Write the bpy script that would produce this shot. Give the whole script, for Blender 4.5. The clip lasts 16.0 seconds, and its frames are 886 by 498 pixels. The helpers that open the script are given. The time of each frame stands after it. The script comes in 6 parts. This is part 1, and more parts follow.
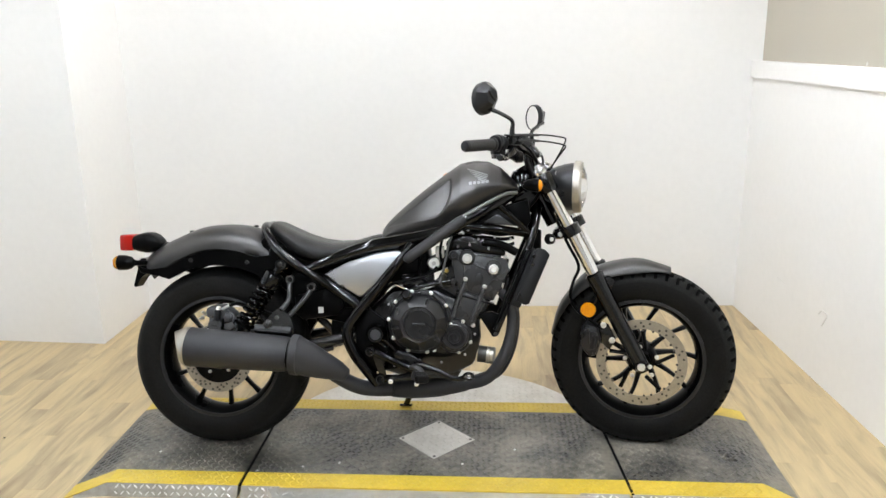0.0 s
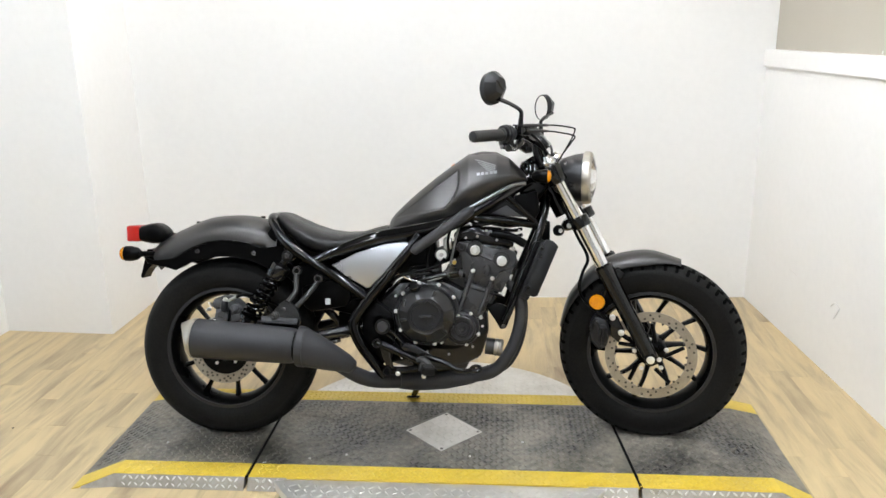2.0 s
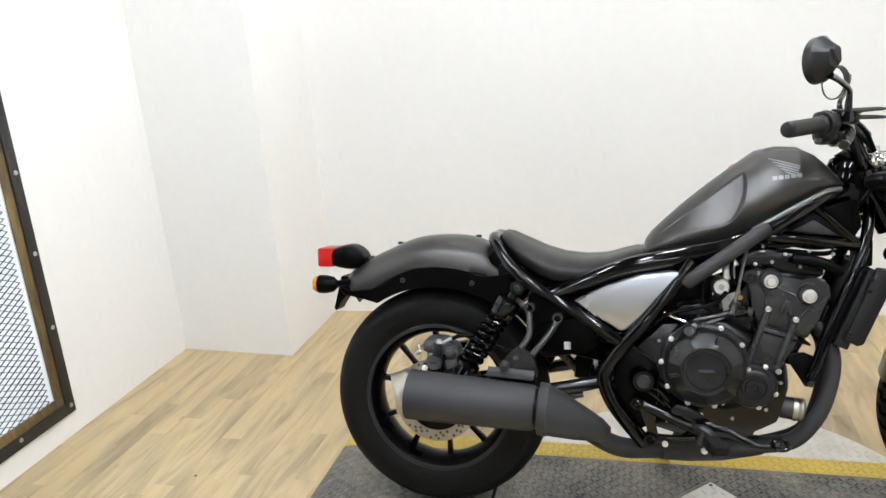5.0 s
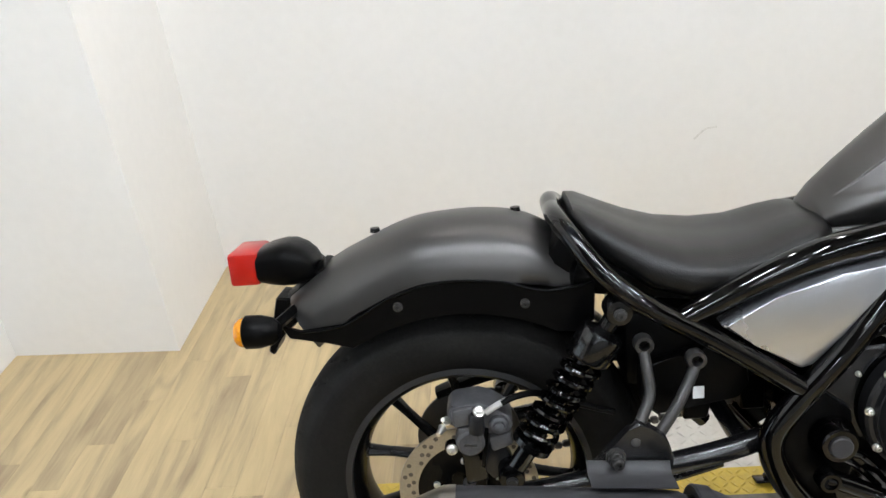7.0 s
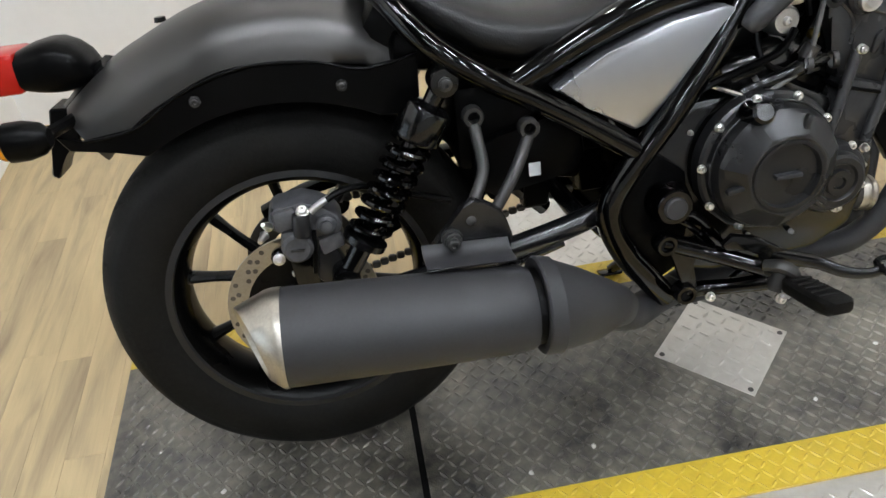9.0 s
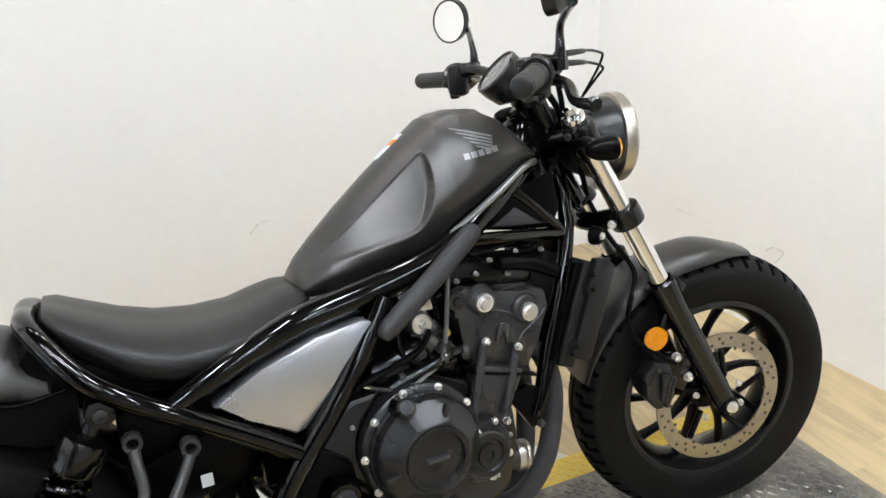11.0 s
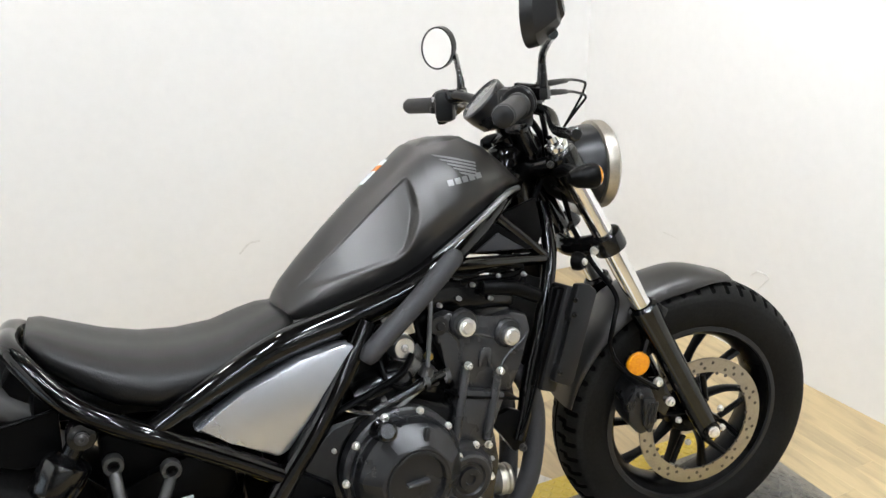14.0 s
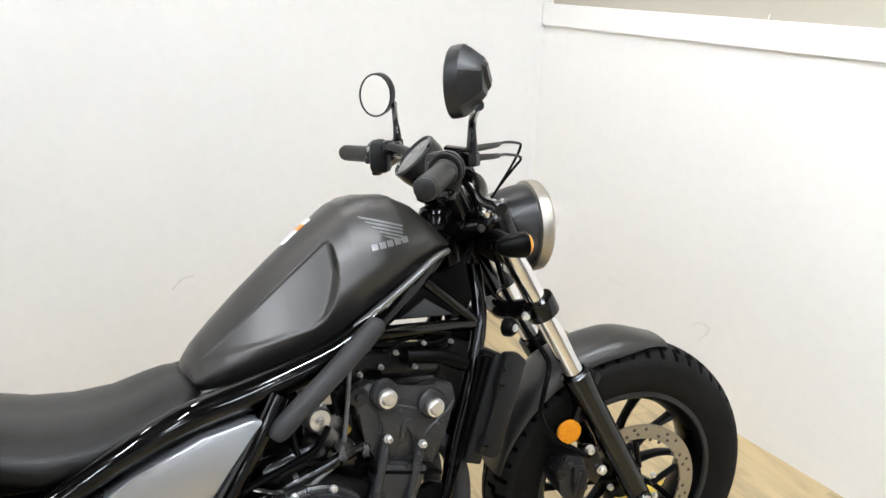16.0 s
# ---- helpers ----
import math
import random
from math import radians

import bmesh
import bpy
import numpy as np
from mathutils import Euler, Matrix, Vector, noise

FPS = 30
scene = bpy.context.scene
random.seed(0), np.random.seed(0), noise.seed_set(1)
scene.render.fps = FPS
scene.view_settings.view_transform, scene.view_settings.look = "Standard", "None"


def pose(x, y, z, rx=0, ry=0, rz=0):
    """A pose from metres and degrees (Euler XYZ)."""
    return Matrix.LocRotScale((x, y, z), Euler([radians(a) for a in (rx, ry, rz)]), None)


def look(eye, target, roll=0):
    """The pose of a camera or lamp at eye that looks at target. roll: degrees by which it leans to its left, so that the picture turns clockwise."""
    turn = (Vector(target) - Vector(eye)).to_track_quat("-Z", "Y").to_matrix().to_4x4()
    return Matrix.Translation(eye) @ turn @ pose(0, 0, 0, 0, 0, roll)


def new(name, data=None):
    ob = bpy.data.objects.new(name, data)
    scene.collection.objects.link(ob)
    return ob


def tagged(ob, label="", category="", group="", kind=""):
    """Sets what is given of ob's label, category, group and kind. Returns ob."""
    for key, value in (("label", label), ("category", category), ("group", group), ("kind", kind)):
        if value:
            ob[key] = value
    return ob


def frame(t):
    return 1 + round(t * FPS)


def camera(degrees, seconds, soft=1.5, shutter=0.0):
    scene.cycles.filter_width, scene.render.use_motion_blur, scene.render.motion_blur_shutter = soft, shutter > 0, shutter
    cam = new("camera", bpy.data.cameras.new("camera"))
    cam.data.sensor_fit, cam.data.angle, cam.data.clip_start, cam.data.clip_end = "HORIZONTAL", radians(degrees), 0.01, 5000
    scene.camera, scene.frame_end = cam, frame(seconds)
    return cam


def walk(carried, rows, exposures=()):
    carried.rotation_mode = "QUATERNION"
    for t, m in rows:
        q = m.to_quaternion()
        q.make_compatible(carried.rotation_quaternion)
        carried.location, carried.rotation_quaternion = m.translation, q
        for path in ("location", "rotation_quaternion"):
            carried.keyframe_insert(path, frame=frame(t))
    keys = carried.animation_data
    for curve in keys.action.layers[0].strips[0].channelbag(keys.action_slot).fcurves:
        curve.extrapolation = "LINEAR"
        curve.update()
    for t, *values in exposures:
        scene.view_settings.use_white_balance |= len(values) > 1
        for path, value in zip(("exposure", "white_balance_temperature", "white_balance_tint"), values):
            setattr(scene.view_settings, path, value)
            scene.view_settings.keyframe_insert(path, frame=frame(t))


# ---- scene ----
cam = camera(60.0, 16.0)
PATH = [
    (0, (0.216, -2.527, 1.389), (0.09, -0.601, 0.868), -0.8),
    (0.5, (0.211, -2.521, 1.394), (0.078, -0.595, 0.871), -1.2),
    (1, (0.221, -2.514, 1.389), (0.069, -0.593, 0.854), -1.1),
    (1.5, (0.22, -2.508, 1.39), (0.07, -0.589, 0.844), -1.0),
    (2, (0.22, -2.505, 1.388), (0.07, -0.587, 0.842), -0.9),
    (2.5, (0.219, -2.51, 1.389), (0.065, -0.589, 0.855), -0.8),
    (3, (0.218, -2.512, 1.391), (0.064, -0.59, 0.862), -0.8),
    (3.5, (0.225, -2.511, 1.399), (0.057, -0.588, 0.879), -0.9),
    (3.7, (0.222, -2.496, 1.402), (-0.084, -0.599, 0.85), -0.6),
    (4, (0.169, -2.435, 1.412), (-0.346, -0.581, 0.866), -1.3),
    (4.2, (0.069, -2.389, 1.404), (-0.507, -0.54, 0.905), -2.1),
    (4.5, (-0.044, -2.274, 1.426), (-0.591, -0.432, 0.87), -4.0),
    (4.7, (-0.091, -2.18, 1.403), (-0.571, -0.335, 0.801), -3.8),
    (5, (-0.172, -1.964, 1.37), (-0.677, -0.117, 0.791), -4.5),
    (5.2, (-0.267, -1.863, 1.386), (-0.83, -0.031, 0.815), -2.9),
    (7.3, (-0.673, -1.001, 1.275), (-0.762, 0.699, 0.226), -6.3),
    (7.5, (-0.68, -1.0, 1.245), (-0.738, 0.655, 0.123), -6.0),
    (8, (-0.68, -1.004, 1.164), (-0.72, 0.523, -0.126), -6.0),
    (8.5, (-0.673, -1.021, 1.129), (-0.727, 0.465, -0.207), -6.1),
    (9, (-0.615, -1.008, 1.134), (-0.451, 0.55, -0.11), -5.7),
    (9.5, (-0.534, -1.025, 1.153), (-0.115, 0.55, -0.006), -6.0),
    (10, (-0.491, -1.045, 1.219), (0.179, 0.587, 0.276), -2.9),
    (10.2, (-0.478, -1.062, 1.249), (0.246, 0.589, 0.383), -2.5),
    (12.3, (-0.432, -1.113, 1.287), (0.358, 0.581, 0.576), 0.4),
    (12.5, (-0.431, -1.112, 1.288), (0.357, 0.582, 0.573), 0.7),
    (13, (-0.429, -1.114, 1.29), (0.369, 0.577, 0.581), -0.0),
    (13.5, (-0.427, -1.119, 1.289), (0.375, 0.57, 0.58), -0.3),
    (14, (-0.434, -1.12, 1.293), (0.38, 0.563, 0.585), -0.4),
    (14.5, (-0.455, -1.107, 1.302), (0.405, 0.56, 0.607), -1.2),
    (15, (-0.52, -1.095, 1.327), (0.496, 0.486, 0.641), -0.7),
    (15.3, (-0.531, -1.077, 1.342), (0.579, 0.414, 0.606), -2.9),
    (15.5, (-0.511, -1.067, 1.348), (0.573, 0.438, 0.599), -2.8),
    (15.7, (-0.45, -1.07, 1.354), (0.557, 0.499, 0.631), -3.0),
    (16, (-0.344, -1.071, 1.353), (0.572, 0.579, 0.689), 2.4),
]
walk(cam, [(t, look(*p)) for t, *p in PATH], [(0.0, -0.27), (4.0, -0.22), (7.0, -0.25), (8.5, -0.48), (10.0, -0.38), (12.5, -0.19), (16.0, -0.21)])

# ---- light ----
world = bpy.data.worlds.new("world")
scene.world = world
world.use_nodes = True
world.node_tree.nodes["Background"].inputs[0].default_value = (0.75, 0.82, 0.95, 1)
world.node_tree.nodes["Background"].inputs[1].default_value = 0.0


# ---- materials ----
def material(name, colour, rough=0.5, metal=0.0, grain=0.0, grain_scale=60.0, stain=0.0, stain_scale=4.0,
             bump=0.0, bump_scale=200.0, coat=0.0, rough_var=0.0, stretch=(1, 1, 1), piece=0.0, dark=None, spec=0.5):
    """Principled surface with variation at two scales, fine relief and a shade of its own for each piece."""
    mat = bpy.data.materials.new(name)
    mat.use_nodes = True
    tree = mat.node_tree
    nodes, links = tree.nodes, tree.links
    bsdf = nodes["Principled BSDF"]
    bsdf.inputs["Roughness"].default_value = rough
    bsdf.inputs["Metallic"].default_value = metal
    bsdf.inputs["Coat Weight"].default_value = coat
    bsdf.inputs["Coat Roughness"].default_value = 0.06
    bsdf.inputs["Specular IOR Level"].default_value = spec
    coord = nodes.new("ShaderNodeTexCoord")
    mapping = nodes.new("ShaderNodeMapping")
    mapping.inputs["Scale"].default_value = stretch
    links.new(coord.outputs["Object"], mapping.inputs["Vector"])

    def noise_node(scale, detail):
        n = nodes.new("ShaderNodeTexNoise")
        n.inputs["Scale"].default_value, n.inputs["Detail"].default_value = scale, detail
        links.new(mapping.outputs["Vector"], n.inputs["Vector"])
        return n

    big, fine = noise_node(stain_scale, 5), noise_node(grain_scale, 4)
    low = dark or tuple(c * 0.45 for c in colour)
    mix = nodes.new("ShaderNodeMix")
    mix.data_type = "RGBA"
    mix.inputs["A"].default_value, mix.inputs["B"].default_value = (*colour, 1), (*low, 1)
    total = nodes.new("ShaderNodeMath")
    total.operation = "MULTIPLY_ADD"
    ramp = nodes.new("ShaderNodeMapRange")
    ramp.inputs["From Min"].default_value, ramp.inputs["From Max"].default_value = 0.4, 0.75
    ramp.inputs["To Max"].default_value = stain
    links.new(big.outputs["Fac"], ramp.inputs["Value"])
    ramp2 = nodes.new("ShaderNodeMapRange")
    ramp2.inputs["From Min"].default_value, ramp2.inputs["From Max"].default_value = 0.35, 0.7
    ramp2.inputs["To Max"].default_value = grain
    links.new(fine.outputs["Fac"], ramp2.inputs["Value"])
    add = nodes.new("ShaderNodeMath")
    links.new(ramp.outputs["Result"], add.inputs[0])
    links.new(ramp2.outputs["Result"], add.inputs[1])
    add.use_clamp = True
    last = add
    if piece:
        info = nodes.new("ShaderNodeObjectInfo")
        links.new(info.outputs["Random"], total.inputs[0])
        total.inputs[1].default_value = piece
        links.new(add.outputs[0], total.inputs[2])
        total.use_clamp = True
        last = total
    links.new(last.outputs[0], mix.inputs["Factor"])
    links.new(mix.outputs["Result"], bsdf.inputs["Base Color"])
    if rough_var:
        rr = nodes.new("ShaderNodeMapRange")
        rr.inputs["From Min"].default_value, rr.inputs["From Max"].default_value = 0.3, 0.7
        rr.inputs["To Min"].default_value, rr.inputs["To Max"].default_value = max(0.02, rough - rough_var), min(1, rough + rough_var)
        links.new(big.outputs["Fac"], rr.inputs["Value"])
        links.new(rr.outputs["Result"], bsdf.inputs["Roughness"])
    if bump:
        b = nodes.new("ShaderNodeBump")
        b.inputs["Strength"].default_value, b.inputs["Distance"].default_value = bump, 0.002
        fine2 = noise_node(bump_scale, 3)
        links.new(fine2.outputs["Fac"], b.inputs["Height"])
        links.new(b.outputs["Normal"], bsdf.inputs["Normal"])
    return mat


def glow(name, colour, strength):
    mat = bpy.data.materials.new(name)
    mat.use_nodes = True
    bsdf = mat.node_tree.nodes["Principled BSDF"]
    bsdf.inputs["Base Color"].default_value = (*colour, 1)
    bsdf.inputs["Emission Color"].default_value = (*colour, 1)
    bsdf.inputs["Emission Strength"].default_value = strength
    return mat


def clear(name, colour, rough=0.05, transmission=0.9):
    mat = bpy.data.materials.new(name)
    mat.use_nodes = True
    bsdf = mat.node_tree.nodes["Principled BSDF"]
    bsdf.inputs["Base Color"].default_value = (*colour, 1)
    bsdf.inputs["Roughness"].default_value = rough
    bsdf.inputs["Transmission Weight"].default_value = transmission
    return mat


WALL = material("white_wall_paint", (0.82, 0.81, 0.79), 0.55, stain=0.05, stain_scale=1.3, grain=0.04, grain_scale=30, bump=0.12, bump_scale=160)
# beige paint, deepened to carry the lamps' falloff high on the wall
UPPER = material("dimmed_beige_wall", (0.41, 0.38, 0.315), 0.6, stain=0.05, stain_scale=1.3, bump=0.12, bump_scale=160)
# dark tone of the unseen surround, chosen for what the gloss black reflects
DARK = material("dark_surround", (0.10, 0.095, 0.09), 0.7, stain=0.2, stain_scale=1.0, grain=0.1)


def oak_vinyl():
    """Printed oak: cream and grey-brown streaks along the strip, fine grain and a few knots."""
    mat = material("oak_vinyl", (0.5, 0.4, 0.25), 0.42, bump=0.12, bump_scale=60, stretch=(6, 0.8, 1))
    tree = mat.node_tree
    nodes, links = tree.nodes, tree.links
    bsdf = nodes["Principled BSDF"]
    coord = nodes.new("ShaderNodeTexCoord")
    info = nodes.new("ShaderNodeObjectInfo")
    shift = nodes.new("ShaderNodeVectorMath")
    shift.operation = "MULTIPLY_ADD"
    links.new(info.outputs["Random"], shift.inputs[0])
    shift.inputs[1].default_value = (37.0, 91.0, 13.0)
    links.new(coord.outputs["Object"], shift.inputs[2])

    def noise_at(scale, detail, sx, sy):
        mp = nodes.new("ShaderNodeMapping")
        mp.inputs["Scale"].default_value = (sx, sy, 1)
        links.new(shift.outputs[0], mp.inputs["Vector"])
        n = nodes.new("ShaderNodeTexNoise")
        n.inputs["Scale"].default_value, n.inputs["Detail"].default_value = scale, detail
        n.inputs["Distortion"].default_value = 1.1
        links.new(mp.outputs["Vector"], n.inputs["Vector"])
        return n

    streak, grain = noise_at(1.0, 6, 14, 2.2), noise_at(1.0, 4, 190, 9)
    add = nodes.new("ShaderNodeMath")
    add.operation = "MULTIPLY_ADD"
    add.inputs[1].default_value = 0.15
    links.new(info.outputs["Random"], add.inputs[0])
    links.new(streak.outputs["Fac"], add.inputs[2])
    add2 = nodes.new("ShaderNodeMath")
    add2.operation = "MULTIPLY_ADD"
    add2.inputs[1].default_value = 0.22
    links.new(grain.outputs["Fac"], add2.inputs[0])
    links.new(add.outputs[0], add2.inputs[2])
    ramp = nodes.new("ShaderNodeValToRGB")
    el = ramp.color_ramp.elements
    el[0].position, el[0].color = 0.50, (0.56, 0.43, 0.235, 1)
    el[1].position, el[1].color = 1.0, (0.24, 0.17, 0.098, 1)
    for pos, col in ((0.64, (0.50, 0.385, 0.213, 1)), (0.75, (0.42, 0.325, 0.188, 1)), (0.87, (0.34, 0.258, 0.152, 1))):
        e = el.new(pos)
        e.color = col
    links.new(add2.outputs[0], ramp.inputs["Fac"])
    knot = nodes.new("ShaderNodeTexVoronoi")
    knot.inputs["Scale"].default_value = 1.0
    mp = nodes.new("ShaderNodeMapping")
    mp.inputs["Scale"].default_value = (4.5, 2.6, 1)
    links.new(shift.outputs[0], mp.inputs["Vector"])
    links.new(mp.outputs["Vector"], knot.inputs["Vector"])
    near = nodes.new("ShaderNodeMapRange")
    near.inputs["From Min"].default_value, near.inputs["From Max"].default_value = 0.02, 0.07
    near.inputs["To Min"].default_value, near.inputs["To Max"].default_value = 0.55, 0.0
    links.new(knot.outputs["Distance"], near.inputs["Value"])
    mix = nodes.new("ShaderNodeMix")
    mix.data_type = "RGBA"
    links.new(near.outputs["Result"], mix.inputs["Factor"])
    links.new(ramp.outputs["Color"], mix.inputs["A"])
    mix.inputs["B"].default_value = (0.16, 0.11, 0.06, 1)
    links.new(mix.outputs["Result"], bsdf.inputs["Base Color"])
    return mat


PLANK = oak_vinyl()
JOINT = material("brown_floor_base", (0.46, 0.37, 0.24), 0.8, grain=0.3)
BLACKTRACK = material("worn_black_track_paint", (0.014, 0.014, 0.0145), 0.40, stain=0.95, stain_scale=4.6, grain=0.5, grain_scale=45, bump=0.4, bump_scale=240, rough_var=0.15, dark=(0.20, 0.18, 0.142), spec=0.9)
LOZENGE = material("worn_black_lozenge", (0.026, 0.026, 0.026), 0.36, metal=0.3, stain=0.95, stain_scale=4.6, grain=0.45, grain_scale=45, rough_var=0.12, dark=(0.27, 0.25, 0.21), spec=0.6)
YELLOW = material("yellow_safety_paint", (0.66, 0.47, 0.035), 0.38, stain=0.25, stain_scale=8, grain=0.2, grain_scale=80, bump=0.2, bump_scale=200, dark=(0.30, 0.19, 0.02), spec=0.8)
ALUPLATE = material("bare_aluminium_tread", (0.70, 0.68, 0.64), 0.40, metal=0.7, stain=0.35, stain_scale=9, grain=0.25, grain_scale=60, rough_var=0.12, bump=0.2, bump_scale=150, dark=(0.46, 0.43, 0.38))
SKIRT = material("dull_aluminium_skirt", (0.40, 0.375, 0.33), 0.45, metal=0.6, stain=0.5, stain_scale=7, grain=0.35, grain_scale=60, rough_var=0.12, bump=0.2, bump_scale=150, dark=(0.22, 0.19, 0.15))
STEEL = material("dark_steel_edge", (0.1, 0.095, 0.09), 0.5, metal=0.6, stain=0.4, grain=0.3)


# ---- shapes ----
def part(name, bm, mat, parent=None, label="", m=None, smooth=True, angle=35):
    """One mesh object from a bmesh, under its thing or part."""
    if m is not None:
        bm.transform(m)
    bmesh.ops.recalc_face_normals(bm, faces=bm.faces)
    me = bpy.data.meshes.new(name)
    if smooth:
        for fc in bm.faces:
            fc.smooth = True
        for e in bm.edges:
            if len(e.link_faces) == 2 and e.calc_face_angle(0) > radians(angle):
                e.smooth = False
    bm.to_mesh(me)
    bm.free()
    me.materials.append(mat)
    ob = new(name, me)
    if parent is not None:
        ob.parent = parent
    if label:
        tagged(ob, label)
    return ob


def mesh_part(name, verts, faces, mat, parent=None, label=""):
    me = bpy.data.meshes.new(name)
    me.from_pydata(verts, [], faces)
    me.update()
    me.materials.append(mat)
    ob = new(name, me)
    if parent is not None:
        ob.parent = parent
    if label:
        tagged(ob, label)
    return ob


def box(size, centre=(0, 0, 0), bevel=0.0, rot=None, segs=2):
    bm = bmesh.new()
    bmesh.ops.create_cube(bm, size=1)
    bmesh.ops.scale(bm, vec=size, verts=bm.verts)
    if bevel:
        bmesh.ops.bevel(bm, geom=list(bm.edges), offset=bevel, segments=segs, profile=0.5, affect="EDGES")
    if rot:
        bm.transform(pose(0, 0, 0, *rot))
    bm.transform(Matrix.Translation(centre))
    return bm


def join(*bms):
    out = bms[0]
    for b in bms[1:]:
        me = bpy.data.meshes.new("tmp")
        b.to_mesh(me)
        b.free()
        out.from_mesh(me)
        bpy.data.meshes.remove(me)
    return out


def prism(points, y0, y1, bevel=0.0, segs=2):
    """A plate with outline (x, z), from y0 to y1."""
    bm = bmesh.new()
    a = [bm.verts.new((x, y0, z)) for x, z in points]
    b = [bm.verts.new((x, y1, z)) for x, z in points]
    n = len(points)
    bm.faces.new(a)
    bm.faces.new(b[::-1])
    for i in range(n):
        bm.faces.new((a[i], b[i], b[(i + 1) % n], a[(i + 1) % n]))
    if bevel:
        bmesh.ops.bevel(bm, geom=list(bm.edges), offset=bevel, segments=segs, profile=0.5, affect="EDGES")
    return bm


def spline(points, per=6, closed=False):
    """A smooth line through points."""
    p = [Vector(q) for q in points]
    n, out = len(p), []
    for i in range(n if closed else n - 1):
        if closed:
            a, b, c, d = p[i - 1], p[i], p[(i + 1) % n], p[(i + 2) % n]
        else:
            a, b, c, d = p[max(i - 1, 0)], p[i], p[i + 1], p[min(i + 2, n - 1)]
        for k in range(per):
            t = k / per
            out.append(0.5 * (2 * b + (c - a) * t + (2 * a - 5 * b + 4 * c - d) * t * t + (3 * b - a - 3 * c + d) * t ** 3))
    if not closed:
        out.append(p[-1])
    return out


def tube(points, radius, seg=12, per=6, closed=False, flat=1.0, caps=True, straight=False):
    """A pipe along points; radius may be a list, flat squeezes it sideways."""
    line = [Vector(q) for q in points] if straight else spline(points, per, closed)
    n = len(line)
    bm = bmesh.new()
    rings, side = [], None
    for i, q in enumerate(line):
        if closed:
            d = (line[(i + 1) % n] - line[i - 1]).normalized()
        else:
            d = (line[min(i + 1, n - 1)] - line[max(i - 1, 0)]).normalized()
        if side is None:
            side = d.orthogonal().normalized() if abs(d.y) > 0.9 else Vector((0, 1, 0))
        side = (side - d * side.dot(d)).normalized()
        up = d.cross(side)
        if isinstance(radius, (list, tuple)):
            s = i / (n - 1) * (len(radius) - 1)
            k = min(int(s), len(radius) - 2)
            r = radius[k] + (radius[k + 1] - radius[k]) * (s - k)
        else:
            r = radius
        rings.append([bm.verts.new(q + r * (flat * math.cos(a) * side + math.sin(a) * up)) for a in (2 * math.pi * j / seg for j in range(seg))])
    for i in range(n if closed else n - 1):
        a, b = rings[i], rings[(i + 1) % n]
        for j in range(seg):
            bm.faces.new((a[j], a[(j + 1) % seg], b[(j + 1) % seg], b[j]))
    if caps and not closed:
        bm.faces.new(rings[0])
        bm.faces.new(rings[-1][::-1])
    return bm


def lathe(profile, origin=(0, 0, 0), axis=(0, -1, 0), seg=32, closed=False):
    """Turns (radius, along) about the axis at origin."""
    bm = bmesh.new()
    z = Vector(axis).normalized()
    x = z.orthogonal().normalized()
    y = z.cross(x)
    o = Vector(origin)
    rings = []
    for r, h in profile:
        if r < 1e-6:
            rings.append([bm.verts.new(o + z * h)])
        else:
            rings.append([bm.verts.new(o + z * h + r * (x * math.cos(a) + y * math.sin(a))) for a in (2 * math.pi * j / seg for j in range(seg))])
    pairs = list(zip(rings, rings[1:])) + ([(rings[-1], rings[0])] if closed else [])
    for a, b in pairs:
        for j in range(seg):
            k = (j + 1) % seg
            if len(a) == 1 and len(b) == 1:
                continue
            if len(a) == 1:
                bm.faces.new((a[0], b[k], b[j]))
            elif len(b) == 1:
                bm.faces.new((a[j], a[k], b[0]))
            else:
                bm.faces.new((a[j], a[k], b[k], b[j]))
    return bm


def loft(rings, caps=True, closed=True):
    """Skin over rings of the same number of points."""
    bm = bmesh.new()
    vs = [[bm.verts.new(p) for p in ring] for ring in rings]
    n = len(rings[0])
    for a, b in zip(vs, vs[1:]):
        for j in range(n if closed else n - 1):
            bm.faces.new((a[j], a[(j + 1) % n], b[(j + 1) % n], b[j]))
    if caps and closed:
        bm.faces.new(vs[0])
        bm.faces.new(vs[-1][::-1])
    return bm


def bolt(at, axis=(0, -1, 0), r=0.007, h=0.006):
    return lathe([(0, 0), (r * 1.25, 0), (r * 1.25, h * 0.3), (r, h * 0.35), (r, h * 0.85), (r * 0.75, h), (r * 0.45, h), (r * 0.4, h * 0.6), (0, h * 0.6)], at, axis, 10)


# ---- the bay ----
FLOOR_Z = -0.037


def slab(name, corners, z0, z1, mat, label="", kind="structure", category="wall"):
    """An upright or flat block with a ground plan of any shape."""
    bm = bmesh.new()
    a = [bm.verts.new((x, y, z0)) for x, y in corners]
    b = [bm.verts.new((x, y, z1)) for x, y in corners]
    n = len(corners)
    bm.faces.new(a[::-1])
    bm.faces.new(b)
    for i in range(n):
        bm.faces.new((a[i], a[(i + 1) % n], b[(i + 1) % n], b[i]))
    ob = part(name, bm, mat, smooth=False)
    return tagged(ob, label, category, kind=kind)


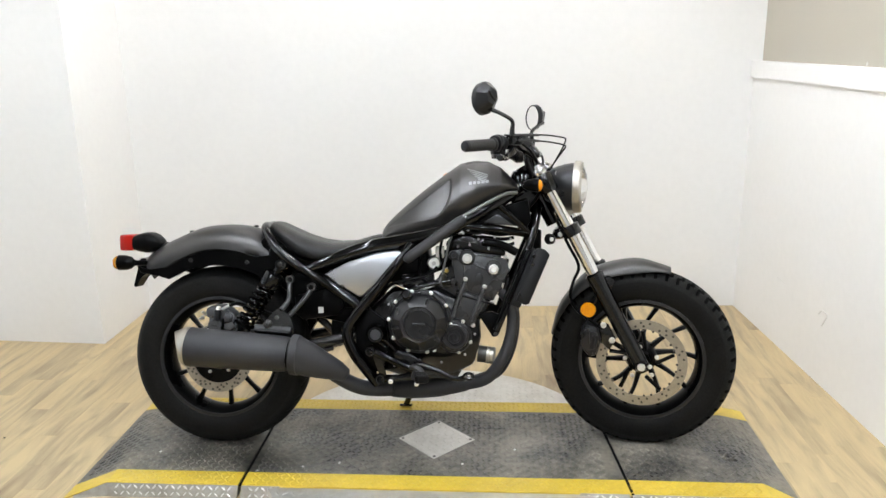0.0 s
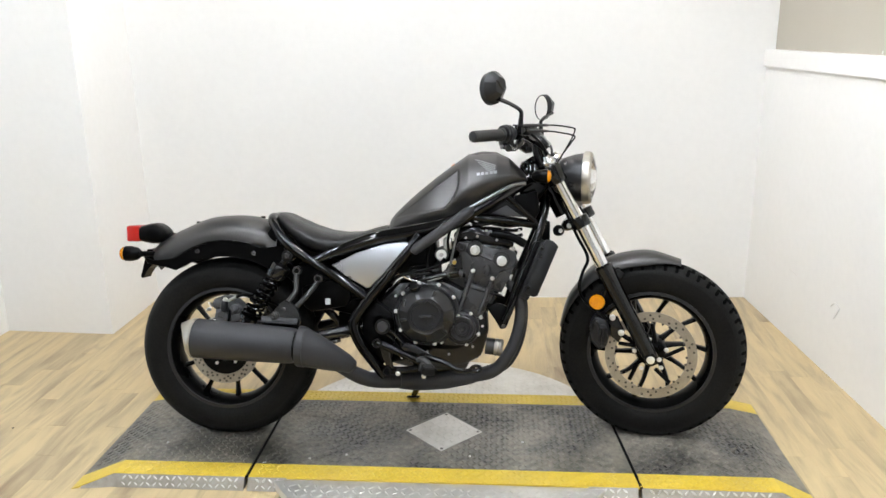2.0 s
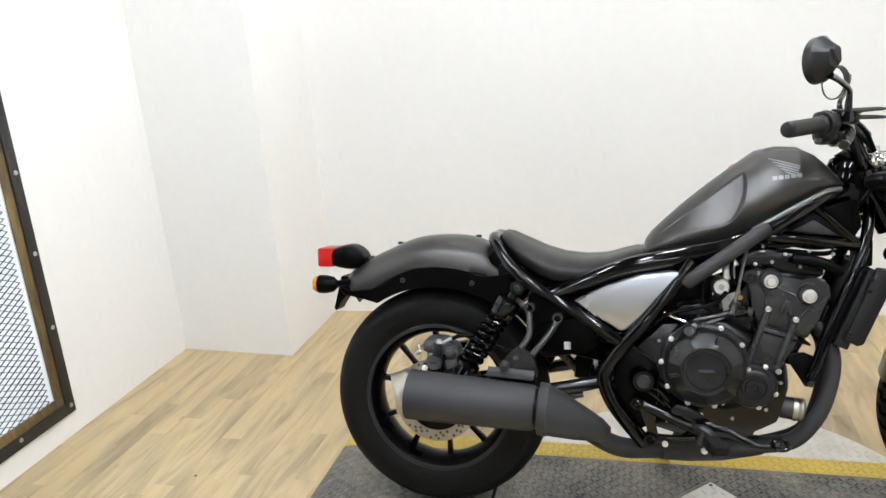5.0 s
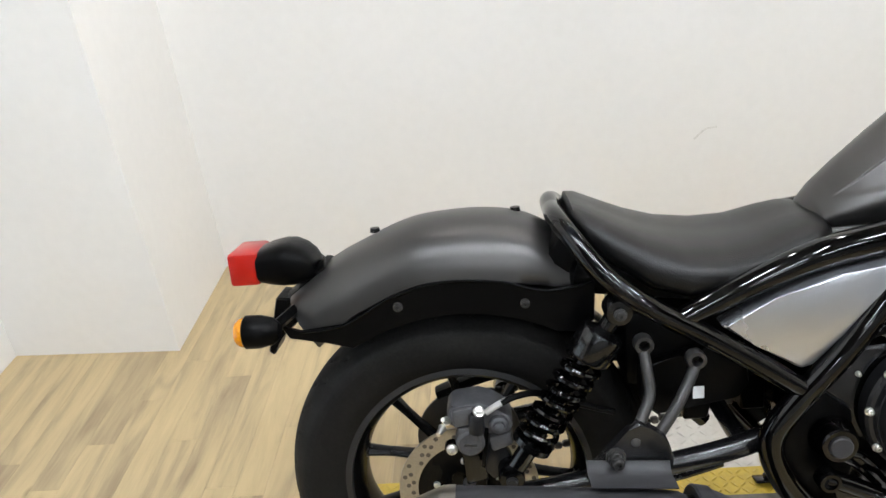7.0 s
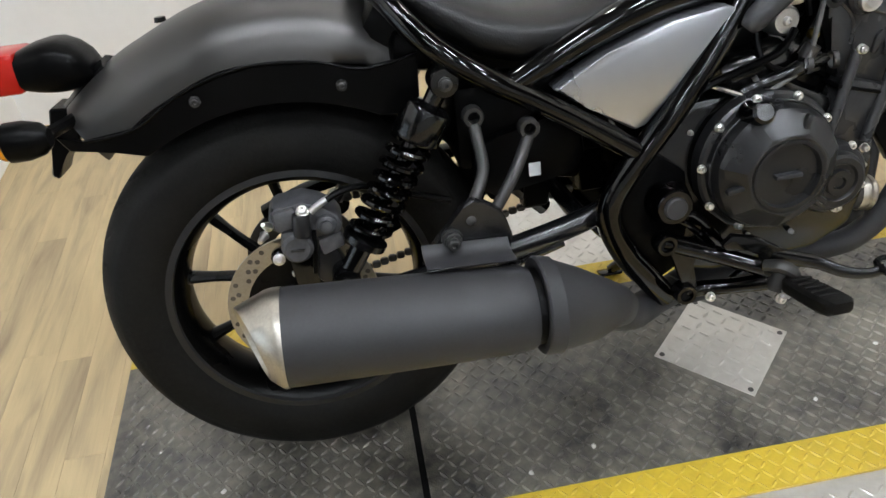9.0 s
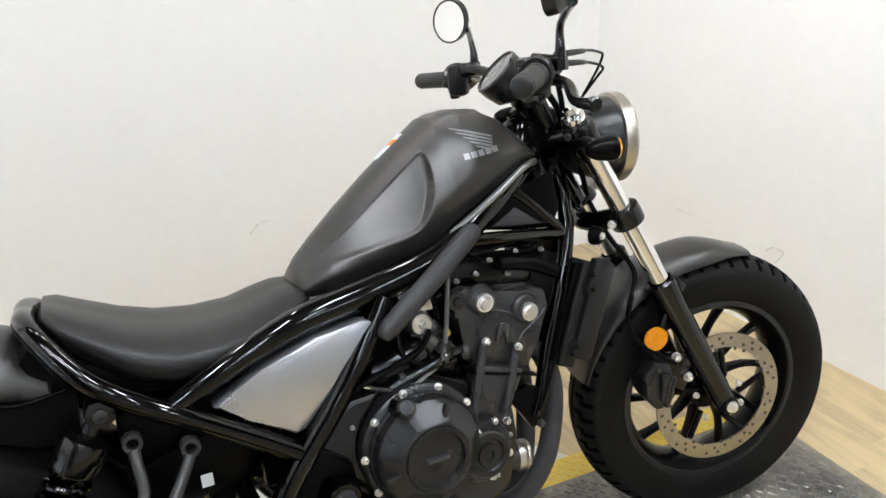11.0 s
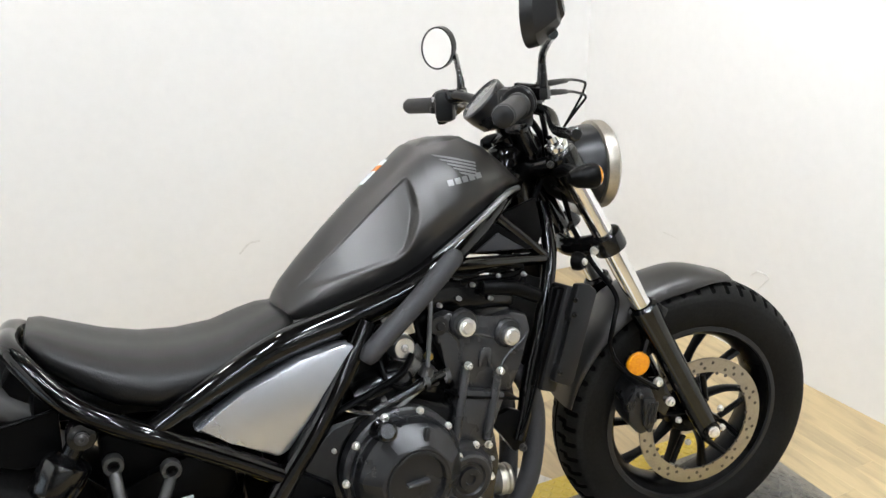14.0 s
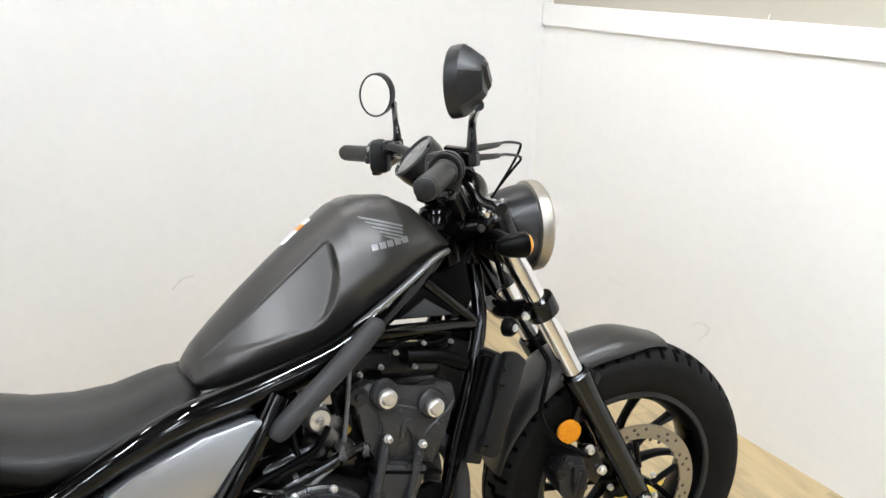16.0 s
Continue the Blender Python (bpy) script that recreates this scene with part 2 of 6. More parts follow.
TOP = 2.75
slab("wall_north", [(-1.75, 1.460), (1.60, 1.574), (1.60, 1.72), (-1.75, 1.61)], FLOOR_Z - 0.02, TOP, WALL, "smooth white painted wall behind the motorcycle")
slab("wall_pillar", [(-2.30, 0.950), (-1.70, 0.920), (-1.704, 1.61), (-2.30, 1.61)], FLOOR_Z - 0.02, TOP, WALL, "white painted wall jutting out beside the bay", category="pillar")
slab("wall_east_low", [(1.546, 1.60), (1.632, 0.05), (1.69, -1.6), (1.85, -1.6), (1.78, 0.05), (1.69, 1.60)], FLOOR_Z - 0.02, 1.20, WALL, "lower white painted side wall")
slab("wall_east_high", [(1.585, 1.60), (1.667, 0.05), (1.73, -1.6), (1.85, -1.6), (1.78, 0.05), (1.69, 1.60)], 1.20, TOP, UPPER, "beige upper part of the side wall")
slab("trim_ledge", [(1.532, 1.568), (1.616, 0.05), (1.675, -1.6), (1.80, -1.6), (1.70, 0.05), (1.62, 1.568)], 1.196, 1.276, WALL, "white board capping the lower side wall", category="ledge")
# unseen wall, added white to bounce fill light onto the near side
slab("wall_south", [(-4.0, -6.1), (4.0, -6.1), (4.0, -6.0), (-4.0, -6.0)], FLOOR_Z - 0.02, TOP, WALL, "unseen white wall that bounces fill onto the motorcycle")
# unseen dark walls and ceiling, added so black gloss has darkness to reflect
slab("wall_south_west", [(-4.0, -6.0), (-3.9, -6.0), (-3.9, -1.7), (-4.0, -1.7)], FLOOR_Z - 0.02, TOP, DARK, "unseen dark side wall that keeps reflections black")
slab("wall_south_east", [(4.0, -6.0), (3.9, -6.0), (3.9, -1.7), (4.0, -1.7)], FLOOR_Z - 0.02, TOP, DARK, "unseen dark side wall that keeps reflections black")
slab("wall_return_west", [(-4.0, -1.7), (-2.26, -1.7), (-2.26, -1.6), (-4.0, -1.6)], FLOOR_Z - 0.02, TOP, DARK, "unseen dark return wall that keeps reflections black")
slab("wall_return_east", [(1.69, -1.7), (4.0, -1.7), (4.0, -1.6), (1.69, -1.6)], FLOOR_Z - 0.02, TOP, DARK, "unseen dark return wall that keeps reflections black")
slab("ceiling", [(-4.1, -6.1), (4.1, -6.1), (4.1, 1.75), (-4.1, 1.75)], TOP, TOP + 0.1, DARK, "unseen dark ceiling that keeps reflections black", category="ceiling")
# side wall with the caged opening
OY0, OY1, OZ0, OZ1 = -1.15, 0.115, 0.125, 1.225
WX = -2.26
slab("wall_west_far", [(WX, OY1), (WX, 0.948), (WX - 0.16, 0.948), (WX - 0.16, OY1)], FLOOR_Z - 0.02, TOP, WALL, "white painted side wall beyond the caged opening")
slab("wall_west_near", [(WX, -1.6), (WX, OY0), (WX - 0.16, OY0), (WX - 0.16, -1.6)], FLOOR_Z - 0.02, TOP, WALL, "white painted side wall before the caged opening")
slab("wall_west_sill", [(WX, OY0), (WX, OY1), (WX - 0.16, OY1), (WX - 0.16, OY0)], FLOOR_Z - 0.02, OZ0, WALL, "white painted strip of wall under the caged opening")
slab("wall_west_head", [(WX, OY0), (WX, OY1), (WX - 0.16, OY1), (WX - 0.16, OY0)], OZ1, TOP, WALL, "white painted wall over the caged opening")

FLOORBED = slab("floor", [(-4.1, -6.1), (4.1, -6.1), (4.1, 1.75), (-4.1, 1.75)], FLOOR_Z - 0.06, FLOOR_Z - 0.004, JOINT, "light oak vinyl plank floor", category="floor")


def floor_planks():
    """Planks along the depth of the bay, staggered row by row."""
    rnd = random.Random(4)
    w = 0.0775
    cache = {}
    row, x = 0, -2.28
    while x < 1.95:
        y = -1.7 - rnd.choice((0.12, 0.3, 0.45))
        while y < 1.6:
            ln = rnd.choice((0.52, 0.64, 0.76))
            y0, y1 = max(y, -1.7), min(y + ln, 1.62)
            if y1 - y0 > 0.03:
                key = round(y1 - y0, 3)
                if key not in cache:
                    bm = box((w - 0.0004, key - 0.0005, 0.006), (0, 0, 0), 0.0003, segs=1)
                    me = bpy.data.meshes.new("plank")
                    bm.to_mesh(me)
                    bm.free()
                    me.materials.append(PLANK)
                    cache[key] = me
                ob = new("plank", cache[key])
                ob.location = (x + w / 2, (y0 + y1) / 2, FLOOR_Z - 0.003)
                ob.parent = FLOORBED
            y += ln
        x += w
        row += 1


# ---- turntable with the raised track ----
def lozenges(keep, x0, x1, y0, y1, pitch, length, width, height, height_at):
    """Raised lozenges in rows that turn about, as on tread plate."""
    verts, faces = [], []
    nx, ny = int((x1 - x0) / pitch) + 1, int((y1 - y0) / pitch) + 1
    for i in range(nx):
        for j in range(ny):
            x, y = x0 + (i + 0.5) * pitch, y0 + (j + 0.5) * pitch
            if not keep(x, y):
                continue
            a = radians(38 if (i + j) % 2 else -52)
            c, s = math.cos(a), math.sin(a)
            base = len(verts)
            z = height_at(x, y)
            for u, v, h in ((-length, 0, 0), (-length * .35, -width, 0), (length * .35, -width, 0), (length, 0, 0), (length * .35, width, 0), (-length * .35, width, 0), (-length * .45, 0, height), (length * .45, 0, height)):
                px, py = x + u * c - v * s, y + u * s + v * c
                verts.append((px, py, height_at(px, py) + h))
            faces += [[base + k for k in q] for q in ((0, 1, 6), (1, 2, 7, 6), (2, 3, 7), (3, 4, 7), (4, 5, 6, 7), (5, 0, 6))]
    return verts, faces


XL, XR, YN, YF = -1.05, 1.09, -0.275, 0.192     # the black track
YW = 0.08                                        # width of the yellow edges
FOOTL, FOOTR = -1.18, 1.20
DISC_C, DISC_R = (0.02, -0.03), 0.625
INS = (0.02, -0.03, 0.138)


def seam_right(y):
    return 0.634 - 0.09 * y


def track_z(x, y):
    if x < XL:
        return FLOOR_Z * min(1, (XL - x) / (XL - FOOTL))
    if x > XR:
        return FLOOR_Z * min(1, (x - XR) / (FOOTR - XR))
    return 0.0


def strip(name, xs_low, xs_high, y0, y1, mat, parent, steps, lift=0.0, flare=(0.0, 0.0)):
    """A strip of sheet between two x limits (functions of y), following the ramps, with thickness; flare widens it down the ramps."""
    verts, faces = [], []
    rows = 2
    n = len(steps)
    for k in range(rows):
        for t in steps:
            y = (y0, y1)[k]
            lo, hi = xs_low(y), xs_high(y)
            x = lo + (hi - lo) * t
            yy = y + flare[k] * max(0, XL - x, x - XR) / 0.12
            verts.append((x, yy, track_z(x, yy) + lift))
    m = len(verts)
    for v in list(verts):
        verts.append((v[0], v[1], min(v[2] - 0.006, v[2])))
    for i in range(n - 1):
        faces.append((i, i + 1, n + i + 1, n + i))
        faces.append((m + i, m + n + i, m + n + i + 1, m + i + 1))
        faces.append((i, m + i, m + i + 1, i + 1))
        faces.append((n + i, n + i + 1, m + n + i + 1, m + n + i))
    faces.append((0, n, m + n, m))
    faces.append((n - 1, m + n - 1, m + 2 * n - 1, 2 * n - 1))
    return mesh_part(name, verts, faces, mat, parent)


# near-black fill for plate gaps, the muffler outlet and the arm bores
BLACKGAP = material("black_gap_fill", (0.006, 0.006, 0.006), 0.8, grain=0.4, grain_scale=90, spec=0.1)


def build_turntable():
    base = tagged(new("turntable"), "motorcycle turntable of tread plate with black track and yellow edges", "turntable")
    sl = -0.603
    g = 0.006
    sections = (("rear_ramp", lambda y: FOOTL, lambda y: sl - g, (XL - FOOTL) / (sl - g - FOOTL)),
                ("track_middle", lambda y: sl + g, lambda y: seam_right(y) - g, None),
                ("front_ramp", lambda y: seam_right(y) + g, lambda y: FOOTR, None))
    for name, lo, hi, bend in sections:
        if name == "rear_ramp":
            steps = [0, bend, 1]
        elif name == "front_ramp":
            steps = [0, (XR - 0.65) / (FOOTR - 0.65), 1]
        else:
            steps = [0, 1]
        body = strip(name, lo, hi, YN, YF, BLACKTRACK, base, steps, 0.0, (-0.04, 0.03))
        tagged(body, "worn black painted tread plate")
        for nm, ya, yb, fl in (("yellow_edge", YN - YW, YN, -0.04), ("yellow_edge", YF, YF + YW, 0.03)):
            tagged(strip(nm, lo, hi, ya, yb, YELLOW, body, steps, 0.0005, (fl, fl)), "yellow painted edge strip")
        low, high = lo(0), hi(0)
        lz = lozenges(lambda x, y: low + 0.02 < x < high - 0.02 and YN + .006 < y < YF - .006 and abs(x - INS[0]) + abs(y - INS[1]) > INS[2] + 0.015,
                      low, high, YN, YF, 0.0190, 0.0112, 0.0034, 0.0026, track_z)
        tagged(mesh_part("tread_lozenge", *lz, LOZENGE, body), kind="stuff")
        for ya, yb in ((YN - YW, YN), (YF, YF + YW)):
            lz = lozenges(lambda x, y: max(low, XL) + 0.02 < x < min(high, XR) - 0.02 and ya + 0.009 < y < yb - 0.009, low, high, ya, yb, 0.0190, 0.0108, 0.0030, 0.0020, lambda x, y: 0.0005)
            tagged(mesh_part("tread_lozenge", *lz, YELLOW, body), kind="stuff")
    for at in (lambda y: sl, seam_right):
        y0, y1 = YN - YW + 0.001, YF + YW - 0.001
        q = [(at(y0) - g, y0), (at(y0) + g, y0), (at(y1) + g, y1), (at(y1) - g, y1)]
        mesh_part("seam_gap", [(x, y, z) for z in (-0.0054, -0.0040) for x, y in q], [(3, 2, 1, 0), (4, 5, 6, 7), (0, 1, 5, 4), (1, 2, 6, 5), (2, 3, 7, 6), (3, 0, 4, 7)], BLACKGAP, base, "dark gap between the plates")
    # skirts along both long sides of the ramps
    for x0, x1 in ((FOOTL + 0.03, sl - g), (sl + g, -0.47), (0.50, seam_right(-0.3) - g), (seam_right(-0.3) + g, FOOTR - 0.02)):
        for s, y, out in ((-1, YN - YW, 0.026), (1, YF + YW, 0.026)):
            def top(x):
                return track_z(x, y)
            xs = sorted({x0, x1, *(v for v in (XL, XR) if x0 < v < x1)})
            verts, faces = [], []
            for x in xs:
                over = max(0, XL - x, x - XR) / 0.12
                yy = y + s * 0.038 * over
                verts += [(x, yy, top(x) - 0.001), (x, yy + s * out * (1 - over * .8), FLOOR_Z + 0.001), (x, yy - s * 0.01, FLOOR_Z + 0.001)]
            for k in range(len(xs) - 1):
                b = 3 * k
                faces += [(b, b + 3, b + 4, b + 1), (b + 1, b + 4, b + 5, b + 2), (b + 2, b + 5, b + 3, b)]
            faces += [(0, 1, 2), (len(verts) - 3, len(verts) - 1, len(verts) - 2)]
            skirt = mesh_part("skirt", verts, faces, SKIRT, base, "bare aluminium side skirt")
            slope = math.hypot(out, FLOOR_Z)
            nrm = Vector((0, s * -FLOOR_Z / slope, out / slope))
            lv, lf = lozenges(lambda x, v: max(x0, XL) + 0.02 < x < min(x1, XR) - 0.02 and 0.006 < v < slope - 0.004, x0, x1, 0.0, slope, 0.021, 0.0105, 0.0032, 0.0018, lambda x, v: 0.0)
            if lf:
                flat = [Vector((x, y + s * out * v / slope, FLOOR_Z * v / slope - 0.001)) + nrm * (h + 0.0003) for x, v, h in lv]
                tagged(mesh_part("tread_lozenge", [tuple(q) for q in flat], lf, ALUPLATE, skirt), kind="stuff")
    disc = part("disc", lathe([(0, -0.006), (DISC_R, -0.006), (DISC_R + 0.002, -0.010), (DISC_R + 0.002, FLOOR_Z + 0.004), (0, FLOOR_Z + 0.004)], (*DISC_C, -0.0005), (0, 0, 1), 96), ALUPLATE, base, "bare aluminium turntable disc")
    lz = lozenges(lambda x, y: math.hypot(x - DISC_C[0], y - DISC_C[1]) < DISC_R - .01 and (y < YN - YW - .01 or y > YF + YW + .01), -0.64, 0.66, -0.66, 0.62, 0.026, 0.0120, 0.0036, 0.0018, lambda x, y: -0.0065)
    tagged(mesh_part("tread_lozenge", *lz, ALUPLATE, disc), kind="stuff")
    c = INS
    ins = part("square_plate", prism([(c[2], 0), (0, c[2]), (-c[2], 0), (0, -c[2])], -0.002, 0.0018, 0.0008, 1), ALUPLATE, base, "bare aluminium square plate set cornerwise", pose(c[0], c[1], 0, 90, 0, 0))
    lz = lozenges(lambda x, y: abs(x - c[0]) + abs(y - c[1]) < c[2] - 0.017, c[0] - c[2], c[0] + c[2], c[1] - c[2], c[1] + c[2], 0.026, 0.0125, 0.0036, 0.0018, lambda x, y: 0.0018)
    tagged(mesh_part("tread_lozenge", *lz, ALUPLATE, ins), kind="stuff")
    for dx, dy in ((1, 0), (-1, 0), (0, 1), (0, -1)):
        part("screw", lathe([(0, .0012), (.005, .0010), (.0055, 0), (0, 0)], (c[0] + dx * (c[2] - .016), c[1] + dy * (c[2] - .016), 0.0018), (0, 0, 1), 10), STEEL, base)
    return base


build_turntable()


def tube_light(x, y, z, length, watts, colour, turn=90.0):
    """A slim ceiling fitting with one bare tube; turn 90 lies along the depth of the bay."""
    ob = tagged(new("ceiling_light"), "slim white ceiling fitting with one bare bright tube", "lamp", "ceiling tubes")
    ob.matrix_world = pose(x, y, z, 0, 0, turn)
    part("body", box((length + 0.10, 0.075, 0.035), (0, 0, 0.030), 0.006), WALL, ob)
    for end in (-1, 1):
        part("tube_holder", box((0.02, 0.035, 0.045), (end * (length / 2 + 0.012), 0, 0.004), 0.004), WALL, ob)
    radius = 0.016
    strength = watts / (math.pi * length * 2 * math.pi * radius)
    part("tube", tube([(-length / 2, 0, -0.006), (length / 2, 0, -0.006)], radius, 12, straight=True), glow("bright_tube", colour, strength), ob, "bright white tube")


COOL, WARM = (0.865, 0.925, 1.0), (1.0, 0.98, 0.98)
for k in range(6):
    tube_light(-1.25 + 0.5 * k, -0.80, TOP - 0.06, 0.6, 42, COOL)
for k in range(5):
    tube_light(-1.2 + 0.6 * k, -2.6, TOP - 0.06, 0.9, 38, COOL)
for k in range(4):
    tube_light(-0.9 + 0.6 * k, 0.85, TOP - 0.06, 0.35, 17, WARM)
# unseen fill row, added far out in front to light the near side
for k in range(4):
    tube_light(-1.5 + k, -4.6, TOP - 0.06, 1.1, 30, COOL)

# ---- motorcycle: materials ----
GREY = material("matt_grey_metallic_paint", (0.068, 0.066, 0.064), 0.36, metal=0.82, grain=0.03, grain_scale=900, stain=0.04, stain_scale=3, dark=(0.046, 0.044, 0.042), rough_var=0.02, spec=0.3)
SILVER = material("satin_silver_panel", (0.46, 0.475, 0.505), 0.27, metal=0.85, grain=0.05, grain_scale=900, stain=0.05, stain_scale=3, rough_var=0.03)
GLOSS = material("gloss_black_frame", (0.0005, 0.0005, 0.0005), 0.05, spec=0.34)
SATIN = material("satin_black_engine", (0.0020, 0.0020, 0.0021), 0.14, grain=0.35, grain_scale=300, stain=0.2, stain_scale=12, bump=0.04, bump_scale=500, rough_var=0.06, spec=0.42)
CASE = material("dark_grey_engine_case", (0.017, 0.017, 0.018), 0.31, metal=0.35, grain=0.3, grain_scale=300, stain=0.2, stain_scale=12, bump=0.04, bump_scale=500, rough_var=0.06, spec=0.45)
COVER = material("dark_grey_cam_cover", (0.036, 0.036, 0.037), 0.28, metal=0.4, grain=0.3, grain_scale=300, stain=0.2, stain_scale=12, bump=0.05, bump_scale=500, rough_var=0.05, spec=0.5)
MATT = material("matt_black_exhaust", (0.024, 0.024, 0.0265), 0.54, grain=0.25, grain_scale=260, stain=0.2, stain_scale=9, bump=0.1, bump_scale=600, rough_var=0.06, spec=0.35)
ARM = material("satin_black_tube", (0.006, 0.006, 0.0065), 0.24, grain=0.2, grain_scale=300, stain=0.15, stain_scale=12, rough_var=0.05, spec=0.6)
SHROUD = material("black_shroud_plastic", (0.006, 0.006, 0.0063), 0.42, grain=0.3, grain_scale=400, stain=0.2, bump=0.1, bump_scale=700, spec=0.25)
CAST = material("grey_cast_caliper", (0.075, 0.075, 0.080), 0.5, metal=0.2, grain=0.4, grain_scale=260, stain=0.35, stain_scale=30, bump=0.2, bump_scale=500, rough_var=0.08, spec=0.4)
PLASTIC = material("black_plastic", (0.0014, 0.0014, 0.0015), 0.30, grain=0.3, grain_scale=400, stain=0.15, bump=0.1, bump_scale=700, spec=0.07)
RUBBER = material("tyre_rubber", (0.0042, 0.0041, 0.0040), 0.52, grain=0.4, grain_scale=160, stain=0.5, stain_scale=9, bump=0.2, bump_scale=300, dark=(0.0120, 0.0112, 0.0102), rough_var=0.08, spec=0.08)
TREAD = material("dusty_tyre_tread", (0.0125, 0.0122, 0.0117), 0.6, grain=0.5, grain_scale=160, stain=0.4, stain_scale=14, bump=0.2, bump_scale=300, dark=(0.004, 0.004, 0.004), rough_var=0.08, spec=0.08)
# darker than the rubber: shade inside the cut grooves put into colour
GROOVE = material("shaded_tyre_groove", (0.0022, 0.0022, 0.0021), 0.8, grain=0.2, spec=0.02)
LEATHER = material("black_seat_vinyl", (0.0016, 0.0015, 0.0015), 0.36, grain=0.25, grain_scale=500, stain=0.1, bump=0.25, bump_scale=420, rough_var=0.04, spec=0.3)
RIMPAINT = material("satin_black_rim", (0.0016, 0.0016, 0.0016), 0.28, grain=0.2, grain_scale=200, stain=0.2, rough_var=0.05, spec=0.12)
LIPPAINT = material("grey_rim_lip", (0.028, 0.028, 0.029), 0.35, metal=0.4, grain=0.2, grain_scale=200, stain=0.2, rough_var=0.05, spec=0.3)
CHROME = material("chrome", (0.82, 0.81, 0.80), 0.1, metal=1.0, grain=0.06, grain_scale=200, stain=0.05, rough_var=0.04)
DISCSTEEL = material("worn_disc_steel", (0.42, 0.395, 0.35), 0.38, metal=1.0, grain=0.25, grain_scale=260, stain=0.2, stain_scale=30, rough_var=0.08)
BRUSHED = material("brushed_steel", (0.50, 0.47, 0.41), 0.36, metal=1.0, grain=0.25, grain_scale=260, stain=0.2, stain_scale=30, rough_var=0.08)
ALLOY = material("raw_alloy", (0.62, 0.61, 0.60), 0.38, metal=0.9, grain=0.3, grain_scale=200, stain=0.25, stain_scale=20, rough_var=0.08)
DULL = material("dull_grey_steel", (0.045, 0.044, 0.043), 0.42, metal=0.6, grain=0.3, grain_scale=200, stain=0.25, stain_scale=20, rough_var=0.08)
ZINC = material("zinc_bolt", (0.9, 0.89, 0.87), 0.32, metal=1.0, grain=0.15, grain_scale=300)
AMBER = material("amber_lens", (0.62, 0.235, 0.002), 0.16, grain=0.5, grain_scale=170, dark=(0.42, 0.11, 0.001), bump=0.6, bump_scale=180, spec=0.35, coat=0.4)
RED = material("red_lens", (0.36, 0.007, 0.003), 0.28, grain=0.3, grain_scale=200, dark=(0.30, 0.006, 0.003), spec=0.25, coat=0.3)
LENS = clear("clear_lens", (0.95, 0.96, 0.97), 0.02, 0.95)
MIRROR = material("mirror_glass", (0.9, 0.9, 0.9), 0.015, metal=1.0)
DIAL = clear("dial_glass", (0.10, 0.10, 0.10), 0.12, 0.0)
SEAM = material("grey_seam_paint", (0.19, 0.187, 0.183), 0.34, metal=0.7, grain=0.06, grain_scale=300)
HOSE = material("grey_hose", (0.10, 0.10, 0.098), 0.35, metal=0.3, grain=0.3, grain_scale=200)
STICKER = material("white_sticker", (0.75, 0.78, 0.8), 0.5, grain=0.1, grain_scale=100)
EMBLEM = material("silver_emblem", (0.26, 0.26, 0.26), 0.36, metal=0.6, grain=0.1, grain_scale=300)
GRIP = material("dull_black_grip_rubber", (0.014, 0.0138, 0.0135), 0.55, grain=0.4, grain_scale=200, stain=0.3, stain_scale=20, bump=0.2, bump_scale=500)
CORE = material("radiator_core", (0.006, 0.006, 0.006), 0.6, grain=0.4, grain_scale=500, stain=0.2, spec=0.3)

LEAN, STEER, RAKE = 11.5, -13.0, 28.0
BIKE = tagged(new("motorcycle"), "matt grey cruiser motorcycle with black frame leaning on its stand", "motorcycle")
BIKE.matrix_world = pose(0, -0.05, 0, -LEAN, 0, 0) @ pose(-0.5, 0, 0, 0, 0, 1.15) @ pose(0.5, 0, 0)
HEAD = Vector((0.339, 0, 0.97))
AXIS = Vector((-math.sin(radians(RAKE)), 0, math.cos(radians(RAKE))))
S = Matrix.Translation(HEAD + Vector((0.002, 0.018, 0.003))) @ Matrix.Rotation(radians(STEER), 4, AXIS) @ Matrix.Translation(-HEAD)
RC, FC = Vector((-0.745, 0, 0.314)), Vector((0.747, 0, 0.314))


# the bars sit a little rolled on the fork
SB = S @ Matrix.Translation((0, 0.014, 1.052)) @ Matrix.Rotation(radians(-2.6), 4, "X") @ Matrix.Translation((0, 0, -1.045))


# the tail stands a little askew to the wheels
TAIL = Matrix.Translation((-0.488, 0, 0)) @ Matrix.Rotation(radians(-2.2), 4, "Z") @ Matrix.Translation((0.5, 0, 0))


def P(name, bm, mat, parent=BIKE, label="", front=False, angle=35):
    return part(name, bm, mat, parent, label, {0: None, 1: S, 2: SB, 3: TAIL}[int(front)], angle=angle)


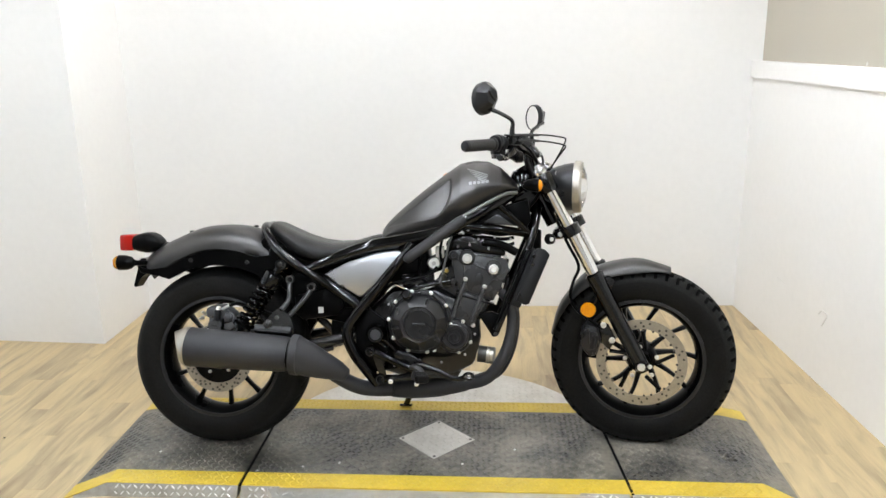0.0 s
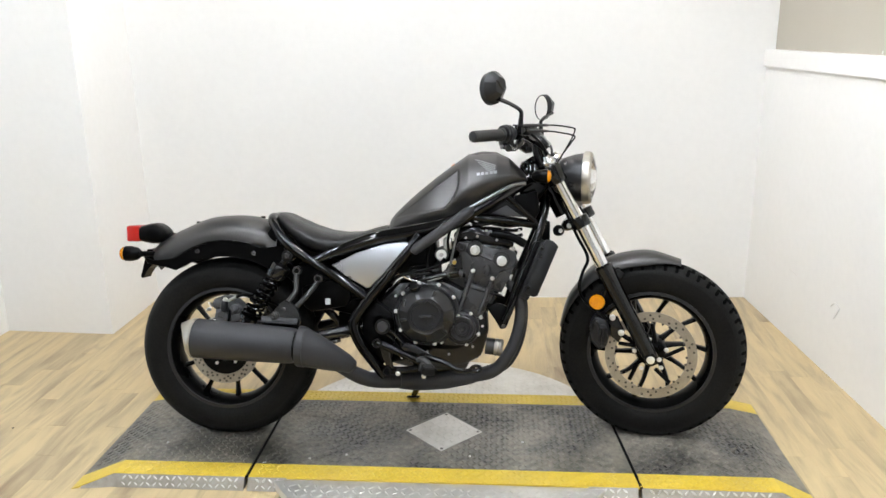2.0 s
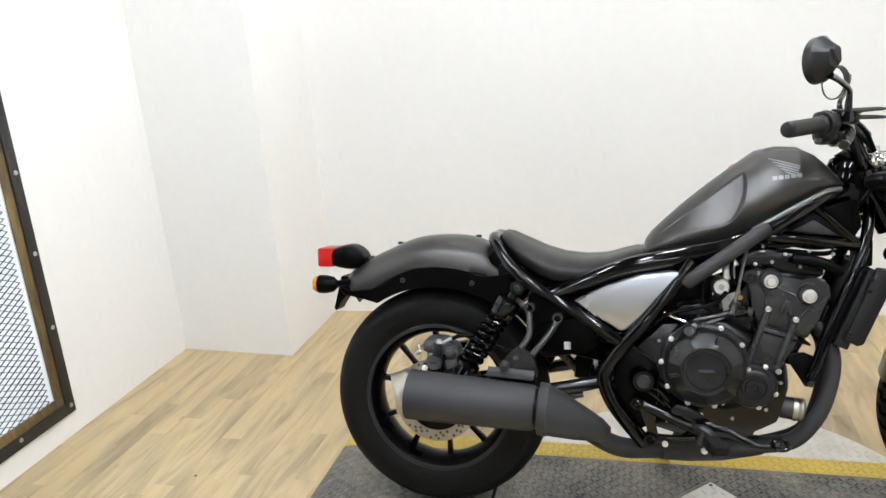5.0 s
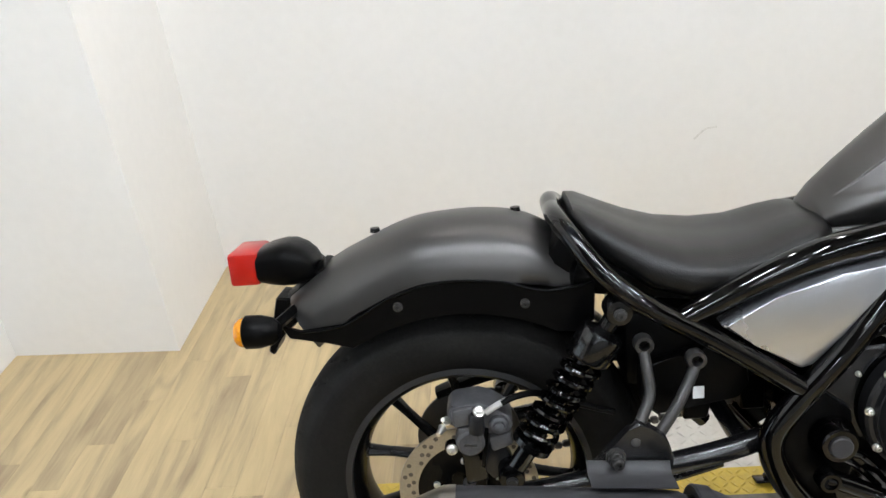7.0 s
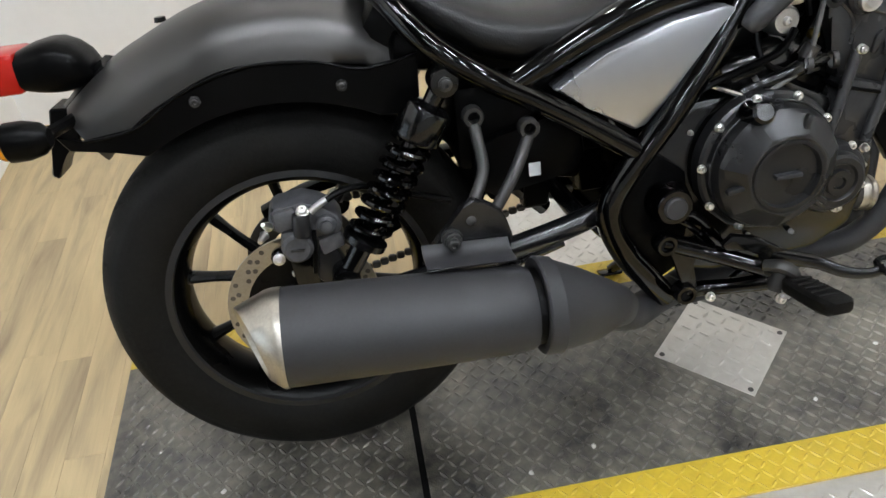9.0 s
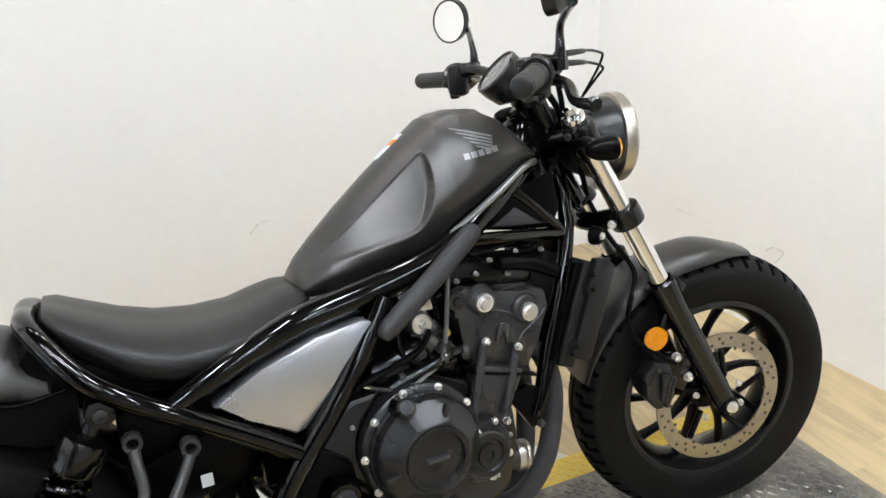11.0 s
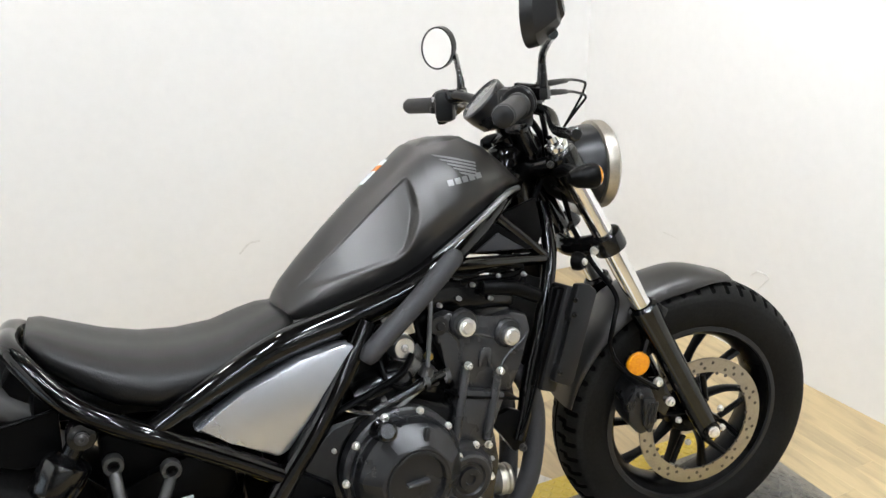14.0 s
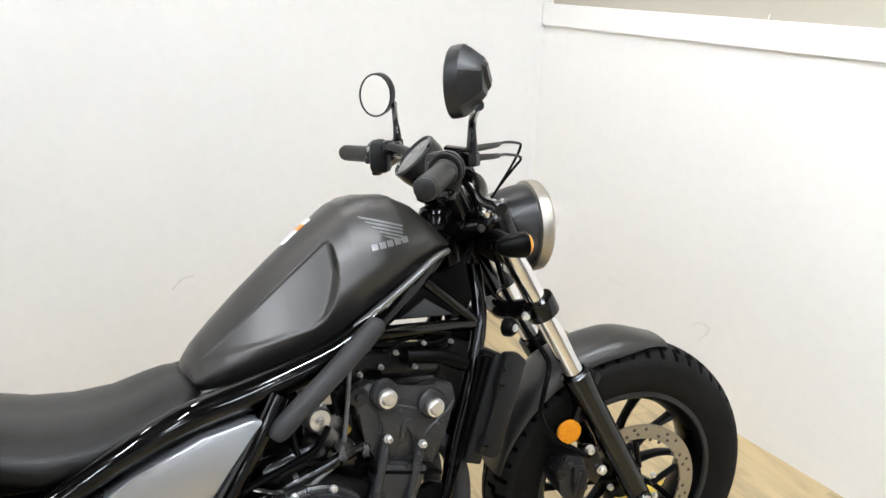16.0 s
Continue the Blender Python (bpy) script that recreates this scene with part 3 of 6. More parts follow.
# ---- wheels ----
def tyre(centre, radius, width, rim, kind):
    """A tyre with moulded side walls and cut grooves in the tread."""
    half = width / 2
    prof = []
    ns = 60
    for i in range(ns + 1):
        s = -1 + 2 * i / ns
        a = s * radians(118)
        # round crown, full side wall, drawn in to the bead
        lat = half * math.sin(max(-math.pi / 2, min(math.pi / 2, a * 0.92))) if abs(a) < 1.7 else half * (1 if a > 0 else -1)
        t = abs(s)
        if t < 0.62:
            ang = t / 0.62 * radians(62)
            lat = math.copysign(half * 0.98 * math.sin(ang) / math.sin(radians(62)) * 0.93, s)
            r = radius - (1 - math.cos(ang)) * half * 0.80
        else:
            u = (t - 0.62) / 0.38
            r0 = radius - (1 - math.cos(radians(62))) * half * 0.80
            r = r0 + (rim - r0) * u
            lat = math.copysign(half * (0.911 + 0.10 * math.sin(u * math.pi * 0.75) - 0.26 * u * u * u), s)
        prof.append((r, lat))
    seg = 500
    verts, faces, kinds, cuts = [], [], [], []
    for j in range(seg):
        th = 2 * math.pi * j / seg
        for i, (r, lat) in enumerate(prof):
            cut = 0.0
            q = lat / half
            if kind == "rear":
                if 0.22 < abs(q) < 0.66 and r > radius - half * 0.6:
                    ph = (th * 34 / (2 * math.pi) + (0.5 if q > 0 else 0) + 1.6 * abs(q)) % 1
                    if ph < 0.13:
                        cut = 0.003
            else:
                if 0.12 < abs(q) < 0.86 and r > radius - half * 0.62:
                    ph = (th * 50 / (2 * math.pi) + (0.5 if q > 0 else 0)) % 1
                    if (abs(q) < 0.5 and ph < 0.16) or (abs(q) >= 0.5 and 0.38 < ph < 0.54) or (0.46 < abs(q) < 0.53 and ph < 0.54):
                        cut = 0.0026
            if abs(q) < 0.05 and kind == "front":
                cut = 0.003
            cuts.append((2 if kind == "front" else 1) if cut > 0 else (1 if r > radius - half * 0.62 else 0))
            if abs(i - 8) < 1 or abs(i - (ns - 8)) < 1:
                cut -= 0.0012
            rr = r - cut
            verts.append((centre[0] + rr * math.cos(th), centre[1] + lat, centre[2] + rr * math.sin(th)))
    n = ns + 1
    for j in range(seg):
        k = (j + 1) % seg
        for i in range(ns):
            faces.append((j * n + i, j * n + i + 1, k * n + i + 1, k * n + i))
            deep = [cuts[q] for q in faces[-1]]
            kinds.append(2 if deep.count(2) > 1 else min(deep))
        faces.append((j * n + ns, j * n, k * n, k * n + ns))
        kinds.append(0)
    return verts, faces, kinds


def numpy_part(name, verts, faces, mat, parent, front=False, label="", angle=40):
    bm = bmesh.new()
    vs = [bm.verts.new(v) for v in verts]
    for fc in faces:
        bm.faces.new([vs[i] for i in fc])
    return P(name, bm, mat, parent, label, front, angle)


def brake_disc(centre, y, r_out, r_in, holes):
    """A ring with rows of drilled holes shown as sunk dark discs."""
    return lathe([(r_out, -0.0022), (r_out, 0.0022), (r_in, 0.0022), (r_in, -0.0022)], (centre[0], y, centre[2]), (0, -1, 0), 80, True)


def wheel(name, centre, radius, width, front):
    hub = part("hub", lathe([(0, -0.062), (0.03, -0.062), (0.034, -0.045), (0.048, -0.04), (0.055, -0.02), (0.05, 0), (0.055, 0.02), (0.048, 0.04), (0.034, 0.045), (0.03, 0.062), (0, 0.062)], centre, (0, -1, 0), 32), RIMPAINT, None)
    hub.name = name
    if front:
        hub.data.transform(S)
    hub.parent = BIKE
    tagged(hub, "black cast wheel with thin spokes and a fat tyre")
    v, f, kinds = tyre(centre, radius, width, 0.207, "front" if front else "rear")
    tyre_ob = numpy_part("tyre", v, f, RUBBER, hub, front, "black rubber tyre with cut tread", 30)
    tyre_ob.data.materials.append(TREAD)
    tyre_ob.data.materials.append(GROOVE)
    tyre_ob.data.polygons.foreach_set("material_index", kinds)
    w = width * 0.36
    rim = lathe([(0.216, -w - 0.006), (0.2165, -w), (0.206, -w + 0.003), (0.199, -w + 0.012), (0.192, -w * 0.4), (0.190, 0), (0.192, w * 0.4), (0.199, w - 0.012), (0.206, w - 0.003), (0.2165, w), (0.216, w + 0.006), (0.209, w + 0.007), (0.196, w - 0.004), (0.186, w * 0.4), (0.183, 0), (0.186, -w * 0.4), (0.196, -w + 0.004), (0.209, -w - 0.007)], centre, (0, -1, 0), 96, True)
    P("rim", rim, RIMPAINT, hub, "", front)
    for sgn in (-1, 1):
        P("rim_lip", lathe([(0.2165, sgn * (w + 0.004)), (0.2165, sgn * (w + 0.0075)), (0.206, sgn * (w + 0.0085)), (0.204, sgn * (w + 0.003))], centre, (0, -1, 0), 96, True), LIPPAINT, hub, "grey machined rim lip", front)
    c = Vector(centre)
    pairs = 5
    for k in range(pairs * 2):
        base = 2 * math.pi * (k // 2) / pairs + (0.35 if front else 0.1)
        off = (-0.16, 0.16)[k % 2]
        a0, a1 = base + off * 1.6 + (0.25 if front else 0.0), base + math.copysign(math.pi / pairs / 2, off)
        p0 = c + Vector((0.045 * math.cos(a0), 0, 0.045 * math.sin(a0)))
        p1 = c + Vector((0.12 * math.cos((a0 + a1) / 2), 0, 0.12 * math.sin((a0 + a1) / 2)))
        p2 = c + Vector((0.186 * math.cos(a1), 0, 0.186 * math.sin(a1)))
        P("spoke", tube([p0, p1, p2], [0.0125, 0.0085, 0.0075, 0.010], 8, 5, flat=1.6), RIMPAINT, hub, "", front)
    if front:
        P("brake_disc", brake_disc(centre, -0.082, 0.153, 0.120, 0), DISCSTEEL, hub, "drilled steel brake disc", True)
        for k in range(5):
            a = 2 * math.pi * k / 5
            P("disc_carrier", tube([c + Vector((0.05 * math.cos(a), -0.078, 0.05 * math.sin(a))), c + Vector((0.114 * math.cos(a + 0.3), -0.081, 0.114 * math.sin(a + 0.3)))], 0.007, 8, 2), RIMPAINT, hub, "", True)
        y, rows = -0.0843, ((0.118, 30), (0.130, 30), (0.142, 30))
    else:
        P("brake_disc", brake_disc(centre, -0.082, 0.12, 0.088, 0), DISCSTEEL, hub, "drilled steel brake disc")
        P("disc_carrier", lathe([(0.092, -0.003), (0.092, 0.0015), (0.04, 0.004), (0.04, -0.006)], (c.x, -0.079, c.z), (0, -1, 0), 40, True), RIMPAINT, hub)
        y, rows = -0.0843, ((0.096, 30), (0.104, 30), (0.112, 30))
    holes = []
    for i, (r, n) in enumerate(rows):
        for k in range(n):
            if (k + i) % 3 == 1:
                continue
            a = 2 * math.pi * (k + 0.33 * i) / n
            holes.append(lathe([(0, 0.0004), (0.0041, 0.0004), (0.0041, -0.001), (0, -0.001)], (c.x + r * math.cos(a), y, c.z + r * math.sin(a)), (0, -1, 0), 8))
    tagged(P("disc_perforation", join(*holes), STEEL, hub, "", front), kind="stuff")
    for k in range(5):
        a = 2 * math.pi * k / 5 + 0.4
        P("disc_bolt", bolt((c.x + 0.056 * math.cos(a), -0.079, c.z + 0.056 * math.sin(a)), r=0.006, h=0.008), ZINC, hub, "", front)
    return hub


wheel("rear_wheel", tuple(RC), 0.318, 0.150, False)
wheel("front_wheel", tuple(FC), 0.318, 0.135, True)


# ---- mudguards ----
def fender(centre, a0, a1, crown, edge, half, name, mat, front=False, ends=0.0):
    """A guard swept about the axle; crown and edge radius may follow the angle."""
    n, m = 40, 18
    rings = []
    for skin in (0, 0.003):
        for i in range(n + 1):
            t = i / n
            a = radians(a0 + (a1 - a0) * t)
            rc, re = crown(t), edge(t)
            ring = []
            hw = half(t)
            for j in range(m + 1):
                u = -1 + 2 * j / m
                q = math.sin(u * math.pi / 2)
                drop = 1 - (1 - abs(q) ** 2.4) ** (1 / 2.0)
                r = rc + (re - rc) * drop - skin
                lat = q * (hw - skin)
                ring.append((centre[0] + r * math.cos(a), centre[1] + lat, centre[2] + r * math.sin(a)))
            rings.append(ring)
    verts = [v for ring in rings for v in ring]
    faces = []
    w = m + 1
    for s in range(2):
        o = s * (n + 1) * w
        for i in range(n):
            for j in range(m):
                faces.append((o + i * w + j, o + i * w + j + 1, o + (i + 1) * w + j + 1, o + (i + 1) * w + j))
    o = (n + 1) * w
    for i in range(n):
        for j in (0, m):
            faces.append((i * w + j, (i + 1) * w + j, o + (i + 1) * w + j, o + i * w + j))
    for i in (0, n):
        for j in range(m):
            faces.append((i * w + j, i * w + j + 1, o + i * w + j + 1, o + i * w + j))
    return numpy_part(name, verts, faces, mat, BIKE, front, "", 50)


def lerp(*knots):
    def at(t):
        s = t * (len(knots) - 1)
        k = min(int(s), len(knots) - 2)
        u = s - k
        u = u * u * (3 - 2 * u)
        return knots[k] + (knots[k + 1] - knots[k]) * u
    return at


rear_fender = fender(RC, 62, 130, lerp(0.452, 0.470, 0.466, 0.455, 0.452), lerp(0.392, 0.385, 0.386, 0.375, 0.365), lerp(0.088, 0.107, 0.108, 0.104, 0.094), "rear_fender", GREY, 3)
tagged(rear_fender, "matt grey bobbed rear mudguard")
front_fender = fender(FC, 74, 166, lerp(0.333, 0.352, 0.357, 0.342, 0.326), lerp(0.322, 0.312, 0.318, 0.318, 0.315), lerp(0.050, 0.068, 0.072, 0.070, 0.06), "front_fender", GREY, True)
tagged(front_fender, "matt grey front mudguard")


def arc(c, r0, r1, a0, a1, n=14):
    return [(c[0] + (r0 + (r1 - r0) * i / n) * math.cos(radians(a0 + (a1 - a0) * i / n)), c[2] + (r0 + (r1 - r0) * i / n) * math.sin(radians(a0 + (a1 - a0) * i / n))) for i in range(n + 1)]


for s in (-1, 1):
    outer = [(-0.53, 0.682), (-0.605, 0.672), (-0.67, 0.69), (-0.745, 0.697), (-0.80, 0.69), (-0.86, 0.67), (-0.93, 0.632), (-1.0, 0.625)]
    outline = outer + [(-1.035, 0.640), (-1.02, 0.615), (-0.96, 0.606)] + arc(RC, 0.328, 0.328, 122, 62) + [(-0.535, 0.60)]
    strut = P("fender_strut", prism(outline, s * 0.099, s * 0.107, 0.0015, 1), PLASTIC, BIKE, "black mudguard stay", front=3)
    P("strut_edge", tube([(x, s * 0.1085, z + 0.001) for x, z in outer], 0.0022, 6, 4), PLASTIC, strut, front=3)
    for x, z in ((-0.839, 0.660), (-0.639, 0.654)):
        P("stay_bolt", bolt((x, s * 0.107, z), (0, s, 0), 0.0065, 0.008), DULL, strut, front=3)
for x, z in ((-0.885, 0.763), (-0.645, 0.783)):
    P("fender_stud", lathe([(0, 0.008), (0.008, 0.007), (0.009, 0), (0, 0)], (x, 0.02, z - 0.012), (0, 0, 1), 12), SATIN, rear_fender, front=3)
# inner black mudguard over the tyre
P("inner_fender", tube([(-0.745 + 0.345 * math.cos(radians(a)), 0, 0.314 + 0.345 * math.sin(radians(a))) for a in range(20, 132, 8)], 0.012, 8, 2, flat=7), PLASTIC, BIKE)

# ---- tail ----
tail = P("tail_light", loft([[(x, w * math.copysign(abs(math.cos(a)) ** 0.6, math.cos(a)), (z0 + z1) / 2 + (z1 - z0) / 2 * math.copysign(abs(math.sin(a)) ** 0.7, math.sin(a))) for a in (2 * math.pi * (k + 0.5) / 32 for k in range(32))] for x, w, z0, z1 in ((-1.080, 0.047, 0.687, 0.743), (-1.062, 0.050, 0.682, 0.749), (-1.04, 0.052, 0.679, 0.753), (-1.023, 0.051, 0.679, 0.752), (-1.006, 0.047, 0.682, 0.744), (-0.992, 0.041, 0.687, 0.731), (-0.984, 0.032, 0.692, 0.717))]), PLASTIC, BIKE, "black tail lamp with red lens", front=3)
P("red_lens", box((0.052, 0.088, 0.057), (-1.103, 0, 0.716), 0.007), RED, tail, "red tail lamp lens", front=3)
P("lamp_bracket", tube([(-0.96, 0, 0.70), (-1.0, 0, 0.672), (-1.045, 0, 0.64)], [0.022, 0.02, 0.014], 10, 4, flat=1.8), PLASTIC, BIKE, front=3)
P("licence_bracket", prism([(-1.02, 0.655), (-1.06, 0.66), (-1.075, 0.60), (-1.088, 0.56), (-1.078, 0.553), (-1.06, 0.59), (-1.03, 0.61)], -0.03, 0.03, 0.003, 1), PLASTIC, BIKE, front=3)
for s in (-1, 1):
    sig = P("turn_signal", lathe([(0, -0.03), (0.012, -0.03), (0.021, -0.02), (0.026, 0), (0.026, 0.022), (0.0235, 0.024)], (-1.045, s * 0.165, 0.655), (-1, 0, 0), 24), PLASTIC, BIKE, "black turn signal with amber lens", front=3)
    P("amber_lens", lathe([(0, 0.041), (0.012, 0.040), (0.0185, 0.037), (0.0225, 0.031), (0.0235, 0.024), (0.0228, 0.016), (0, 0.014)], (-1.045, s * 0.165, 0.655), (-1, 0, 0), 24), AMBER, sig, "amber lens", front=3)
    P("stalk", tube([(-1.03, s * 0.14, 0.652), (-1.025, s * 0.09, 0.648), (-1.02, s * 0.03, 0.645)], 0.0095, 8, 3), PLASTIC, sig, front=3)

# ---- seat ----
def seat_mesh():
    rings = []
    st = ((-0.566, 0.782, 0.772, 0.060), (-0.560, 0.795, 0.758, 0.088), (-0.543, 0.793, 0.735, 0.110), (-0.505, 0.775, 0.702, 0.130), (-0.455, 0.752, 0.666, 0.149), (-0.40, 0.734, 0.651, 0.155), (-0.34, 0.726, 0.655, 0.149), (-0.28, 0.729, 0.672, 0.131), (-0.23, 0.744, 0.684, 0.118), (-0.200, 0.751, 0.690, 0.108), (-0.182, 0.751, 0.695, 0.097), (-0.171, 0.744, 0.702, 0.080), (-0.165, 0.733, 0.710, 0.058))
    for x, zt, zb, w in st:
        ring = []
        for k in range(28):
            a = 2 * math.pi * k / 28
            c, s = math.cos(a), math.sin(a)
            y = w * math.copysign(abs(c) ** 0.72, c)
            h = zt - zb
            if s >= 0:
                z = zt - h * 0.62 * (1 - abs(s) ** 0.72) - h * 0.10 * (1 - min(1, abs(y / w) * 1.4)) * (0.6 if x > -0.55 else 0)
            else:
                z = zb + h * 0.38 * (1 - abs(s) ** 0.6)
            ring.append((x, y, z))
        rings.append(ring)
    bm = loft(rings)
    bmesh.ops.subdivide_edges(bm, edges=list(bm.edges), cuts=1, use_grid_fill=True, smooth=1.0)
    return bm


seat_shape = seat_mesh()
seat_shape.transform(Matrix.Translation((0.013, 0, -0.002)))
seat = P("seat", seat_shape, LEATHER, BIKE, "black vinyl solo seat with upturned rear lip", angle=60)

# ---- frame ----
frame_part = tagged(part("frame", box((0.10, 0.05, 0.15), (0.335, 0, 0.90), 0.02), GLOSS, BIKE), "gloss black tubular frame")
for s in (-1, 1):
    def side(pts):
        return [(x, s * abs(y) * (1 if s < 0 or not -0.4 < x < 0.0 else 0.86), z - (0.010 if s > 0 and -0.4 < x < 0.0 else 0)) for x, y, z in pts]
    P("lower_rail", tube(side([(-0.574, 0.0, 0.775), (-0.572, 0.06, 0.775), (-0.557, 0.105, 0.759), (-0.524, 0.14, 0.717), (-0.488, 0.158, 0.683), (-0.437, 0.166, 0.648), (-0.373, 0.168, 0.609), (-0.30, 0.168, 0.561), (-0.232, 0.168, 0.514)]), 0.0165, 14, 6), GLOSS, frame_part)
    P("seat_rail", tube(side([(-0.415, 0.163, 0.632), (-0.30, 0.148, 0.678), (-0.199, 0.135, 0.710), (-0.08, 0.126, 0.730), (0.049, 0.118, 0.760), (0.14, 0.105, 0.806), (0.23, 0.08, 0.858), (0.315, 0.035, 0.905)]), [0.0165, 0.020, 0.0245, 0.0265, 0.026, 0.024, 0.022, 0.020], 14, 6), GLOSS, frame_part)
    P("down_rail", tube(side([(-0.055, 0.145, 0.722), (-0.11, 0.158, 0.645), (-0.172, 0.166, 0.566), (-0.235, 0.168, 0.492), (-0.268, 0.167, 0.442), (-0.270, 0.166, 0.40), (-0.245, 0.16, 0.345), (-0.205, 0.155, 0.29), (-0.17, 0.15, 0.245)]), [0.0175, 0.0185, 0.0195, 0.0195, 0.0195, 0.0195, 0.021, 0.021, 0.018], 14, 6), GLOSS, frame_part)
    P("front_tube", tube(side([(0.378, 0.03, 0.85), (0.358, 0.075, 0.76), (0.318, 0.098, 0.655), (0.273, 0.108, 0.545), (0.248, 0.116, 0.470), (0.228, 0.120, 0.425)]), 0.0145, 12, 6), GLOSS, frame_part)
    P("engine_mount", prism([(0.168, 0.480), (0.215, 0.490), (0.252, 0.474), (0.246, 0.425), (0.236, 0.404), (0.218, 0.402), (0.205, 0.425)], s * 0.104, s * 0.122, 0.004), PLASTIC, frame_part, "black engine mount plate")
    P("mount_bolt", bolt((0.228, s * 0.134, 0.414), (0, s, 0), 0.0065, 0.008), DULL, frame_part)
    P("cross_tube", tube(side([(0.10, 0.115, 0.782), (0.20, 0.108, 0.772), (0.34, 0.078, 0.752)]), 0.0125, 12, 4), GLOSS, frame_part)
    P("brace_tube", tube(side([(0.235, 0.085, 0.855), (0.285, 0.085, 0.81), (0.345, 0.078, 0.755)]), 0.011, 12, 4), GLOSS, frame_part)
    P("rail_cover", tube(side([(-0.072, 0.168, 0.664), (-0.055, 0.17, 0.682), (0.03, 0.163, 0.742), (0.105, 0.152, 0.796), (0.122, 0.146, 0.808)]), [0.012, 0.0175, 0.018, 0.018, 0.0175, 0.010], 14, 5), MATT, frame_part, "matt dark grey tube cover")
    P("side_cover", prism([(-0.350, 0.620), (-0.30, 0.586), (-0.232, 0.543), (-0.214, 0.548), (-0.135, 0.630), (-0.078, 0.693), (-0.105, 0.699), (-0.18, 0.689), (-0.27, 0.659)], s * 0.128, s * 0.166, 0.005), SILVER, frame_part, "satin silver triangular side cover")
    P("head_cover", prism([(0.150, 0.792), (0.236, 0.838), (0.325, 0.776)], s * 0.078, s * 0.092, 0.004), PLASTIC, frame_part, "black triangular head cover")
    P("head_cover_inset", prism([(0.185, 0.792), (0.236, 0.820), (0.292, 0.781)], s * 0.090, s * 0.095, 0.003), MATT, frame_part)
    P("head_panel", prism([(0.26, 0.85), (0.34, 0.87), (0.352, 0.80), (0.335, 0.772), (0.30, 0.80)], s * 0.055, s * 0.068, 0.004), PLASTIC, frame_part)
    P("pivot_plate", prism([(-0.25, 0.47), (-0.20, 0.50), (-0.145, 0.46), (-0.135, 0.38), (-0.15, 0.30), (-0.20, 0.27), (-0.245, 0.35)], s * 0.128, s * 0.15, 0.005), PLASTIC, frame_part)
    P("pivot_cap", lathe([(0, 0.008), (0.0155, 0.008), (0.0175, 0.006), (0.018, 0), (0, 0)], (-0.175, s * 0.182, 0.418), (0, s, 0), 28), MATT, frame_part, "flat grey pivot cap")
    P("pivot_boss", lathe([(0.019, 0.002), (0.026, 0.002), (0.029, -0.002), (0.036, -0.03), (0, -0.03), (0, -0.001), (0.019, -0.001)], (-0.175, s * 0.182, 0.418), (0, s, 0), 32), GLOSS, frame_part)
P("seat_tray", box((0.34, 0.20, 0.06), (-0.39, 0, 0.665), 0.02, (0, 8, 0)), PLASTIC, frame_part)
P("tail_tray", box((0.10, 0.16, 0.10), (-0.55, 0, 0.70), 0.02, (0, 35, 0)), PLASTIC, frame_part)
P("tray_brace", tube([(-0.46, 0.02, 0.50), (-0.40, 0.02, 0.44), (-0.32, 0.02, 0.36)], 0.014, 10, 3), SATIN, frame_part)
P("tray_brace", tube([(-0.30, 0.05, 0.50), (-0.335, 0.05, 0.43), (-0.34, 0.05, 0.36)], 0.016, 10, 3), SATIN, frame_part)
P("lower_tray", box((0.14, 0.14, 0.07), (-0.335, 0.03, 0.475), 0.012, (0, 12, 0)), PLASTIC, frame_part)
P("inner_web", prism([(-0.46, 0.50), (-0.22, 0.50), (-0.22, 0.385), (-0.262, 0.385), (-0.262, 0.452), (-0.305, 0.452), (-0.318, 0.372), (-0.362, 0.372), (-0.352, 0.455), (-0.405, 0.452), (-0.44, 0.38), (-0.475, 0.38)], 0.0, 0.03, 0.004, 1), PLASTIC, frame_part)
P("side_box", box((0.24, 0.20, 0.13), (-0.36, 0, 0.56), 0.015), PLASTIC, frame_part)
P("battery_cover", prism([(-0.46, 0.54), (-0.42, 0.55), (-0.30, 0.585), (-0.29, 0.50), (-0.31, 0.475), (-0.43, 0.455), (-0.46, 0.48)], -0.121, -0.09, 0.006), PLASTIC, frame_part)
P("sticker", box((0.018, 0.002, 0.021), (-0.37, -0.1225, 0.492), 0.0006, segs=1), STICKER, frame_part, "small white sticker")

# ---- tank ----
TANK_TOP = ((-0.190, 0.740), (-0.182, 0.768), (-0.165, 0.790), (-0.13, 0.823), (-0.08, 0.866), (-0.02, 0.913), (0.04, 0.956), (0.10, 0.996), (0.15, 1.006), (0.20, 1.003), (0.245, 0.982), (0.28, 0.951), (0.305, 0.922), (0.318, 0.905))
TANK_LOW = ((-0.190, 0.724), (-0.10, 0.735), (-0.03, 0.752), (0.03, 0.774), (0.08, 0.800), (0.136, 0.830), (0.20, 0.864), (0.259, 0.892), (0.318, 0.900))
TANK_HALF = ((-0.190, 0.050), (-0.182, 0.070), (-0.165, 0.084), (-0.13, 0.099), (-0.08, 0.112), (-0.02, 0.125), (0.04, 0.136), (0.10, 0.140), (0.15, 0.138), (0.20, 0.130), (0.245, 0.116), (0.28, 0.098), (0.305, 0.078), (0.318, 0.05))


def along(table, x):
    for (x0, v0), (x1, v1) in zip(table, table[1:]):
        if x <= x1:
            return v0 + (v1 - v0) * max(0, (x - x0) / (x1 - x0))
    return table[-1][1]


def smooth(a, b, v):
    t = max(0, min(1, (v - a) / (b - a)))
    return t * t * (3 - 2 * t)


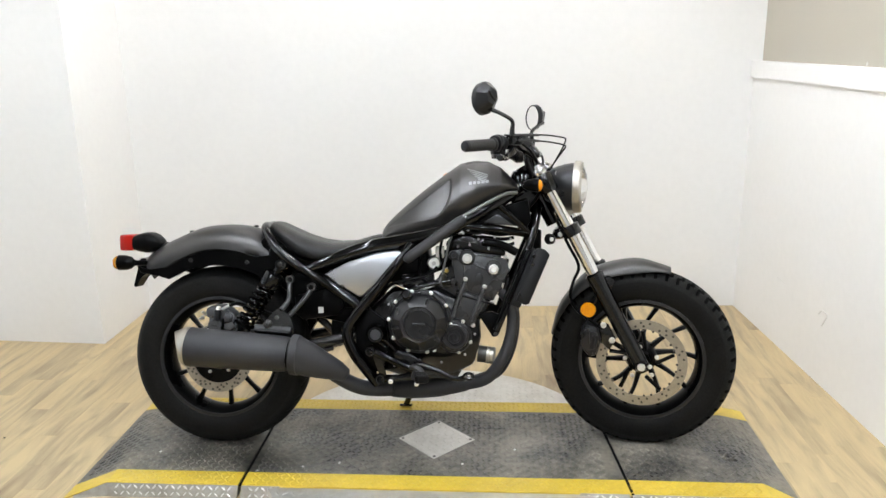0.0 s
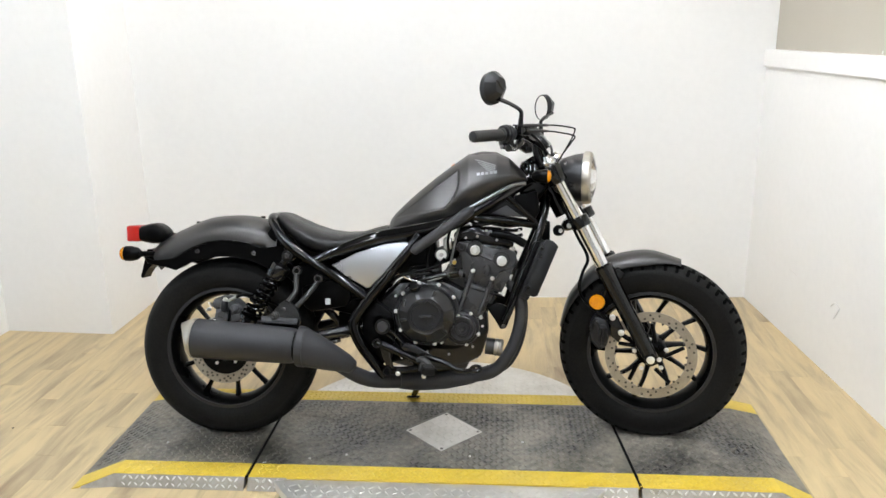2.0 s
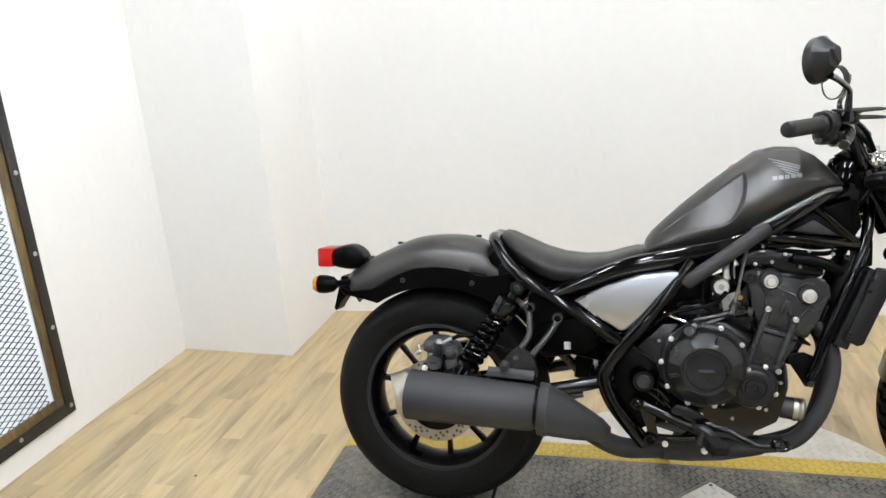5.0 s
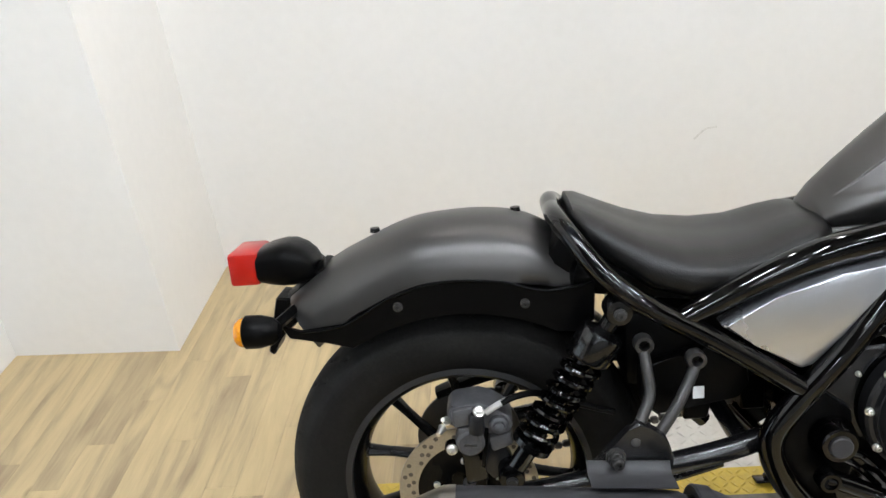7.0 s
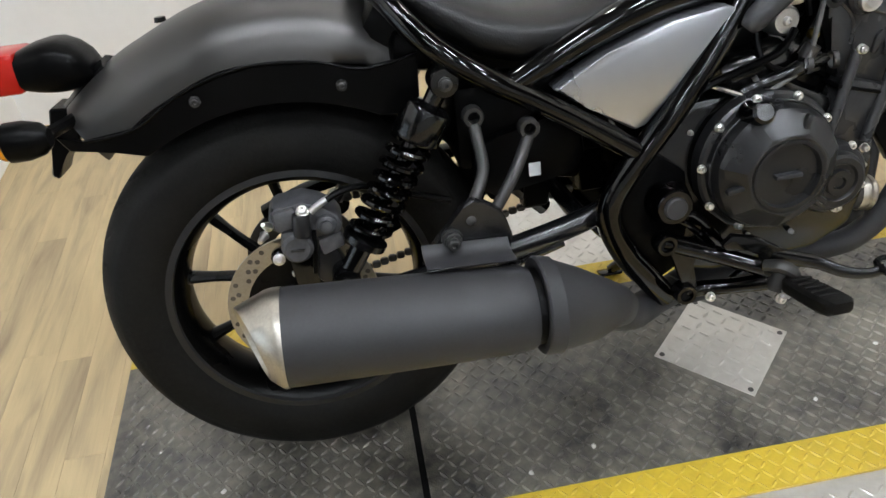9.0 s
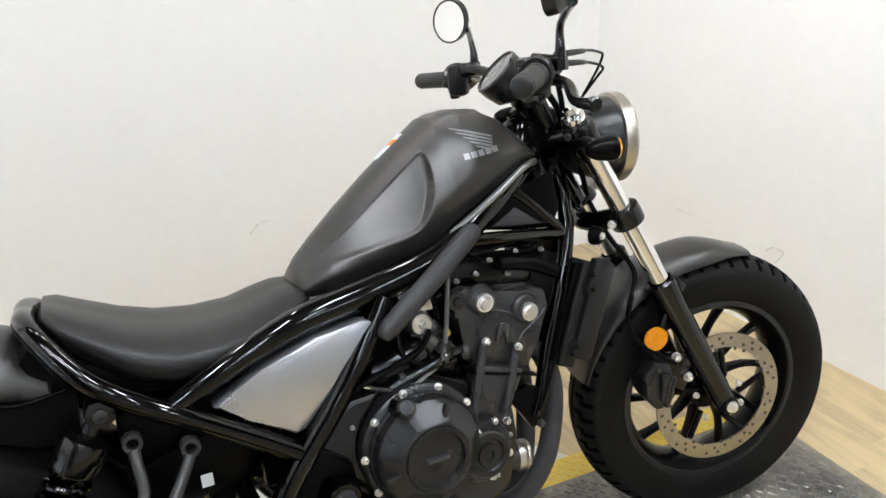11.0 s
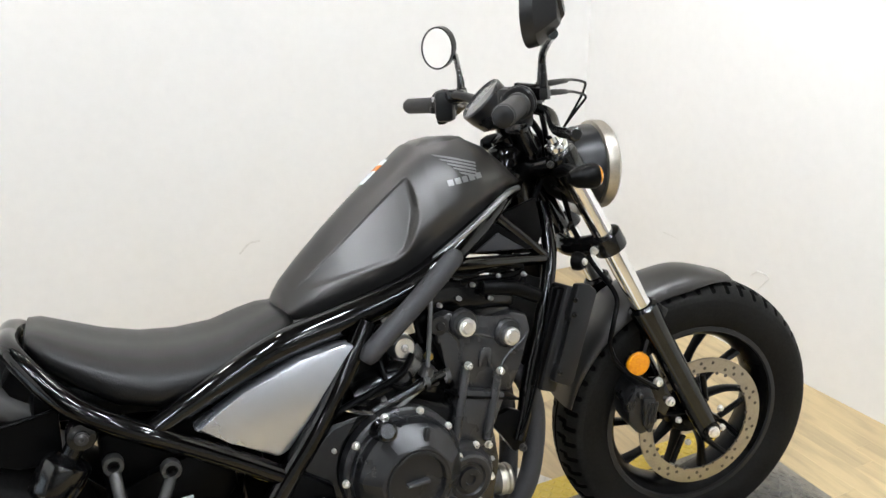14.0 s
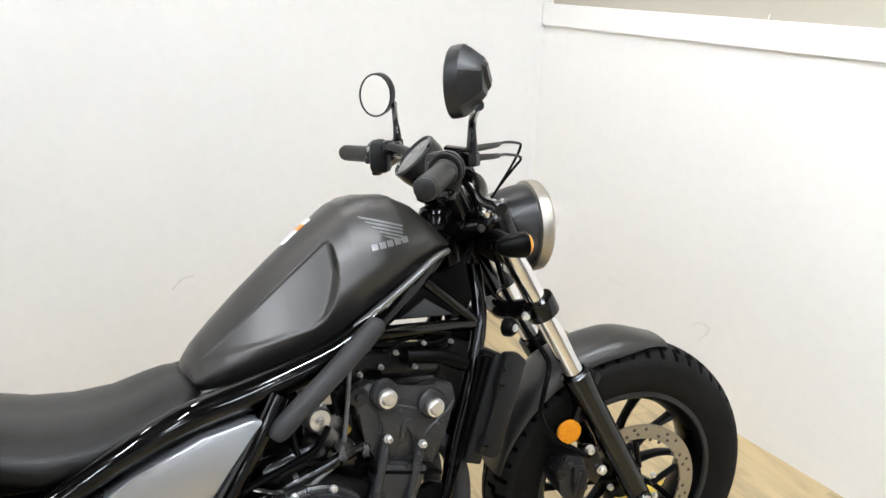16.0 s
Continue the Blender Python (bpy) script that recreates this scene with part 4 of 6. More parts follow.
PANEL_LOW = ((-0.165, 0.770), (-0.115, 0.782), (-0.045, 0.796), (0.012, 0.806), (0.034, 0.820), (0.048, 0.840), (0.062, 0.873), (0.069, 0.900), (0.0715, 0.918))
PANEL_TOP = ((-0.165, 0.774), (0.058, 0.939), (0.064, 0.941), (0.068, 0.936), (0.0715, 0.919))


def tank_ring(x, u, pressed=True):
    """Point of the tank's skin: u from 0 (right lower edge) over the top to 1 (left lower edge)."""
    top, low, w = along(TANK_TOP, x), along(TANK_LOW, x), along(TANK_HALF, x)
    a = math.pi * u
    c, s = -math.cos(a), math.sin(a)
    h = top - low
    zf = abs(s) ** 1.15
    z = low + h * zf
    k = 1 - 0.30 * smooth(0.42, -0.1, zf)
    # shoulders drawn in towards the spine
    y = w * math.copysign(abs(c) ** (1.12 - 0.22 * smooth(-0.02, 0.12, x)), c) * k * (1 - 0.12 * zf * (1 - abs(s) ** 6))
    # flat knee panel pressed into the flank
    if pressed and PANEL_LOW[0][0] < x < PANEL_LOW[-1][0]:
        zl, zc = along(PANEL_LOW, x), along(PANEL_TOP, x)
        if zl < z < zc:
            # the panel's plane runs on under its rounded front edge
            bl, bt = min(zl, 0.797 + 0.17 * (x + 0.045)), max(zc, 0.774 + 0.74 * (x + 0.165))
            f = (z - bl) / (bt - bl)
            chord = abs(flank(x, bl, c).y) * (1 - f) + abs(flank(x, bt, c).y) * f
            edge = smooth(0, 0.006, min(z - zl, (zc - z) * 1.5)) * smooth(0.0715, 0.064, x + 0.12 * max(0.0, 0.87 - z))
            y += (math.copysign(min(abs(y), chord) - 0.003 * smooth(-0.19, -0.11, x), c) - y) * edge
    return Vector((x + 0.034 * (0.318 - x), y, z))


def flank(x, z, side):
    """The unpressed skin at that x and height."""
    lo, hi = 0.0, 0.5
    for _ in range(18):
        mid = (lo + hi) / 2
        if tank_ring(x, mid, False).z < z:
            lo = mid
        else:
            hi = mid
    return tank_ring(x, lo, False)


def tank_side(x, z, lift=0.0):
    """The point of the right flank at that x and height."""
    lo, hi = 0.02, 0.48
    for _ in range(26):
        mid = (lo + hi) / 2
        if tank_ring(x, mid).z < z:
            lo = mid
        else:
            hi = mid
    p = tank_ring(x, lo)
    return Vector((p.x, p.y - lift, p.z))


xs = sorted({*(-0.190 + i * 0.508 / 140 for i in range(141)), -0.188, -0.186, 0.3165, 0.0712, 0.0695, 0.0675})
tank = P("fuel_tank", loft([[tank_ring(x, i / 150) for i in range(151)] for x in xs]), GREY, BIKE, "matt grey metallic teardrop fuel tank", angle=75)
for s in (-1, 1):
    P("tank_seam", tube([(x + 0.034 * (0.318 - x), s * (along(TANK_HALF, x) * 0.84 + 0.002), along(TANK_LOW, x) - 0.003) for x in (-0.18, -0.15, -0.10, -0.03, 0.03, 0.08, 0.136, 0.20, 0.259, 0.30)], 0.0062, 8, 5), SEAM, tank, "grey welded tank seam")
P("filler_cover", loft([[(x, y * w, z + (zt - z) * t) for y, t in ((-1, 0), (-0.96, 0.6), (-0.8, 0.92), (0, 1), (0.8, 0.92), (0.96, 0.6), (1, 0))] for x, w, z, zt in ((0.092, 0.034, 0.955, 0.9835), (0.104, 0.044, 0.96, 0.9905), (0.135, 0.050, 0.98, 1.0020), (0.165, 0.050, 0.985, 1.0055), (0.205, 0.042, 0.98, 1.0025), (0.228, 0.030, 0.975, 0.989))]), GREY, tank, "grey cover over the filler cap", angle=50)


def tank_patch(x0, x1, u0, u1, name, mat, label):
    """A label laid on the skin."""
    n = 6
    rows = [[tank_ring(x0 + (x1 - x0) * i / n, u0 + (u1 - u0) * j / n) for j in range(n + 1)] for i in range(n + 1)]
    out = (rows[0][1] - rows[0][0]).cross(rows[1][0] - rows[0][0]).normalized()
    if out.z < 0:
        out = -out
    bm = bmesh.new()
    grid = [[[bm.verts.new(q + out * lift) for q in row] for row in rows] for lift in (-0.001, 0.0022)]
    for i in range(n):
        for j in range(n):
            bm.faces.new((grid[1][i][j], grid[1][i + 1][j], grid[1][i + 1][j + 1], grid[1][i][j + 1]))
    edge = [(i, 0) for i in range(n)] + [(n, j) for j in range(n)] + [(i, n) for i in range(n, 0, -1)] + [(0, j) for j in range(n, 0, -1)]
    for (i, j), (k, m) in zip(edge, edge[1:] + edge[:1]):
        bm.faces.new((grid[0][i][j], grid[0][k][m], grid[1][k][m], grid[1][i][j]))
    return P(name, bm, mat, tank, label)


tank_patch(0.008, 0.036, 0.50, 0.62, "warning_label", STICKER, "white warning label on the tank")
tank_patch(0.050, 0.062, 0.50, 0.62, "warning_label", STICKER, "white warning label on the tank")
tank_patch(0.037, 0.049, 0.50, 0.62, "warning_band", material("orange_label", (0.75, 0.22, 0.03), 0.5, grain=0.1), "orange warning band on the tank")


def emblem(outline, name):
    """A thin badge laid on the tank's right flank."""
    n = len(outline)
    bm = bmesh.new()
    a = [bm.verts.new(tank_side(x, z, 0.0002)) for x, z in outline]
    b = [bm.verts.new(tank_side(x, z, 0.0016)) for x, z in outline]
    for i in range(0, n // 2 - 1):
        bm.faces.new((b[i], b[i + 1], b[n - 2 - i], b[n - 1 - i]))
    for i in range(n):
        bm.faces.new((a[i], a[(i + 1) % n], b[(i + 1) % n], b[i]))
    return P(name, bm, EMBLEM, tank, "plain silver tank badge")


for k in range(5):
    x0, z0 = 0.122 + 0.009 * k, 0.976 - 0.0085 * k
    x1, z1 = 0.198 - 0.002 * k, 0.955 - 0.0055 * k
    tip = [(x0, z0), (x0 + (x1 - x0) * 0.4, z0 + (z1 - z0) * 0.35), (x1, z1), (x1, z1 - 0.0036), (x0 + (x1 - x0) * 0.4, z0 + (z1 - z0) * 0.35 - 0.0040), (x0 + 0.004, z0 - 0.0035)]
    emblem(tip, "badge_feather")
for k in range(5):
    x0 = 0.130 + 0.0148 * k
    z0 = 0.9195 + 0.0016 * k
    emblem([(x0, z0 + 0.010), (x0 + 0.0055, z0 + 0.0105), (x0 + 0.011, z0 + 0.011), (x0 + 0.011, z0 + 0.001), (x0 + 0.0055, z0 + 0.0005), (x0, z0)], "badge_bar")

# ---- engine ----
engine = P("engine", join(
    prism([(-0.20, 0.50), (-0.13, 0.56), (0.02, 0.57), (0.12, 0.52), (0.175, 0.46), (0.18, 0.40), (0.155, 0.31), (0.09, 0.275), (-0.08, 0.265), (-0.17, 0.29), (-0.21, 0.38)], -0.135, 0.15, 0.012),
    prism([(-0.02, 0.55), (0.06, 0.60), (0.09, 0.70), (0.25, 0.68), (0.235, 0.57), (0.19, 0.48), (0.16, 0.43), (0.05, 0.48)], -0.10, 0.13, 0.010)), SATIN, BIKE, "black parallel twin engine with bolted covers")
P("sump", prism([(-0.12, 0.285), (0.12, 0.29), (0.10, 0.255), (-0.06, 0.245)], -0.09, 0.10, 0.006), SATIN, engine)
# cylinder fins and head details
P("head_cover_top", prism([(0.055, 0.715), (0.075, 0.745), (0.13, 0.752), (0.21, 0.735), (0.262, 0.712), (0.262, 0.675), (0.08, 0.69)], -0.095, 0.12, 0.010), SATIN, engine)
for k in range(4):
    P("fin", box((0.012, 0.20, 0.055), (0.262 + 0.002 * k, 0.01, 0.64 - 0.03 * k), 0.003, (0, 18, 0), 1), SATIN, engine)
cc = (-0.027, -0.145, 0.461)


def facet_ring(r, h, flat, n=98, sides=7):
    """A ring between a circle and a polygon with rounded corners."""
    out = []
    for k in range(n):
        a = 2 * math.pi * k / n
        b = (a - 0.25) % (2 * math.pi / sides) - math.pi / sides
        q = r * (1 - flat + flat * math.cos(math.pi / sides) / math.cos(b) * 1.02)
        out.append((cc[0] + q * math.cos(a), cc[1] - h, cc[2] + q * math.sin(a)))
    return out


clutch = P("clutch_cover", loft([facet_ring(*q) for q in ((0.108, 0.0, 0), (0.108, 0.022, 0), (0.104, 0.026, 0), (0.099, 0.028, 0), (0.097, 0.032, 0), (0.095, 0.046, 0.0), (0.093, 0.056, 0.25), (0.089, 0.064, 0.8), (0.068, 0.081, 0.9), (0.063, 0.084, 0.5), (0.058, 0.0855, 0), (0.053, 0.084, 0), (0.050, 0.078, 0), (0.046, 0.078, 0))]), CASE, engine, "black round clutch cover", angle=12)
P("cover_ring", lathe([(0.054, 0.078), (0.054, 0.0865), (0.049, 0.087), (0.047, 0.0785)], cc, (0, -1, 0), 48, True), CASE, clutch)
for r in (0.0985, 0.0935):
    P("rim_ring", lathe([(r, 0.030), (r, 0.040), (r - 0.0012, 0.0415), (r - 0.003, 0.0405), (r - 0.004, 0.030)], cc, (0, -1, 0), 56, True), CASE, clutch)
P("cover_boss", box((0.04, 0.02, 0.007), (-0.027, -0.2235, 0.461), 0.002), MATT, clutch)
for a in (70, 190, 320):
    x, z = cc[0] + 0.072 * math.cos(radians(a)), cc[2] + 0.072 * math.sin(radians(a))
    P("cover_rib", box((0.036, 0.012, 0.010), (x, -0.219, z), 0.004, (0, -a, 0)), CASE, clutch)
P("oil_filler", lathe([(0, 0.05), (0.012, 0.05), (0.016, 0.046), (0.018, 0.02), (0.022, 0.01), (0.024, 0), (0, 0)], (-0.060, -0.178, 0.540), (-0.15, -0.9, 0.4), 20), SATIN, clutch, "black oil filler cap")
for k in range(10):
    a = radians(-40 + 36 * k)
    if k in (0,):
        continue
    P("cover_bolt", bolt((cc[0] + 0.104 * math.cos(a), -0.170, cc[2] + 0.104 * math.sin(a)), r=0.0058, h=0.008), ZINC, clutch)
ec = (0.090, -0.14, 0.411)
gen = P("generator_cover", lathe([(0.058, 0), (0.058, 0.018), (0.054, 0.024), (0.047, 0.026), (0.044, 0.038), (0.040, 0.041), (0.031, 0.041), (0.028, 0.037), (0.022, 0.037), (0.02, 0.043), (0.010, 0.043), (0.008, 0.039), (0, 0.039)], ec, (0, -1, 0), 48), CASE, engine, "black round pulse cover")
for a in (60, 115, -20, -75, 200):
    P("cover_bolt", bolt((ec[0] + 0.056 * math.cos(radians(a)), -0.157, ec[2] + 0.056 * math.sin(radians(a))), r=0.0058, h=0.008), ZINC, gen)
cam_cover = P("cam_cover", prism([(0.078, 0.692), (0.108, 0.700), (0.135, 0.688), (0.20, 0.668), (0.235, 0.676), (0.268, 0.664), (0.274, 0.630), (0.240, 0.575), (0.222, 0.525), (0.103, 0.558), (0.097, 0.60), (0.080, 0.65)], -0.122, -0.085, 0.006), COVER, engine, "dark grey cam chain cover")
P("chain_tunnel", prism([(0.108, 0.562), (0.200, 0.533), (0.152, 0.44), (0.068, 0.462)], -0.142, -0.10, 0.007), COVER, cam_cover)
for a, b in (((0.125, 0.598), (0.080, 0.467)), ((0.189, 0.573), (0.146, 0.458))):
    P("tunnel_rib", tube([(a[0], -0.134, a[1]), (b[0], -0.150, b[1])], 0.0085, 12, 2), COVER, cam_cover)
P("raised_gate", prism([(0.154, 0.588), (0.160, 0.615), (0.169, 0.623), (0.180, 0.621), (0.186, 0.612), (0.182, 0.580), (0.174, 0.582), (0.176, 0.608), (0.167, 0.610), (0.163, 0.586)], -0.127, -0.118, 0.003), COVER, cam_cover)
for line in ([(0.094, 0.674), (0.104, 0.664), (0.121, 0.643), (0.121, 0.606)], [(0.266, 0.632), (0.255, 0.618), (0.214, 0.593), (0.200, 0.570)], [(0.150, 0.652), (0.205, 0.630)]):
    P("cover_crease", tube([(x, -0.1215, z) for x, z in line], 0.0035, 6, 2), COVER, cam_cover)
P("joint_line", prism([(0.094, 0.5545), (0.224, 0.517), (0.223, 0.512), (0.093, 0.549)], -0.1445, -0.10, 0.001), PLASTIC, cam_cover)
for x, z in ((0.132, 0.671), (0.221, 0.635)):
    P("cam_boss", lathe([(0.027, 0), (0.027, 0.010), (0.023, 0.015), (0, 0.015)], (x, -0.118, z + 0.004), (0, -1, 0), 32), COVER, cam_cover)
    P("cam_plug", lathe([(0, 0.012), (0.010, 0.012), (0.013, 0.0085), (0.0165, 0.008), (0.017, 0), (0, 0)], (x, -0.134, z), (0, -1, 0), 28), ZINC, cam_cover, "bright cam plug")
for x, z in ((0.126, 0.602), (0.190, 0.577), (0.073, 0.465), (0.152, 0.445), (0.068, 0.372), (0.02, 0.36), (0.135, 0.385)):
    P("case_bolt", bolt((x, -0.139, z), r=0.006, h=0.012), ZINC, engine)
P("head_plug", lathe([(0, 0.008), (0.007, 0.008), (0.009, 0.004), (0.017, 0.003), (0.018, -0.01), (0, -0.01)], (0.086, -0.122, 0.680), (0, -1, 0), 20), CASE, cam_cover)
# left covers, seen only as shapes
P("left_cover", lathe([(0.10, 0), (0.10, 0.02), (0.085, 0.05), (0.05, 0.06), (0, 0.06)], (0.02, 0.14, 0.43), (0, 1, 0), 40), CASE, engine)
# intake side
throttle = P("throttle_body", join(lathe([(0, 0.02), (0.018, 0.02), (0.022, 0.015), (0.024, 0), (0.024, -0.03), (0, -0.03)], (0.018, -0.098, 0.653), (0, -1, 0), 24), box((0.03, 0.03, 0.04), (0.038, -0.090, 0.690), 0.006)), ZINC, engine, "raw alloy throttle body")
P("throttle_screw", bolt((0.018, -0.118, 0.653), r=0.006, h=0.006), ALLOY, throttle)
P("intake_boot", tube([(0.0, -0.05, 0.64), (0.05, -0.05, 0.66), (0.09, -0.05, 0.68)], 0.03, 14, 4), PLASTIC, engine)
P("airbox", box((0.16, 0.20, 0.13), (-0.08, 0, 0.64), 0.02), PLASTIC, engine)
P("starter", lathe([(0, 0.0), (0.03, 0.0), (0.034, 0.01), (0.034, 0.10), (0.03, 0.11), (0, 0.11)], (-0.09, -0.11, 0.585), (0.9, 0.1, 0.1), 24), SATIN, engine)
P("coolant_pipe", tube([(-0.10, -0.125, 0.535), (-0.05, -0.14, 0.566), (0.01, -0.142, 0.582), (0.06, -0.125, 0.59), (0.10, -0.11, 0.588)], 0.0115, 12, 5), SATIN, engine)
P("coolant_fitting", join(lathe([(0, .02), (.012, .02), (.013, 0), (0, 0)], (0.045, -0.13, 0.60), (0.4, -0.2, 0.9), 14), box((0.03, 0.02, 0.03), (0.06, -0.118, 0.588), 0.005)), DULL, engine)
P("breather_hose", tube([(0.078, -0.118, 0.745), (0.069, -0.13, 0.719), (0.055, -0.137, 0.65), (0.046, -0.14, 0.610), (0.034, -0.143, 0.587), (0.0, -0.152, 0.574), (-0.051, -0.165, 0.555)], 0.0042, 8, 6), HOSE, engine, "thin grey hose")
P("cable_guide", tube([(-0.14, -0.145, 0.60), (-0.10, -0.15, 0.58), (-0.065, -0.15, 0.565)], 0.004, 8, 4), CHROME, engine)
P("wiring", tube([(-0.15, -0.14, 0.56), (-0.12, -0.15, 0.585), (-0.06, -0.145, 0.60), (0.0, -0.135, 0.615), (0.03, -0.12, 0.64)], 0.006, 8, 5), PLASTIC, engine)
P("brass_fitting", lathe([(0, 0.012), (0.006, 0.012), (0.008, 0.008), (0.008, 0), (0, 0)], (0.062, -0.112, 0.628), (0, -1, 0), 12), material("brass", (0.55, 0.38, 0.1), 0.3, 1.0, grain=0.2), engine)
P("oil_filter", lathe([(0, 0.055), (0.024, 0.055), (0.028, 0.05), (0.029, 0.0), (0, 0.0)], (0.170, -0.07, 0.335), (0.9, -0.1, -0.1), 28), DULL, engine, "grey oil filter")
P("filter_cap", lathe([(0.0295, 0.03), (0.0305, 0.033), (0.0305, 0.040), (0.0285, 0.042), (0.0285, 0.045), (0.0305, 0.047), (0.0305, 0.053), (0.026, 0.058), (0.018, 0.058), (0.016, 0.055), (0, 0.055)], (0.170, -0.07, 0.335), (0.9, -0.1, -0.1), 28), BRUSHED, engine, "bright ribbed end of the oil filter")
for k, z in enumerate((0.735, 0.72, 0.70)):
    P("spark_lead", tube([(0.12 + 0.03 * k, -0.08 - 0.01 * k, z + 0.02), (0.17 + 0.02 * k, -0.09, z + 0.025 - 0.004 * k), (0.24 + 0.015 * k, -0.09, z + 0.015), (0.29, -0.08, z + 0.02)], 0.006, 8, 5), PLASTIC, engine)
for x, z in ((0.14, 0.715), (0.205, 0.703), (0.10, 0.71), (0.17, 0.735), (0.25, 0.722), (0.28, 0.735)):
    P("head_bolt", bolt((x, -0.098, z), r=0.0038, h=0.01), ALLOY, engine)

# small bright bolts added to stand in for glints on the dark engine
for x, y, z in ((-0.135, -0.138, 0.515), (-0.168, -0.138, 0.452), (-0.175, -0.138, 0.385), (-0.115, -0.138, 0.305), (-0.03, -0.138, 0.325), (0.045, -0.138, 0.318), (0.125, -0.138, 0.345), (0.158, -0.138, 0.415), (0.075, -0.100, 0.742), (0.118, -0.100, 0.755), (0.225, -0.100, 0.742), (0.262, -0.100, 0.700)):
    P("case_bolt", bolt((x, y, z), r=0.0036, h=0.007), ALLOY, engine)
for x, z, d in ((0.045, 0.590, (1, -0.2, 0.05)), (0.085, 0.592, (1, -0.2, 0)), (-0.035, 0.572, (1, -0.2, 0.3))):
    P("hose_clip", lathe([(0.0118, -0.004), (0.0135, -0.004), (0.0135, 0.004), (0.0118, 0.004)], (x, -0.138, z), d, 20, True), DULL, engine)
for pts in ([(-0.02, -0.10, 0.69), (-0.03, -0.12, 0.64), (-0.02, -0.135, 0.60), (0.04, -0.13, 0.575)], [(0.05, -0.11, 0.745), (0.04, -0.125, 0.70), (0.045, -0.13, 0.66)], [(0.10, -0.10, 0.77), (0.16, -0.11, 0.755), (0.22, -0.11, 0.765), (0.28, -0.10, 0.75)]):
    P("wiring", tube(pts, 0.0045, 8, 5), PLASTIC, engine)

# ---- radiator ----
rad_turn = pose(0, 0, 0, 0, 22, 0)
radiator = P("radiator", box((0.035, 0.27, 0.205), (0, 0, 0), 0.004), CORE, BIKE, "black radiator with side shrouds", angle=30)
radiator.data.transform(Matrix.Translation((0.332, 0, 0.603)) @ rad_turn)
for s in (-1, 1):
    P("shroud", prism([(0.366, 0.708), (0.390, 0.704), (0.408, 0.686), (0.340, 0.520), (0.326, 0.516), (0.296, 0.532), (0.305, 0.556), (0.313, 0.560), (0.345, 0.640), (0.340, 0.648)], s * 0.135, s * 0.155, 0.004), SHROUD, radiator)
    P("tank_end", prism([(0.335, 0.70), (0.352, 0.70), (0.280, 0.52), (0.262, 0.525)], s * 0.105, s * 0.13, 0.004), PLASTIC, radiator)
    for x, z in ((0.354, 0.680), (0.350, 0.652), (0.309, 0.548)):
        P("shroud_bolt", bolt((x, s * 0.155, z), (0, s, 0), 0.0045, 0.005), SATIN, radiator)
P("rad_hose", tube([(0.30, -0.11, 0.69), (0.25, -0.11, 0.715), (0.19, -0.1, 0.725)], 0.014, 12, 5), PLASTIC, radiator)
P("overflow_hose", tube([(0.225, -0.135, 0.44), (0.245, -0.134, 0.47), (0.283, -0.130, 0.56), (0.33, -0.115, 0.70)], 0.003, 8, 5), PLASTIC, radiator)
P("horn", lathe([(0, 0.02), (0.012, 0.02), (0.018, 0.012), (0.019, 0), (0, 0)], (0.412, -0.085, 0.735), (0.3, -0.95, 0), 24), PLASTIC, BIKE, "small black horn")
P("horn_bolt", bolt((0.418, -0.104, 0.735), (0.3, -0.95, 0), 0.006, 0.005), ZINC, BIKE)
P("regulator", box((0.03, 0.10, 0.07), (0.375, 0.02, 0.73), 0.006), PLASTIC, BIKE)

# ---- exhaust ----
exhaust = P("exhaust_pipe", tube([(0.25, -0.075, 0.555), (0.275, -0.085, 0.52), (0.288, -0.09, 0.46), (0.277, -0.095, 0.385), (0.248, -0.1, 0.315), (0.20, -0.085, 0.252), (0.13, -0.06, 0.226), (0.03, -0.055, 0.214), (-0.08, -0.065, 0.210), (-0.16, -0.10, 0.214), (-0.22, -0.155, 0.232), (-0.265, -0.205, 0.263), (-0.31, -0.25, 0.305)], [0.019, 0.020, 0.020, 0.021, 0.022, 0.024, 0.026, 0.026, 0.024], 16, 6), MATT, BIKE, "matt black two-into-one exhaust")
P("second_header", tube([(0.25, 0.06, 0.555), (0.29, 0.055, 0.50), (0.300, 0.045, 0.43), (0.285, 0.02, 0.34), (0.24, -0.02, 0.265), (0.16, -0.04, 0.232), (0.08, -0.05, 0.220)], 0.0205, 14, 6), MATT, exhaust)
P("collector", tube([(0.13, -0.055, 0.224), (0.03, -0.05, 0.212), (-0.06, -0.06, 0.208), (-0.13, -0.085, 0.211)], [0.024, 0.036, 0.036, 0.028], 16, 5, flat=1.1), MATT, exhaust)
MR, MF = Vector((-0.757, -0.31, 0.398)), Vector((-0.430, -0.31, 0.375))


def muffler_ring(c, d, rv, rh, tilt=0.0, yaw=0.0, n=40):
    """An upright oval across d; tilt takes its top further back, yaw its outer side forward."""
    d = d.normalized()
    side = Vector((0, 1, 0))
    up = d.cross(side).normalized()
    return [c + (side - d * yaw) * rh * math.cos(a) + (up - d * tilt) * rv * math.sin(a) for a in (2 * math.pi * k / n for k in range(n))]


